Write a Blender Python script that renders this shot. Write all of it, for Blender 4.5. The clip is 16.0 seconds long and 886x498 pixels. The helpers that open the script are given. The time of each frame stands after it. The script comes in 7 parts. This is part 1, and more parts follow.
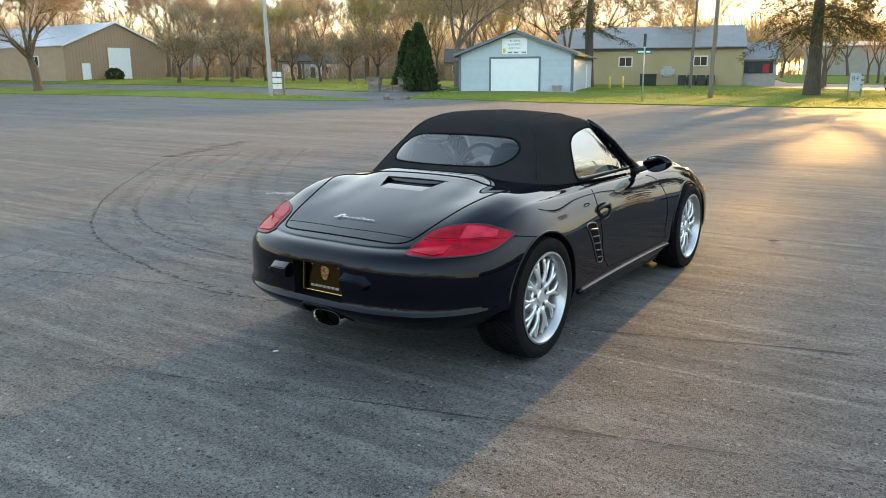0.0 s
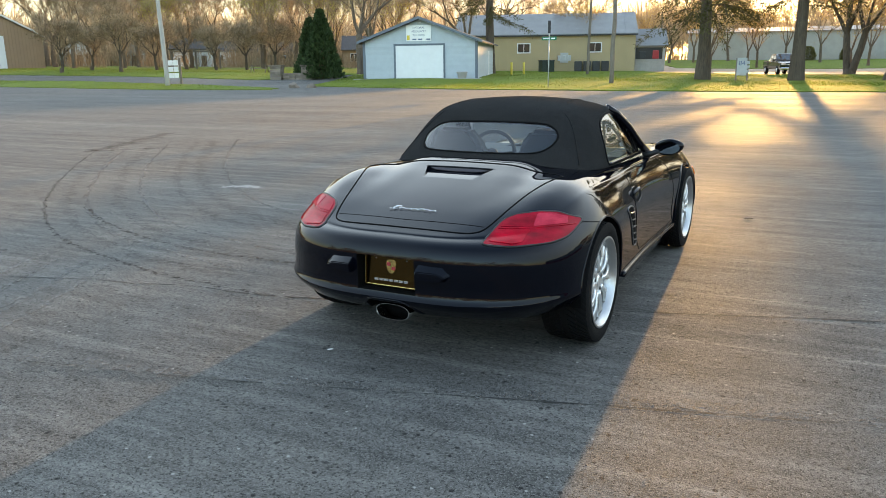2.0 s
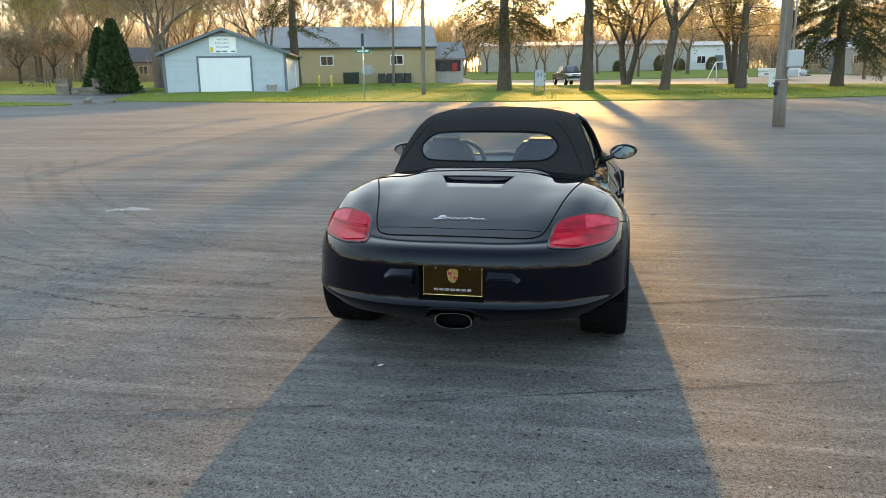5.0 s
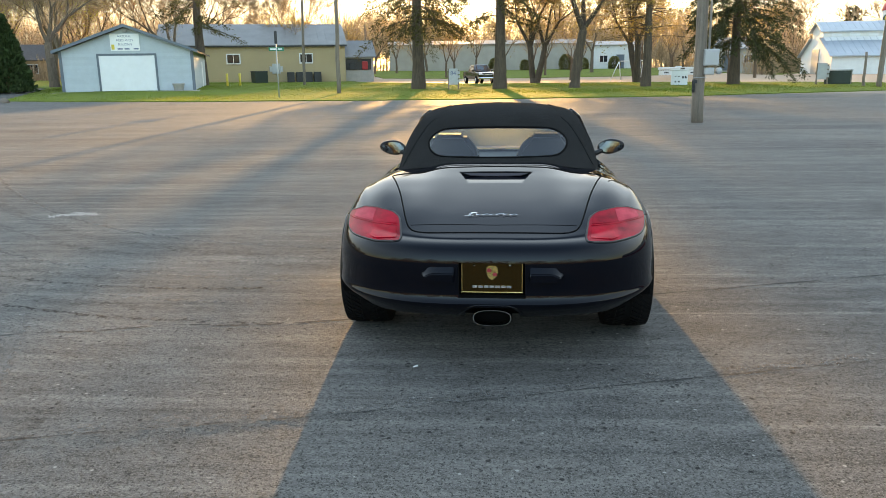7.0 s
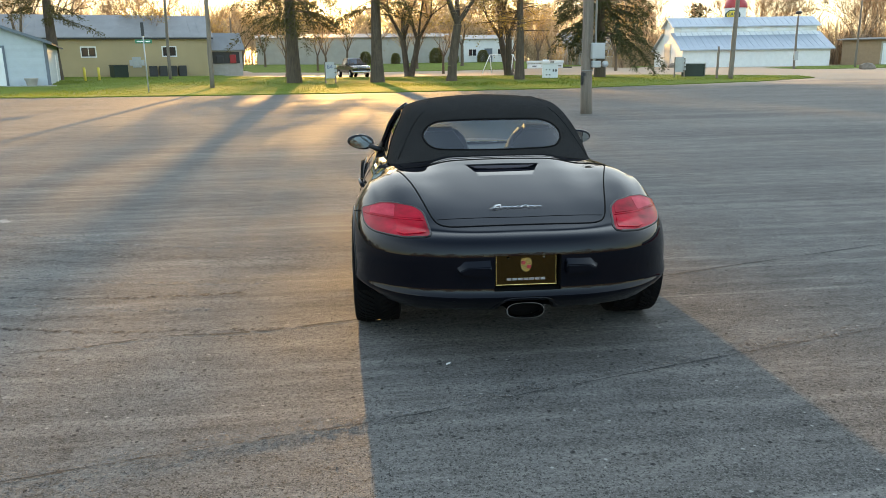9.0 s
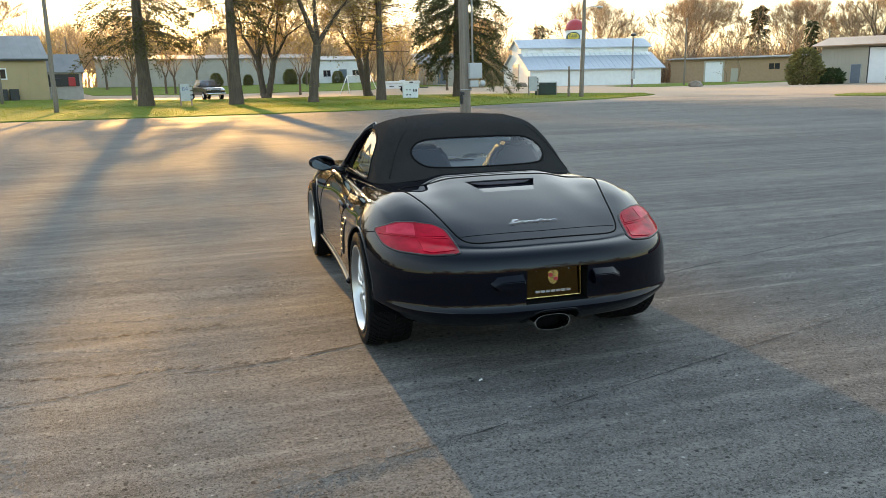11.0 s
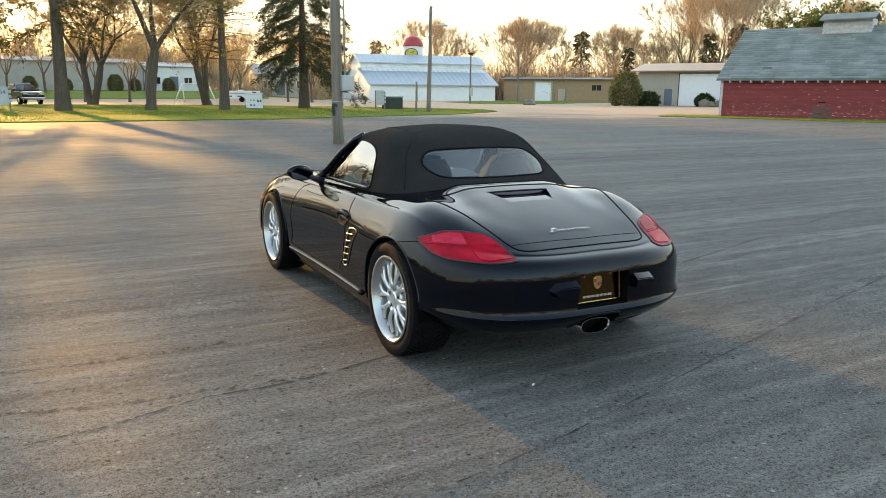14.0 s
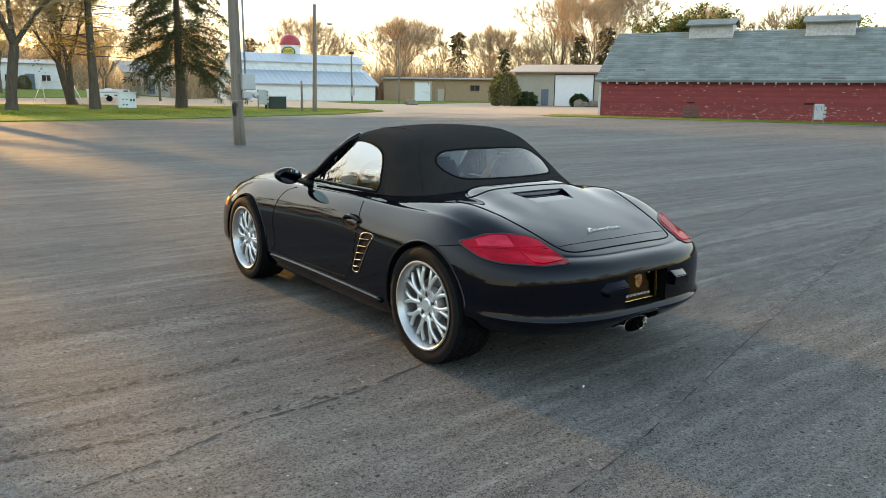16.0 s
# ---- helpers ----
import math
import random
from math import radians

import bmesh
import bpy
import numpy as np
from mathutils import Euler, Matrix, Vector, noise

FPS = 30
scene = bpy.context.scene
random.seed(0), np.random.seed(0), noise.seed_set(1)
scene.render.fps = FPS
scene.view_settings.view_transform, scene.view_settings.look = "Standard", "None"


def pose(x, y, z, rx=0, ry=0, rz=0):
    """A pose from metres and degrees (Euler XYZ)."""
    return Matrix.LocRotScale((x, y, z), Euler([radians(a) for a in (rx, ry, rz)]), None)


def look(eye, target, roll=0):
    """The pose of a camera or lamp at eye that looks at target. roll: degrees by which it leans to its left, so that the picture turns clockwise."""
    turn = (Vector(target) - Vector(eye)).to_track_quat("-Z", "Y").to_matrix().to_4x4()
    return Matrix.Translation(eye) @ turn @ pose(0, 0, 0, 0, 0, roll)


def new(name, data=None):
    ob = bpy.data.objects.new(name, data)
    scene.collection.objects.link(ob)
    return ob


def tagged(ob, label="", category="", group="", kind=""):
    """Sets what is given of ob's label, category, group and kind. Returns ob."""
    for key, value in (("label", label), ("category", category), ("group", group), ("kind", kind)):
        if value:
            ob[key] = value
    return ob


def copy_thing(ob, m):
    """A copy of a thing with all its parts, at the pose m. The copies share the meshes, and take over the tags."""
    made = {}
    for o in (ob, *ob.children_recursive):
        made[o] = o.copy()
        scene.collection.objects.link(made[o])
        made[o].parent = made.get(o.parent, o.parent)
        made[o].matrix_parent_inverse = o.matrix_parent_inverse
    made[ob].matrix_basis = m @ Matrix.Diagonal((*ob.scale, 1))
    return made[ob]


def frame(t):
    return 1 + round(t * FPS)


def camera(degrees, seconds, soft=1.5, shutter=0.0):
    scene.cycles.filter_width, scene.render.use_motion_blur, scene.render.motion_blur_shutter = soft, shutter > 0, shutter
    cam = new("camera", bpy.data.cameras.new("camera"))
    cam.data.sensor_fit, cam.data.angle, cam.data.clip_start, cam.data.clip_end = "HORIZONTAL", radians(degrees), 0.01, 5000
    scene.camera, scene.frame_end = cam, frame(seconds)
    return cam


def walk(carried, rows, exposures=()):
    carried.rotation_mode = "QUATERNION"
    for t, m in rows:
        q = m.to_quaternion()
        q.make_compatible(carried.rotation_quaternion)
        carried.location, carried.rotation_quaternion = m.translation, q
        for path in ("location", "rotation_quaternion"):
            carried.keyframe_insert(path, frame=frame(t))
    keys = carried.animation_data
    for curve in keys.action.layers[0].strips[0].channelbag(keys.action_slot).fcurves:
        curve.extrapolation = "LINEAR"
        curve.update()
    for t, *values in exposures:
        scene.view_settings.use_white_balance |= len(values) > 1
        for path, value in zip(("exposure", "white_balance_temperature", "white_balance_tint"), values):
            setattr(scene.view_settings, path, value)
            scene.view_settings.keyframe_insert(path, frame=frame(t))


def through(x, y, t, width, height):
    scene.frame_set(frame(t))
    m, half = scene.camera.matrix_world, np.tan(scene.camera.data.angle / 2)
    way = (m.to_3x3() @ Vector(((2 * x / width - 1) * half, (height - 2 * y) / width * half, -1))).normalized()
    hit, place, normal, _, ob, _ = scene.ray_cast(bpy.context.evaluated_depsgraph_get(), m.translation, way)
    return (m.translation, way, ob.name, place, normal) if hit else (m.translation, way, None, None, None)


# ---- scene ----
cam = camera(60.5, 16.0, soft=0.4)
METRES, EYE, TILT, LEAN, TURN = 6.494, 1.5, 0.0, 0.0, 33.2
ROWS = [
    (0.0, 0.0, 0.0, 0.0, -0.07, -12.83, 0.32),
    (0.5, -0.0338, 0.0087, 0.0014, -1.55, -13.03, 0.33),
    (1.0, -0.0606, 0.0136, 0.0012, -3.29, -13.3, 0.39),
    (1.5, -0.1004, 0.0146, 0.0007, -5.43, -13.6, 0.51),
    (2.0, -0.1302, 0.0163, 0.0008, -7.86, -13.81, 0.68),
    (2.5, -0.1564, 0.0249, -0.0012, -10.52, -13.84, 0.78),
    (3.0, -0.1901, 0.0359, 0.0011, -13.36, -13.69, 0.81),
    (3.5, -0.223, 0.0381, 0.0017, -16.12, -13.37, 0.83),
    (4.0, -0.2596, 0.0378, 0.0032, -18.68, -13.18, 0.84),
    (6.5, -0.3922, 0.0985, 0.0027, -28.21, -13.28, 0.84),
    (7.0, -0.4079, 0.1112, 0.0012, -29.93, -13.31, 0.82),
    (7.5, -0.4244, 0.1391, -0.0003, -31.91, -13.51, 0.75),
    (8.0, -0.4429, 0.1618, 0.0003, -34.18, -13.74, 0.69),
    (8.5, -0.4689, 0.1748, -0.0011, -36.85, -13.87, 0.65),
    (9.0, -0.5029, 0.1894, 0.001, -39.72, -13.9, 0.83),
    (11.5, -0.6102, 0.3021, 0.0017, -52.94, -12.22, 0.87),
    (12.0, -0.6237, 0.3222, -0.0005, -54.86, -11.87, 0.29),
    (12.5, -0.6374, 0.3538, 0.0002, -56.67, -11.74, -0.11),
    (13.0, -0.6522, 0.3749, 0.0005, -58.59, -11.69, -0.4),
    (13.5, -0.6778, 0.4014, 0.0, -60.74, -11.71, -0.53),
    (14.0, -0.694, 0.4233, 0.0005, -62.97, -11.71, -0.52),
    (14.5, -0.6977, 0.4517, -0.0031, -65.2, -11.68, -0.51),
    (15.0, -0.7007, 0.4886, -0.0012, -67.46, -11.65, -0.6),
    (15.5, -0.7109, 0.5182, -0.0025, -69.8, -11.59, -0.67),
    (16.0, -0.7258, 0.5537, -0.0018, -72.18, -11.62, -0.74),
]
walk(cam, [(t, pose(0, 0, EYE, TILT, LEAN, TURN) @ pose(METRES * x, METRES * y, METRES * z, 90 + pitch, roll, yaw)) for t, x, y, z, yaw, pitch, roll in ROWS],
     exposures=((0.0, 2.92, 8250, 10), (4.0, 2.92, 8250, 10), (8.0, 2.85, 8520, 10), (12.0, 2.79, 8580, 10), (16.0, 2.79, 8780, 10)))

# ---- light ----
SUN_AZ, SUN_EL = -2.2, 8.2      # degrees: clockwise from +y, above the horizon
world = bpy.data.worlds.new("sky")
scene.world = world
world.use_nodes = True
wn, wl = world.node_tree.nodes, world.node_tree.links
sky = wn.new("ShaderNodeTexSky")
sky.sky_type, sky.sun_disc = "NISHITA", False
sky.sun_elevation, sky.sun_rotation = radians(SUN_EL), radians(SUN_AZ)
sky.air_density, sky.dust_density, sky.ozone_density = 1.0, 0.8, 2.5
wn["Background"].inputs["Strength"].default_value = 0.145
# thin high cloud veils most of the sky
way, veil, part_, cloud = wn.new("ShaderNodeTexCoord"), wn.new("ShaderNodeTexNoise"), wn.new("ShaderNodeMapRange"), wn.new("ShaderNodeMix")
stretch = wn.new("ShaderNodeMapping")
stretch.inputs["Scale"].default_value = (1.0, 1.0, 3.5)
wl.new(way.outputs["Generated"], stretch.inputs["Vector"])
wl.new(stretch.outputs["Vector"], veil.inputs["Vector"])
veil.inputs["Scale"].default_value, veil.inputs["Detail"].default_value, veil.inputs["Roughness"].default_value = 2.2, 6, 0.6
for key, value in (("From Min", 0.35), ("From Max", 0.65), ("To Min", 0.62), ("To Max", 0.9)):
    part_.inputs[key].default_value = value
wl.new(veil.outputs["Fac"], part_.inputs["Value"])
cloud.data_type = "RGBA"
# its light: duller low down, where it is seen through haze
low_, tone_ = wn.new("ShaderNodeMapRange"), wn.new("ShaderNodeMix")
tone_.data_type = "RGBA"
tone_.inputs[6].default_value, tone_.inputs[7].default_value = (1.31, 1.22, 1.05, 1), (2.5, 3.3, 4.3, 1)
wl.new(tone_.outputs[2], cloud.inputs[7])
# the veil thins towards the zenith
height, thin, both_ = wn.new("ShaderNodeSeparateXYZ"), wn.new("ShaderNodeMapRange"), wn.new("ShaderNodeMath")
wl.new(way.outputs["Generated"], height.inputs[0])
for key, value in (("From Min", 0.5), ("From Max", 0.93), ("To Min", 1.0), ("To Max", 0.1)):
    thin.inputs[key].default_value = value
wl.new(height.outputs["Z"], thin.inputs["Value"])
low_.inputs["From Min"].default_value, low_.inputs["From Max"].default_value = 0.06, 0.45
wl.new(height.outputs["Z"], low_.inputs["Value"])
wl.new(low_.outputs["Result"], tone_.inputs[0])
both_.operation = "MULTIPLY"
wl.new(part_.outputs["Result"], both_.inputs[0])
wl.new(thin.outputs["Result"], both_.inputs[1])
# and shines most on the sun's side
side, lit_ = wn.new("ShaderNodeMapRange"), wn.new("ShaderNodeMath")
for key, value in (("From Min", -1.0), ("From Max", 1.0), ("To Min", 0.12), ("To Max", 1.12)):
    side.inputs[key].default_value = value
wl.new(height.outputs["Y"], side.inputs["Value"])
lit_.operation, lit_.use_clamp = "MULTIPLY", True
wl.new(both_.outputs[0], lit_.inputs[0])
wl.new(side.outputs["Result"], lit_.inputs[1])
wl.new(lit_.outputs[0], cloud.inputs[0])
wl.new(sky.outputs["Color"], cloud.inputs[6])
wl.new(cloud.outputs[2], wn["Background"].inputs["Color"])
sun_data = bpy.data.lights.new("sun", "SUN")
sun_data.energy, sun_data.angle, sun_data.color = 1.62, radians(0.8), (1.0, 0.60, 0.22)
sun_lamp = new("sun", sun_data)
sun_way = Vector((math.sin(radians(SUN_AZ)) * math.cos(radians(SUN_EL)), math.cos(radians(SUN_AZ)) * math.cos(radians(SUN_EL)), math.sin(radians(SUN_EL))))
sun_lamp.matrix_world = look(sun_way * 100, (0, 0, 0))

# ---- materials ----
def mat(name, color=(0.5, 0.5, 0.5), rough=0.6, metal=0.0, var=0.0, scale=4.0, bump=0.0, bscale=40.0, spec=0.5, coat=0.0, color2=None, stretch=(1, 1, 1), fine=0.0, fscale=60.0, island=0.0, alpha_trans=0.0, ior=1.45, sub=None):
    """A procedural surface: base colour with two scales of variation, grain relief and optional clear coat."""
    m = bpy.data.materials.new(name)
    m.use_nodes = True
    n, l = m.node_tree.nodes, m.node_tree.links
    b = n["Principled BSDF"]
    b.inputs["Roughness"].default_value, b.inputs["Metallic"].default_value = rough, metal
    b.inputs["Specular IOR Level"].default_value, b.inputs["Coat Weight"].default_value = spec, coat
    b.inputs["Coat Roughness"].default_value = 0.03
    b.inputs["IOR"].default_value = ior
    b.inputs["Transmission Weight"].default_value = alpha_trans
    co = n.new("ShaderNodeTexCoord")
    mp = n.new("ShaderNodeMapping")
    mp.inputs["Scale"].default_value = stretch
    l.new(co.outputs["Object"], mp.inputs["Vector"])
    c2 = color2 or tuple(v * (1 - var) for v in color)
    base = None
    if var or color2:
        tex = n.new("ShaderNodeTexNoise")
        tex.inputs["Scale"].default_value, tex.inputs["Detail"].default_value, tex.inputs["Roughness"].default_value = scale, 6, 0.6
        l.new(mp.outputs["Vector"], tex.inputs["Vector"])
        ramp = n.new("ShaderNodeValToRGB")
        ramp.color_ramp.elements[0].position, ramp.color_ramp.elements[1].position = 0.3, 0.7
        ramp.color_ramp.elements[0].color, ramp.color_ramp.elements[1].color = (*c2, 1), (*color, 1)
        l.new(tex.outputs["Fac"], ramp.inputs["Fac"])
        base = ramp.outputs["Color"]
    if fine:
        t2 = n.new("ShaderNodeTexNoise")
        t2.inputs["Scale"].default_value, t2.inputs["Detail"].default_value = fscale, 3
        l.new(mp.outputs["Vector"], t2.inputs["Vector"])
        mr = n.new("ShaderNodeMapRange")
        mr.inputs["From Min"].default_value, mr.inputs["From Max"].default_value = 0.3, 0.7
        mr.inputs["To Min"].default_value, mr.inputs["To Max"].default_value = 1 - fine, 1 + fine
        l.new(t2.outputs["Fac"], mr.inputs["Value"])
        base = scaled(n, l, base, color, mr.outputs["Result"])
    if island:
        oi, geo, add = n.new("ShaderNodeObjectInfo"), n.new("ShaderNodeNewGeometry"), n.new("ShaderNodeMath")
        add.operation = "ADD"
        l.new(oi.outputs["Random"], add.inputs[0])
        l.new(geo.outputs["Random Per Island"], add.inputs[1])
        fr = n.new("ShaderNodeMath")
        fr.operation = "FRACT"
        l.new(add.outputs[0], fr.inputs[0])
        mr = n.new("ShaderNodeMapRange")
        mr.inputs["To Min"].default_value, mr.inputs["To Max"].default_value = 1 - island, 1 + island
        l.new(fr.outputs[0], mr.inputs["Value"])
        base = scaled(n, l, base, color, mr.outputs["Result"])
    if base:
        l.new(base, b.inputs["Base Color"])
    else:
        b.inputs["Base Color"].default_value = (*color, 1)
    if bump:
        t3, bp = n.new("ShaderNodeTexNoise"), n.new("ShaderNodeBump")
        t3.inputs["Scale"].default_value, t3.inputs["Detail"].default_value = bscale, 4
        l.new(mp.outputs["Vector"], t3.inputs["Vector"])
        bp.inputs["Strength"].default_value, bp.inputs["Distance"].default_value = bump, 0.02
        l.new(t3.outputs["Fac"], bp.inputs["Height"])
        l.new(bp.outputs["Normal"], b.inputs["Normal"])
    return m


def scaled(n, l, base, color, value):
    """Nodes that multiply a colour by a value."""
    mx = n.new("ShaderNodeVectorMath")
    mx.operation = "SCALE"
    if base:
        l.new(base, mx.inputs[0])
    else:
        mx.inputs[0].default_value = color
    l.new(value, mx.inputs["Scale"])
    return mx.outputs["Vector"]


def leaf_mat(name, color, var=0.35, through=0.5):
    """Thin foliage: half reflects, half lets the light through."""
    m = mat(name, color, rough=0.7, island=var, spec=0.2)
    n, l = m.node_tree.nodes, m.node_tree.links
    b, out = n["Principled BSDF"], n["Material Output"]
    tr, mix = n.new("ShaderNodeBsdfTranslucent"), n.new("ShaderNodeMixShader")
    l.new(b.inputs["Base Color"].links[0].from_socket, tr.inputs["Color"])
    mix.inputs["Fac"].default_value = through
    l.new(b.outputs["BSDF"], mix.inputs[1])
    l.new(tr.outputs["BSDF"], mix.inputs[2])
    l.new(mix.outputs["Shader"], out.inputs["Surface"])
    return m


def asphalt_mat():
    """Worn lot: grey aggregate, paver streaks, dust, oil and a change to tan gravel far off."""
    m = bpy.data.materials.new("asphalt")
    m.use_nodes = True
    n, l = m.node_tree.nodes, m.node_tree.links
    b = n["Principled BSDF"]
    co = n.new("ShaderNodeTexCoord")

    def tex(scale, detail, stretch, rot=0.0, rough=0.6):
        mp, t = n.new("ShaderNodeMapping"), n.new("ShaderNodeTexNoise")
        mp.inputs["Scale"].default_value, mp.inputs["Rotation"].default_value = stretch, (0, 0, radians(rot))
        l.new(co.outputs["Object"], mp.inputs["Vector"])
        t.inputs["Scale"].default_value, t.inputs["Detail"].default_value, t.inputs["Roughness"].default_value = scale, detail, rough
        l.new(mp.outputs["Vector"], t.inputs["Vector"])
        return t.outputs["Fac"]

    def ranged(v, a, c, lo, hi):
        r = n.new("ShaderNodeMapRange")
        for key, val in (("From Min", a), ("From Max", c), ("To Min", lo), ("To Max", hi)):
            r.inputs[key].default_value = val
        l.new(v, r.inputs["Value"])
        return r.outputs["Result"]

    def mixed(fac, a, c):
        x = n.new("ShaderNodeMix")
        x.data_type = "RGBA"
        l.new(fac, x.inputs[0])
        for s, v in ((6, a), (7, c)):
            if isinstance(v, tuple):
                x.inputs[s].default_value = (*v, 1)
            else:
                l.new(v, x.inputs[s])
        return x.outputs[2]

    def times(c, v):
        x = n.new("ShaderNodeVectorMath")
        x.operation = "SCALE"
        l.new(c, x.inputs[0])
        l.new(v, x.inputs["Scale"])
        return x.outputs["Vector"]

    col = mixed(ranged(tex(0.12, 5, (1, 1, 1)), 0.35, 0.65, 0, 1), (0.078, 0.0745, 0.070), (0.104, 0.099, 0.092))
    # the paver's passes and the sweep of tyres along them
    col = mixed(ranged(tex(0.8, 5, (0.06, 1.0, 1), 8), 0.48, 0.72, 0, 0.5), col, (0.175, 0.165, 0.152))
    col = mixed(ranged(tex(2.4, 5, (0.05, 1.0, 1), 8), 0.52, 0.70, 0, 0.5), col, (0.056, 0.054, 0.052))
    col = mixed(ranged(tex(7.0, 4, (0.03, 1.0, 1), 7), 0.50, 0.64, 0, 0.5), col, (0.175, 0.165, 0.152))
    col = mixed(ranged(tex(5.0, 4, (0.02, 1.0, 1), 10), 0.54, 0.66, 0, 0.5), col, (0.052, 0.05, 0.048))
    # wheel paths that cross them
    col = mixed(ranged(tex(1.6, 4, (0.05, 1.0, 1), -46), 0.56, 0.72, 0, 0.3), col, (0.18, 0.17, 0.155))
    col = mixed(ranged(tex(0.35, 6, (1, 1, 1)), 0.56, 0.72, 0, 0.35), col, (0.17, 0.15, 0.128))
    # clumped aggregate, then grain, then open pores
    col = times(col, ranged(tex(9, 6, (0.35, 1, 1), 8, 0.75), 0.3, 0.7, 0.6, 1.4))
    col = times(col, ranged(tex(38, 5, (1, 1, 1), 0, 0.75), 0.32, 0.68, 0.52, 1.48))
    col = mixed(ranged(tex(110, 3, (1, 1, 1)), 0.53, 0.63, 0, 0.55), col, (0.21, 0.20, 0.187))
    col = mixed(ranged(tex(64, 3, (1, 1, 1)), 0.56, 0.63, 0, 0.7), col, (0.014, 0.0115, 0.011))
    # single stones of the aggregate, pale and dark
    for size, lo, hi, tone in ((170.0, 0.80, 0.84, (0.19, 0.185, 0.175)), (120.0, 0.80, 0.83, (0.006, 0.006, 0.006)), (50.0, 0.992, 0.995, (0.30, 0.29, 0.27)), (36.0, 0.972, 0.978, (0.008, 0.008, 0.008))):
        cell, sp3 = n.new("ShaderNodeTexVoronoi"), n.new("ShaderNodeSeparateColor")
        cell.inputs["Scale"].default_value = size
        l.new(co.outputs["Object"], cell.inputs["Vector"])
        l.new(cell.outputs["Color"], sp3.inputs["Color"])
        spot = ranged(cell.outputs["Distance"], 0.18 if size < 20 else 0.30, 0.22 if size < 20 else 0.45, 1, 0)
        both = n.new("ShaderNodeMath")
        both.operation = "MULTIPLY"
        l.new(ranged(sp3.outputs["Red"], lo, hi, 0, 0.8), both.inputs[0])
        l.new(spot, both.inputs[1])
        col = mixed(both.outputs[0], col, tone)
    sep = n.new("ShaderNodeSeparateXYZ")
    l.new(co.outputs["Object"], sep.inputs[0])
    wob = ranged(tex(0.15, 4, (1, 1, 1)), 0.2, 0.8, -9, 9)
    # tan gravel begins behind the lawns and beyond the lot's far corner
    add = n.new("ShaderNodeMath")
    add.operation = "ADD"
    l.new(sep.outputs["Y"], add.inputs[0])
    l.new(wob, add.inputs[1])
    a2 = n.new("ShaderNodeMath")
    a2.operation = "MULTIPLY_ADD"
    l.new(sep.outputs["X"], a2.inputs[0])
    a2.inputs[1].default_value = 0.35
    l.new(add.outputs[0], a2.inputs[2])
    col = mixed(ranged(a2.outputs[0], 43, 57, 0, 0.85), col, (0.42, 0.30, 0.21))
    l.new(col, b.inputs["Base Color"])
    l.new(ranged(tex(0.5, 4, (0.1, 1, 1), 6), 0.3, 0.7, 0.7, 0.88), b.inputs["Roughness"])
    b.inputs["Specular IOR Level"].default_value = 0.09
    bp, bq = n.new("ShaderNodeBump"), n.new("ShaderNodeBump")
    bp.inputs["Strength"].default_value, bp.inputs["Distance"].default_value = 1.0, 0.0065
    l.new(tex(120, 5, (1, 1, 1)), bp.inputs["Height"])
    bq.inputs["Strength"].default_value, bq.inputs["Distance"].default_value = 0.5, 0.05
    l.new(tex(1.2, 3, (0.3, 1, 1), 6), bq.inputs["Height"])
    l.new(bq.outputs["Normal"], bp.inputs["Normal"])
    l.new(bp.outputs["Normal"], b.inputs["Normal"])
    return m


ASPHALT = asphalt_mat()
GRASS = mat("grass", (0.135, 0.172, 0.025), 0.9, var=0.5, scale=0.35, bump=1.0, bscale=25, fine=0.4, fscale=9, spec=0.1, color2=(0.105, 0.135, 0.027))
BLADE = leaf_mat("grass_blade", (0.135, 0.18, 0.025), 0.3, 0.6)
BARK = mat("bark", (0.175, 0.118, 0.078), 0.9, var=0.5, scale=3, bump=1.0, bscale=12, stretch=(3, 3, 0.5), fine=0.3, fscale=30)
BARK_GREY = mat("grey_bark", (0.165, 0.12, 0.085), 0.9, var=0.45, scale=3, bump=1.0, bscale=12, stretch=(3, 3, 0.5), fine=0.3, fscale=30)
# twigs paled and made translucent: backlit glow put into the material
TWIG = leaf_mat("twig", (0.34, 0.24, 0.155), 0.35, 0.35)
# paler still for the far woods: warm haze put into the colour
HAZE_TWIG = leaf_mat("haze_twig", (0.42, 0.31, 0.20), 0.4, 0.5)
PINE_BARK = mat("pine_bark", (0.105, 0.077, 0.055), 0.9, var=0.5, scale=3, bump=1.0, bscale=12, stretch=(3, 3, 0.5), fine=0.3, fscale=30)
BUD_OLIVE = leaf_mat("olive_leaf", (0.25, 0.175, 0.05), 0.45, 0.6)
BUD_GOLD = leaf_mat("golden_leaf", (0.44, 0.29, 0.085), 0.45, 0.65)
BRUSH = leaf_mat("dry_brush", (0.20, 0.15, 0.085), 0.4, 0.3)
OAK_LEAF = leaf_mat("dense_green_leaf", (0.075, 0.10, 0.03), 0.5, 0.4)
BUD_YELLOW = leaf_mat("yellow_green_leaf", (0.42, 0.37, 0.08), 0.35, 0.6)
BUD_RED = leaf_mat("russet_bud", (0.30, 0.16, 0.09), 0.4)
BUD_PALE = leaf_mat("pale_bud", (0.43, 0.33, 0.20), 0.3)
NEEDLE = leaf_mat("needle", (0.060, 0.066, 0.028), 0.45, 0.3)
NEEDLE_WARM = leaf_mat("pine_needle", (0.075, 0.07, 0.026), 0.45, 0.35)
ARBOR = leaf_mat("arborvitae", (0.042, 0.068, 0.026), 0.4, 0.2)
SHRUB = leaf_mat("shrub_leaf", (0.17, 0.155, 0.06), 0.4, 0.3)
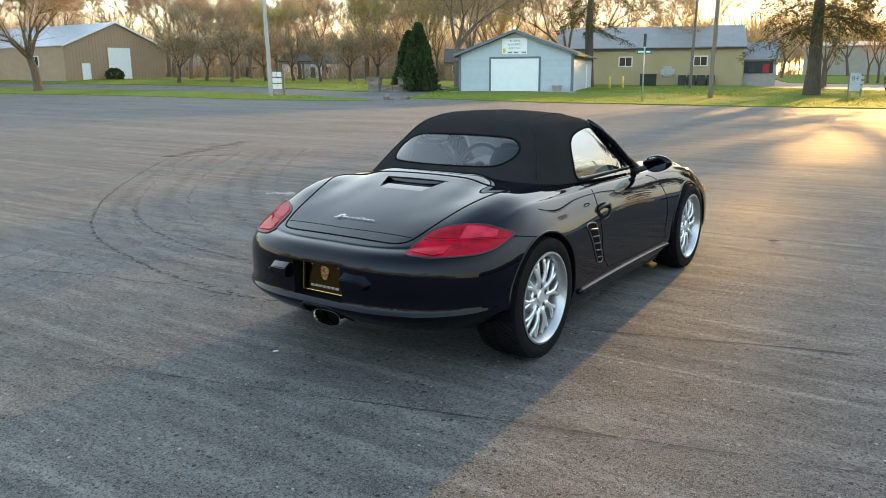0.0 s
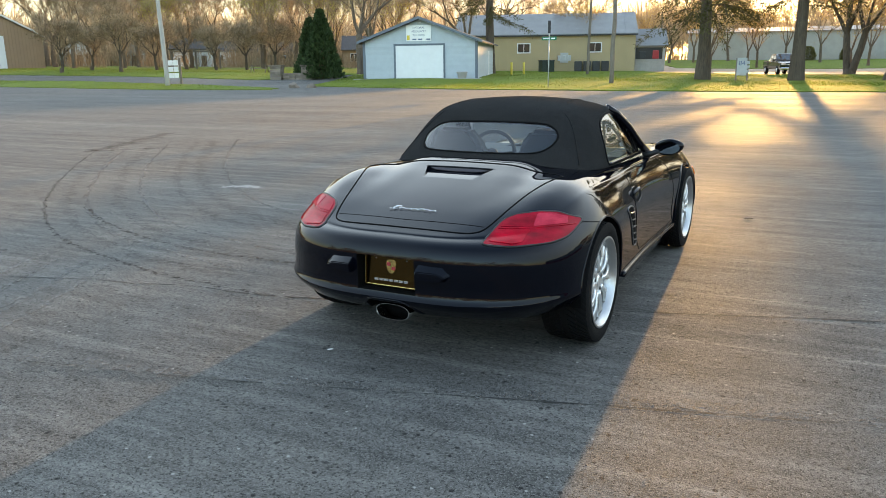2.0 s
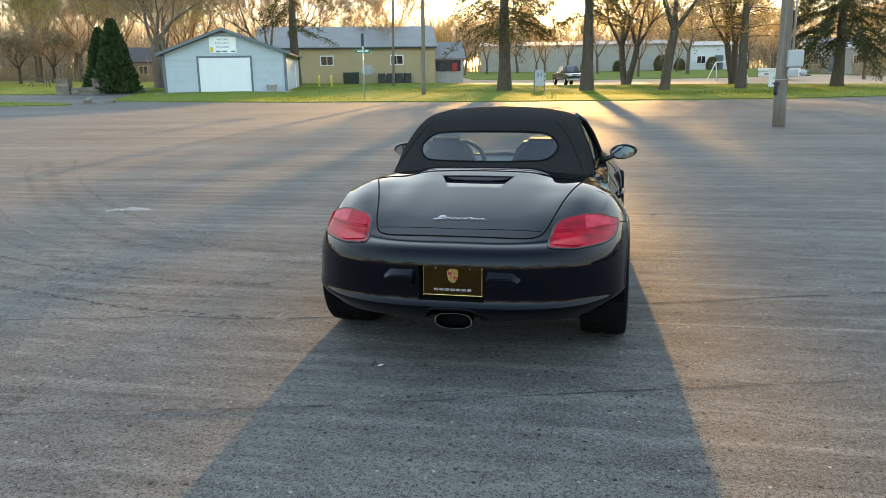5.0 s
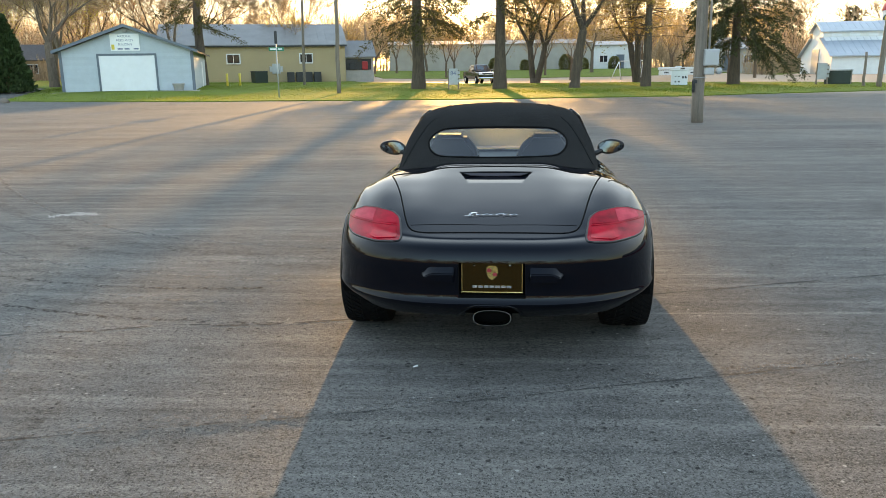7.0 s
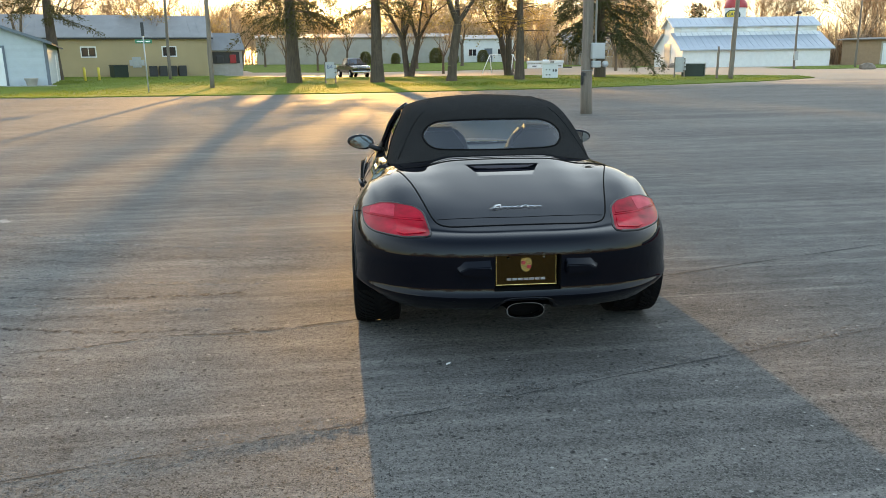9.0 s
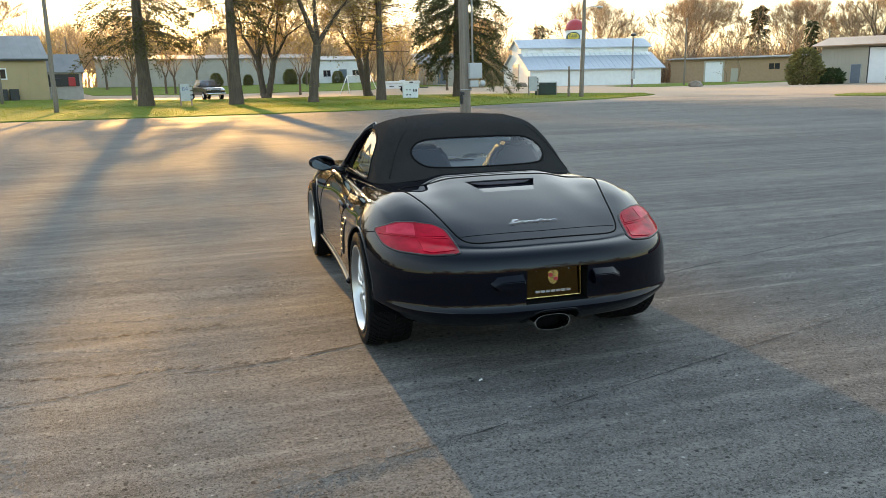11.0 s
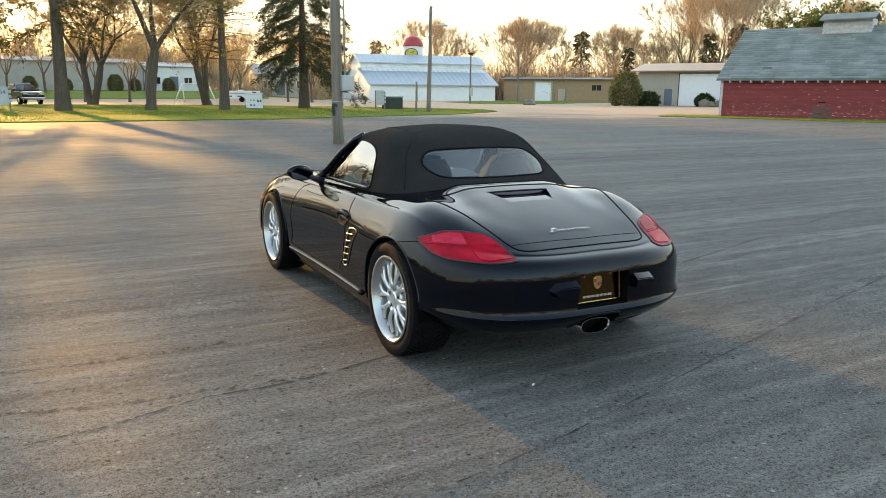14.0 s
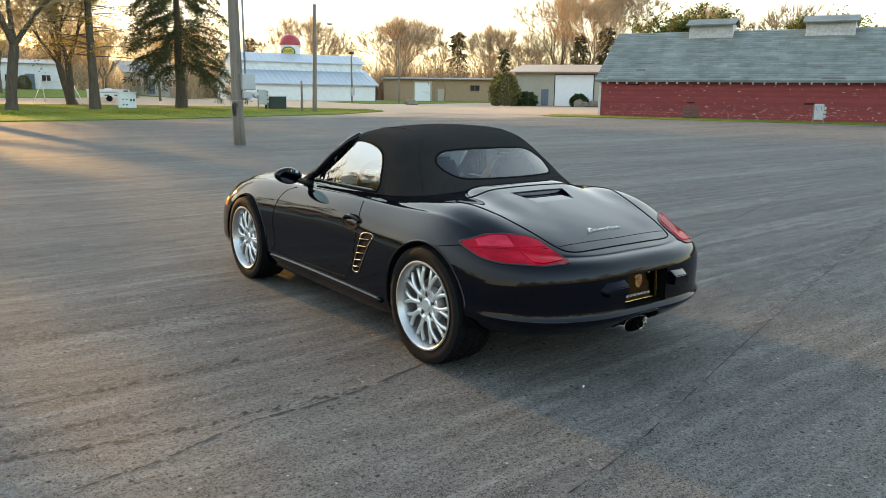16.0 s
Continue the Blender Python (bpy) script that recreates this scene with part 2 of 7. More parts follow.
WHITE_SIDING = mat("white_paint", (0.68, 0.68, 0.665), 0.6, var=0.12, scale=1.5, fine=0.05)
BLUE_SIDING = mat("pale_blue_siding", (0.40, 0.45, 0.48), 0.6, var=0.1, scale=2, fine=0.06, island=0.04)
BLUE_TRIM = mat("slate_trim", (0.12, 0.145, 0.175), 0.55, var=0.15)
HALL_SIDING = mat("grey_white_siding", (0.40, 0.375, 0.33), 0.6, var=0.15, scale=1.0)
WHITE_DOOR = mat("white_door", (0.70, 0.71, 0.72), 0.45, var=0.07, scale=2)
BROWN_METAL = mat("tan_ribbed_metal", (0.33, 0.215, 0.14), 0.5, var=0.12, scale=0.5, fine=0.05)
TAN_METAL = mat("olive_tan_metal", (0.40, 0.30, 0.165), 0.5, var=0.1, scale=0.5)
BEIGE_METAL = mat("beige_ribbed_metal", (0.38, 0.345, 0.28), 0.5, var=0.12, scale=0.5)
TAN_BRICK = mat("tan_block", (0.33, 0.215, 0.13), 0.8, var=0.15, scale=2, fine=0.1, fscale=30)
ROOF_METAL = mat("blue_grey_roof", (0.33, 0.37, 0.41), 0.38, metal=0.35, var=0.12, scale=0.8)
ROOF_GALV = mat("galvanised_roof", (0.21, 0.21, 0.205), 0.5, metal=0.3, var=0.2, scale=0.8)
SHINGLE = mat("grey_green_shingle", (0.185, 0.205, 0.192), 0.85, var=0.4, scale=0.8, fine=0.15, fscale=30, island=0.18)
SHINGLE_DARK = mat("dark_shingle", (0.10, 0.085, 0.08), 0.85, var=0.3)
RED_WOOD = mat("weathered_red_board", (0.25, 0.036, 0.036), 0.75, var=0.35, scale=2.5, stretch=(0.3, 0.3, 3), fine=0.18, fscale=25, island=0.12)
OLD_BOARD = mat("grey_red_board", (0.17, 0.075, 0.065), 0.85, var=0.5, scale=5, stretch=(0.4, 0.4, 4), fine=0.3, fscale=25)
MATT_HOLE = mat("dark_gap", (0.012, 0.010, 0.010), 0.95, var=0.3)
CHIPPED = mat("chipped_white_paint", (0.55, 0.52, 0.50), 0.8, var=0.4, scale=6)
POLE_WOOD = mat("weathered_pole", (0.22, 0.18, 0.145), 0.9, var=0.4, scale=4, stretch=(4, 4, 0.25), bump=0.8, bscale=14, fine=0.2)
GREY_STEEL = mat("grey_enamel", (0.38, 0.39, 0.39), 0.45, metal=0.3, var=0.12)
DARK_STEEL = mat("dark_steel", (0.03, 0.03, 0.032), 0.5, var=0.2)
DARK_GREEN = mat("dark_green_paint", (0.012, 0.028, 0.022), 0.45, var=0.2)
SIGN_GREEN = mat("sign_green", (0.01, 0.17, 0.09), 0.4, var=0.05)
SIGN_WHITE = mat("sign_white", (0.75, 0.75, 0.73), 0.4, var=0.05)
BOARD_GREY = mat("weathered_board", (0.42, 0.43, 0.43), 0.5, var=0.2, scale=3)
STONE = mat("stacked_stone", (0.24, 0.19, 0.15), 0.85, var=0.4, scale=3, bump=0.6, bscale=20, island=0.25)
CONCRETE = mat("concrete", (0.36, 0.34, 0.31), 0.85, var=0.2, scale=2, fine=0.08)
RED_DOME = mat("red_dome", (0.36, 0.03, 0.035), 0.4, var=0.15)
FRUIT = mat("rust_brown", (0.10, 0.05, 0.03), 0.8, var=0.4)
SIGN_YELLOW = mat("sign_yellow", (0.62, 0.46, 0.06), 0.5, var=0.1)
SIGN_DARK = mat("sign_dark", (0.05, 0.08, 0.07), 0.5, var=0.1)
INK = mat("sign_ink", (0.10, 0.13, 0.22), 0.5, var=0.05)
WINDOW = mat("dark_window", (0.02, 0.025, 0.03), 0.06, var=0.2, spec=0.6)
# car
PAINT = mat("black_car_paint", (0.0014, 0.0019, 0.0042), 0.5, spec=0.0, coat=1.0)
PAINT.node_tree.nodes["Principled BSDF"].inputs["Coat IOR"].default_value = 1.31
PAINT.node_tree.nodes["Principled BSDF"].inputs["Coat Roughness"].default_value = 0.006
CLOTH = mat("soft_top_cloth", (0.02, 0.0195, 0.019), 0.9, var=0.25, scale=6, bump=0.5, bscale=420, fine=0.15, fscale=300, spec=0.0)
CLOTH.node_tree.nodes["Principled BSDF"].inputs["Sheen Weight"].default_value = 0.04
CLOTH.node_tree.nodes["Principled BSDF"].inputs["Sheen Tint"].default_value = (0.96, 0.97, 1.0, 1)
RUBBER = mat("tyre_rubber", (0.009, 0.009, 0.0095), 0.75, var=0.3, scale=10, bump=0.15, bscale=120, spec=0.08)
TRIM = mat("black_trim", (0.005, 0.005, 0.0055), 0.5, var=0.2)
MATT = mat("matt_black", (0.003, 0.003, 0.003), 0.9, var=0.2, spec=0.1)
ALLOY = mat("silver_alloy", (0.66, 0.67, 0.67), 0.28, metal=0.6, var=0.08, scale=8)
POLISHED = mat("polished_rim", (0.46, 0.46, 0.46), 0.34, metal=0.85, var=0.04)
CHROME = mat("chrome", (0.75, 0.75, 0.74), 0.08, metal=1.0, var=0.04)
BRAKE = mat("brake_disc", (0.22, 0.21, 0.20), 0.4, metal=0.8, var=0.2)
GOLD = mat("gold_frame", (0.62, 0.45, 0.18), 0.25, metal=1.0, var=0.1)
PLUM = mat("dark_plum_lens", (0.02, 0.007, 0.009), 0.25, var=0.2, coat=0.6)
PLATE_BLACK = mat("dark_gold_mirror", (0.10, 0.06, 0.021), 0.13, metal=1.0, var=0.1)
# grey metal on black intake slats: their bright edge highlights put into colour
INTAKE_SHINE = mat("intake_shine", (0.13, 0.13, 0.135), 0.3, metal=0.8, var=0.1)
LETTER = mat("silver_letter", (0.72, 0.72, 0.72), 0.2, metal=0.9, var=0.03)
AMBER = mat("amber_lens", (0.75, 0.17, 0.01), 0.12, var=0.15, scale=30, coat=0.6)


def lens_mat(name, deep, pale, ribs):
    """A moulded lamp lens: clear gloss over fine upright ribs and uneven depth of colour."""
    m = mat(name, pale, 0.35, var=0.3, scale=9, coat=0.35, spec=0.0, color2=deep, stretch=(1, 1, 2.5))
    n, l = m.node_tree.nodes, m.node_tree.links
    b = n["Principled BSDF"]
    co, wv, mr, mp = n.new("ShaderNodeTexCoord"), n.new("ShaderNodeTexWave"), n.new("ShaderNodeMapRange"), n.new("ShaderNodeBump")
    wv.inputs["Scale"].default_value, wv.inputs["Distortion"].default_value = ribs, 0.4
    wv.bands_direction = "X"
    l.new(co.outputs["Object"], wv.inputs["Vector"])
    mr.inputs["To Min"].default_value, mr.inputs["To Max"].default_value = 0.8, 1.12
    l.new(wv.outputs["Fac"], mr.inputs["Value"])
    l.new(scaled(n, l, b.inputs["Base Color"].links[0].from_socket, pale, mr.outputs["Result"]), b.inputs["Base Color"])
    mp.inputs["Strength"].default_value, mp.inputs["Distance"].default_value = 0.3, 0.002
    l.new(wv.outputs["Fac"], mp.inputs["Height"])
    l.new(mp.outputs["Normal"], b.inputs["Normal"])
    b.inputs["Coat Roughness"].default_value = 0.02
    return m


RED_LENS = lens_mat("red_lens", (0.15, 0.0006, 0.005), (0.44, 0.002, 0.018), 95)
PINK_LENS = lens_mat("pale_red_lens", (0.34, 0.008, 0.025), (0.60, 0.04, 0.07), 120)
DEEP_LENS = lens_mat("deep_red_lens", (0.20, 0.0008, 0.006), (0.52, 0.002, 0.018), 95)
LEATHER = mat("black_leather", (0.007, 0.007, 0.008), 0.5, var=0.25, bump=0.2, bscale=120)
GREY_PLASTIC = mat("grey_plastic", (0.04, 0.042, 0.046), 0.5, var=0.1)
TRUCK_GLASS = mat("truck_glass", (0.05, 0.055, 0.06), 0.04, spec=1.0, coat=1.0, var=0.1)
TRUCK_PAINT = mat("black_truck_paint", (0.010, 0.010, 0.012), 0.25, var=0.2, coat=0.8)


def glass_mat(name, tint, rough=0.0, mixf=0.25):
    """Car glass: a clear tinted sheet with a real surface gloss."""
    m = bpy.data.materials.new(name)
    m.use_nodes = True
    n, l = m.node_tree.nodes, m.node_tree.links
    n.remove(n["Principled BSDF"])
    tr, gl, mx, fr = n.new("ShaderNodeBsdfTransparent"), n.new("ShaderNodeBsdfGlossy"), n.new("ShaderNodeMixShader"), n.new("ShaderNodeFresnel")
    tr.inputs["Color"].default_value, gl.inputs["Roughness"].default_value = (*tint, 1), rough
    fr.inputs["IOR"].default_value = mixf
    l.new(fr.outputs["Fac"], mx.inputs["Fac"])
    l.new(tr.outputs["BSDF"], mx.inputs[1])
    l.new(gl.outputs["BSDF"], mx.inputs[2])
    l.new(mx.outputs["Shader"], n["Material Output"].inputs["Surface"])
    return m


GLASS = glass_mat("car_glass", (0.46, 0.53, 0.51), 0.0, 3.5)
REAR_GLASS = glass_mat("rear_window_glass", (0.48, 0.56, 0.62), 0.0, 1.65)
SCREEN_GLASS = glass_mat("windscreen_glass", (0.6, 0.66, 0.64), 0.0, 1.6)
MIRROR = mat("mirror_glass", (0.6, 0.63, 0.62), 0.02, metal=1.0)

# ---- mesh helpers ----
def part(name, bm, material, parent=None, label="", smooth=False, at=None):
    """Links a bmesh as one mesh object, under a thing or a part."""
    me = bpy.data.meshes.new(name)
    bm.to_mesh(me)
    bm.free()
    for m in material if isinstance(material, (list, tuple)) else [material]:
        me.materials.append(m)
    if smooth:
        for p in me.polygons:
            p.use_smooth = True
        if smooth is not True:
            me.set_sharp_from_angle(angle=radians(smooth))
    ob = new(name, me)
    if parent:
        ob.parent = parent
    if at is not None:
        ob.matrix_basis = at
    if label:
        ob["label"] = label
    return ob


def thing(name, m, label, category, group="", kind=""):
    """An Empty at the base of a thing, which parents its parts."""
    ob = new(name)
    ob.empty_display_size = 0.2
    ob.matrix_basis = m
    return tagged(ob, label, category, group, kind)


def box(bm, x0, x1, y0, y1, z0, z1, bevel=0.0, m=None, mi=0):
    made = bmesh.ops.create_cube(bm, size=1.0)["verts"]
    bmesh.ops.transform(bm, verts=made, matrix=Matrix.Translation(((x0 + x1) / 2, (y0 + y1) / 2, (z0 + z1) / 2)) @ Matrix.Diagonal((abs(x1 - x0), abs(y1 - y0), abs(z1 - z0), 1)))
    faces = {f for v in made for f in v.link_faces}
    if bevel:
        r = bmesh.ops.bevel(bm, geom=list({e for v in made for e in v.link_edges}), offset=bevel, segments=2, affect="EDGES", profile=0.6)
        made = list({v for f in r["faces"] for v in f.verts} | {v for v in made if v.is_valid})
        faces = {f for v in made for f in v.link_faces}
    for f in faces:
        f.material_index = mi
    if m is not None:
        bmesh.ops.transform(bm, verts=made, matrix=m)
    return made


def boxed(*args, **kw):
    bm = bmesh.new()
    box(bm, *args, **kw)
    return bm


def prism(bm, pts, vec, mi=0):
    """Extrudes the polygon pts (3D) by vec."""
    a = [bm.verts.new(p) for p in pts]
    b = [bm.verts.new(Vector(p) + Vector(vec)) for p in pts]
    n = len(a)
    fs = [bm.faces.new(a[::-1]), bm.faces.new(b)] + [bm.faces.new((a[i], a[(i + 1) % n], b[(i + 1) % n], b[i])) for i in range(n)]
    for f in fs:
        f.material_index = mi
    bmesh.ops.recalc_face_normals(bm, faces=fs)
    return fs


def prismed(pts, vec):
    bm = bmesh.new()
    prism(bm, pts, vec)
    return bm


def tube(bm, pts, radii, sides=8, caps=True, mi=0, closed=False):
    """A tapered tube along pts."""
    pts = [Vector(p) for p in pts]
    n = len(pts)
    rings, ref = [], None
    for i, p in enumerate(pts):
        a = pts[(i - 1) % n] if closed else pts[max(i - 1, 0)]
        b = pts[(i + 1) % n] if closed else pts[min(i + 1, n - 1)]
        d = (b - a).normalized()
        if ref is None:
            ref = d.orthogonal().normalized()
        ref = (ref - d * ref.dot(d)).normalized()
        side = d.cross(ref)
        r = radii[i] if isinstance(radii, (list, tuple)) else radii
        rings.append([bm.verts.new(p + r * (math.cos(2 * math.pi * k / sides) * ref + math.sin(2 * math.pi * k / sides) * side)) for k in range(sides)])
    for i in range(n if closed else n - 1):
        ra, rb = rings[i], rings[(i + 1) % n]
        for k in range(sides):
            f = bm.faces.new((ra[k], ra[(k + 1) % sides], rb[(k + 1) % sides], rb[k]))
            f.smooth, f.material_index = True, mi
    if caps and not closed:
        bm.faces.new(rings[0][::-1]).material_index = mi
        bm.faces.new(rings[-1]).material_index = mi
    return rings


def tubed(*args, **kw):
    bm = bmesh.new()
    tube(bm, *args, **kw)
    return bm


def lathe(bm, profile, steps=32, axis="z", m=None, mi=0):
    """Turns the profile of (radius, height) round an axis."""
    rows = []
    for r, h in profile:
        rows.append([bm.verts.new((r * math.cos(2 * math.pi * k / steps), r * math.sin(2 * math.pi * k / steps), h) if axis == "z" else (h, r * math.cos(2 * math.pi * k / steps), r * math.sin(2 * math.pi * k / steps))) for k in range(steps)])
    for a, b in zip(rows, rows[1:]):
        for k in range(steps):
            f = bm.faces.new((a[k], a[(k + 1) % steps], b[(k + 1) % steps], b[k]))
            f.smooth, f.material_index = True, mi
    vs = [v for row in rows for v in row]
    if m is not None:
        bmesh.ops.transform(bm, verts=vs, matrix=m)
    return vs


def lettering(name, body, size, material, parent, m, label="", extrude=0.002, shear=0.0, spacing=1.0):
    """Raised letters in the built-in font, turned into a mesh."""
    cu = bpy.data.curves.new(name, "FONT")
    cu.body, cu.size, cu.extrude, cu.align_x, cu.align_y, cu.shear, cu.space_character = body, size, extrude, "CENTER", "CENTER", shear, spacing
    tmp = bpy.data.objects.new(name, cu)
    scene.collection.objects.link(tmp)
    me = bpy.data.meshes.new_from_object(tmp.evaluated_get(bpy.context.evaluated_depsgraph_get()))
    bpy.data.objects.remove(tmp)
    me.materials.clear()
    me.materials.append(material)
    ob = new(name, me)
    ob.parent, ob.matrix_basis = parent, m
    if label:
        ob["label"] = label
    return ob


def smooth01(a, b, x):
    t = min(1.0, max(0.0, (x - a) / (b - a)))
    return t * t * (3 - 2 * t)


def land(x, y):
    """Height of the ground: level lot, lawns that rise gently to the west and to the hall in the north."""
    knoll = 1.2 * smooth01(84, 130, y) * smooth01(-45, -18, x) * (1 - smooth01(24, 42, x))
    return knoll + 0.016 * max(0.0, -x - 5) * smooth01(36, 60, y) * (1 - 0.35 * smooth01(60, 140, y))


# ---- ground ----
def sheet(name, x0, x1, y0, y1, nx, ny, material, grade=None):
    xs, ys = np.linspace(x0, x1, nx), np.linspace(y0, y1, ny)
    bm = bmesh.new()
    vs = [[bm.verts.new((x, y, land(x, y))) for x in xs] for y in ys]
    for j in range(ny - 1):
        for i in range(nx - 1):
            bm.faces.new((vs[j][i], vs[j][i + 1], vs[j + 1][i + 1], vs[j + 1][i])).smooth = True
    return bm


gb = sheet("ground", -240, 240, -120, 260, 121, 96, ASPHALT)
rim = [v for v in gb.verts if v.is_boundary]
far = {}
for v in rim:
    c = Vector((0, 70))
    d = (v.co.xy - c).normalized()
    far[v] = gb.verts.new((c.x + d.x * 2500, c.y + d.y * 2500, v.co.z))
for e in [e for e in gb.edges if e.is_boundary and e.verts[0] in far and e.verts[1] in far]:
    gb.faces.new((e.verts[0], e.verts[1], far[e.verts[1]], far[e.verts[0]]))
bmesh.ops.recalc_face_normals(gb, faces=gb.faces)
ground = tagged(part("ground", gb, ASPHALT), "worn grey asphalt lot with dust streaks, tan gravel beyond", "ground", kind="structure")


def lawn(name, outline, label, step=3.0, lift=0.05):
    """A patch of turf with a ragged edge, a little above the ground."""
    rng = random.Random(len(outline) * 7 + 3)
    pts = []
    n = len(outline)
    for i in range(n):
        a, b = Vector(outline[i]), Vector(outline[(i + 1) % n])
        k = max(1, int((b - a).length / 0.6)) if (a - b).length < 90 else 8
        for j in range(k):
            p = a.lerp(b, j / k)
            w = 0.16 if k > 8 else 0.3
            pts.append(p + Vector((rng.uniform(-w, w), rng.uniform(-w, w))))
    bm = bmesh.new()
    top = [bm.verts.new((p.x, p.y, 0)) for p in pts]
    face = bm.faces.new(top)
    bmesh.ops.triangulate(bm, faces=[face])
    x0, x1 = min(p.x for p in pts), max(p.x for p in pts)
    y0, y1 = min(p.y for p in pts), max(p.y for p in pts)
    for axis, lo, hi in ((0, x0, x1), (1, y0, y1)):
        c = lo + step
        while c < hi:
            bmesh.ops.bisect_plane(bm, geom=bm.verts[:] + bm.edges[:] + bm.faces[:], plane_co=(c, c, 0), plane_no=(1 - axis, axis, 0))
            c += step
    for v in bm.verts:
        v.co.z = land(v.co.x, v.co.y) + lift + (0.0 if v.is_boundary else 0.05 * noise.noise(Vector((v.co.x * 0.13, v.co.y * 0.13, 0))))
    edge = [e for e in bm.edges if e.is_boundary]
    ex = bmesh.ops.extrude_edge_only(bm, edges=edge)["geom"]
    for v in ex:
        if isinstance(v, bmesh.types.BMVert):
            v.co.z -= lift + 0.05
    bmesh.ops.recalc_face_normals(bm, faces=bm.faces)
    if sum(f.normal.z for f in bm.faces) < 0:
        bmesh.ops.reverse_faces(bm, faces=bm.faces)
    ob = part(name, bm, GRASS, smooth=40)
    return tagged(ob, label, "lawn", kind="structure")


LAWNS = {
    "main": [(-30.5, 42), (-17.6, 39.2), (-8, 38.4), (-2, 38.3), (7, 39), (14.4, 41.8), (20.5, 44), (28.2, 49.8), (30.4, 55), (24, 66), (14, 74), (-4, 78), (-18, 88), (-21, 140), (-75, 140), (-52, 72), (-36, 56.5)],
    "near": [(-130, 39), (-57, 39.2), (-38, 36.6), (-30, 37.4), (-31.2, 39.4), (-40, 42.5), (-55, 45.5), (-91, 45.5), (-130, 44)],
    "west": [(-130, 49), (-91, 50.5), (-73, 51.5), (-55, 51.5), (-40, 48.8), (-36, 52), (-38, 57), (-54, 73), (-77, 141), (-190, 141), (-190, 60)],
    "far": [(-16, 99), (2, 98), (17, 99.5), (24, 104), (40, 114), (44, 126), (40, 170), (-40, 190), (-30, 140)],
    "north": [(48, 82), (60, 84), (84, 96), (96, 99), (100, 112), (86, 114), (60, 104), (50, 96)],
    "barn": [(32.4, 37.4), (36.4, 39.6), (37.6, 37.0), (51.2, 3.9), (46.6, 1.8), (40.6, 17.4), (34.8, 32.4)],
    "back": [(-240, 142), (-30, 142), (-20, 150), (-40, 230), (-240, 230)],
    "east": [(100, 114), (200, 110), (235, 180), (60, 240), (46, 190), (46, 130), (80, 150)],
}
for i, (key, outline) in enumerate(LAWNS.items()):
    lawn("lawn_%d" % (i + 1), outline, "bright green mown spring lawn at the edge of the lot", 3.0 if key in ("main", "near", "barn", "far") else 8.0)

# ---- buildings ----
def rot(x, y, az):
    """Pose at (x, y) on the ground, whose x axis runs along the front, turned by az degrees."""
    return pose(x, y, land(x, y), 0, 0, az)


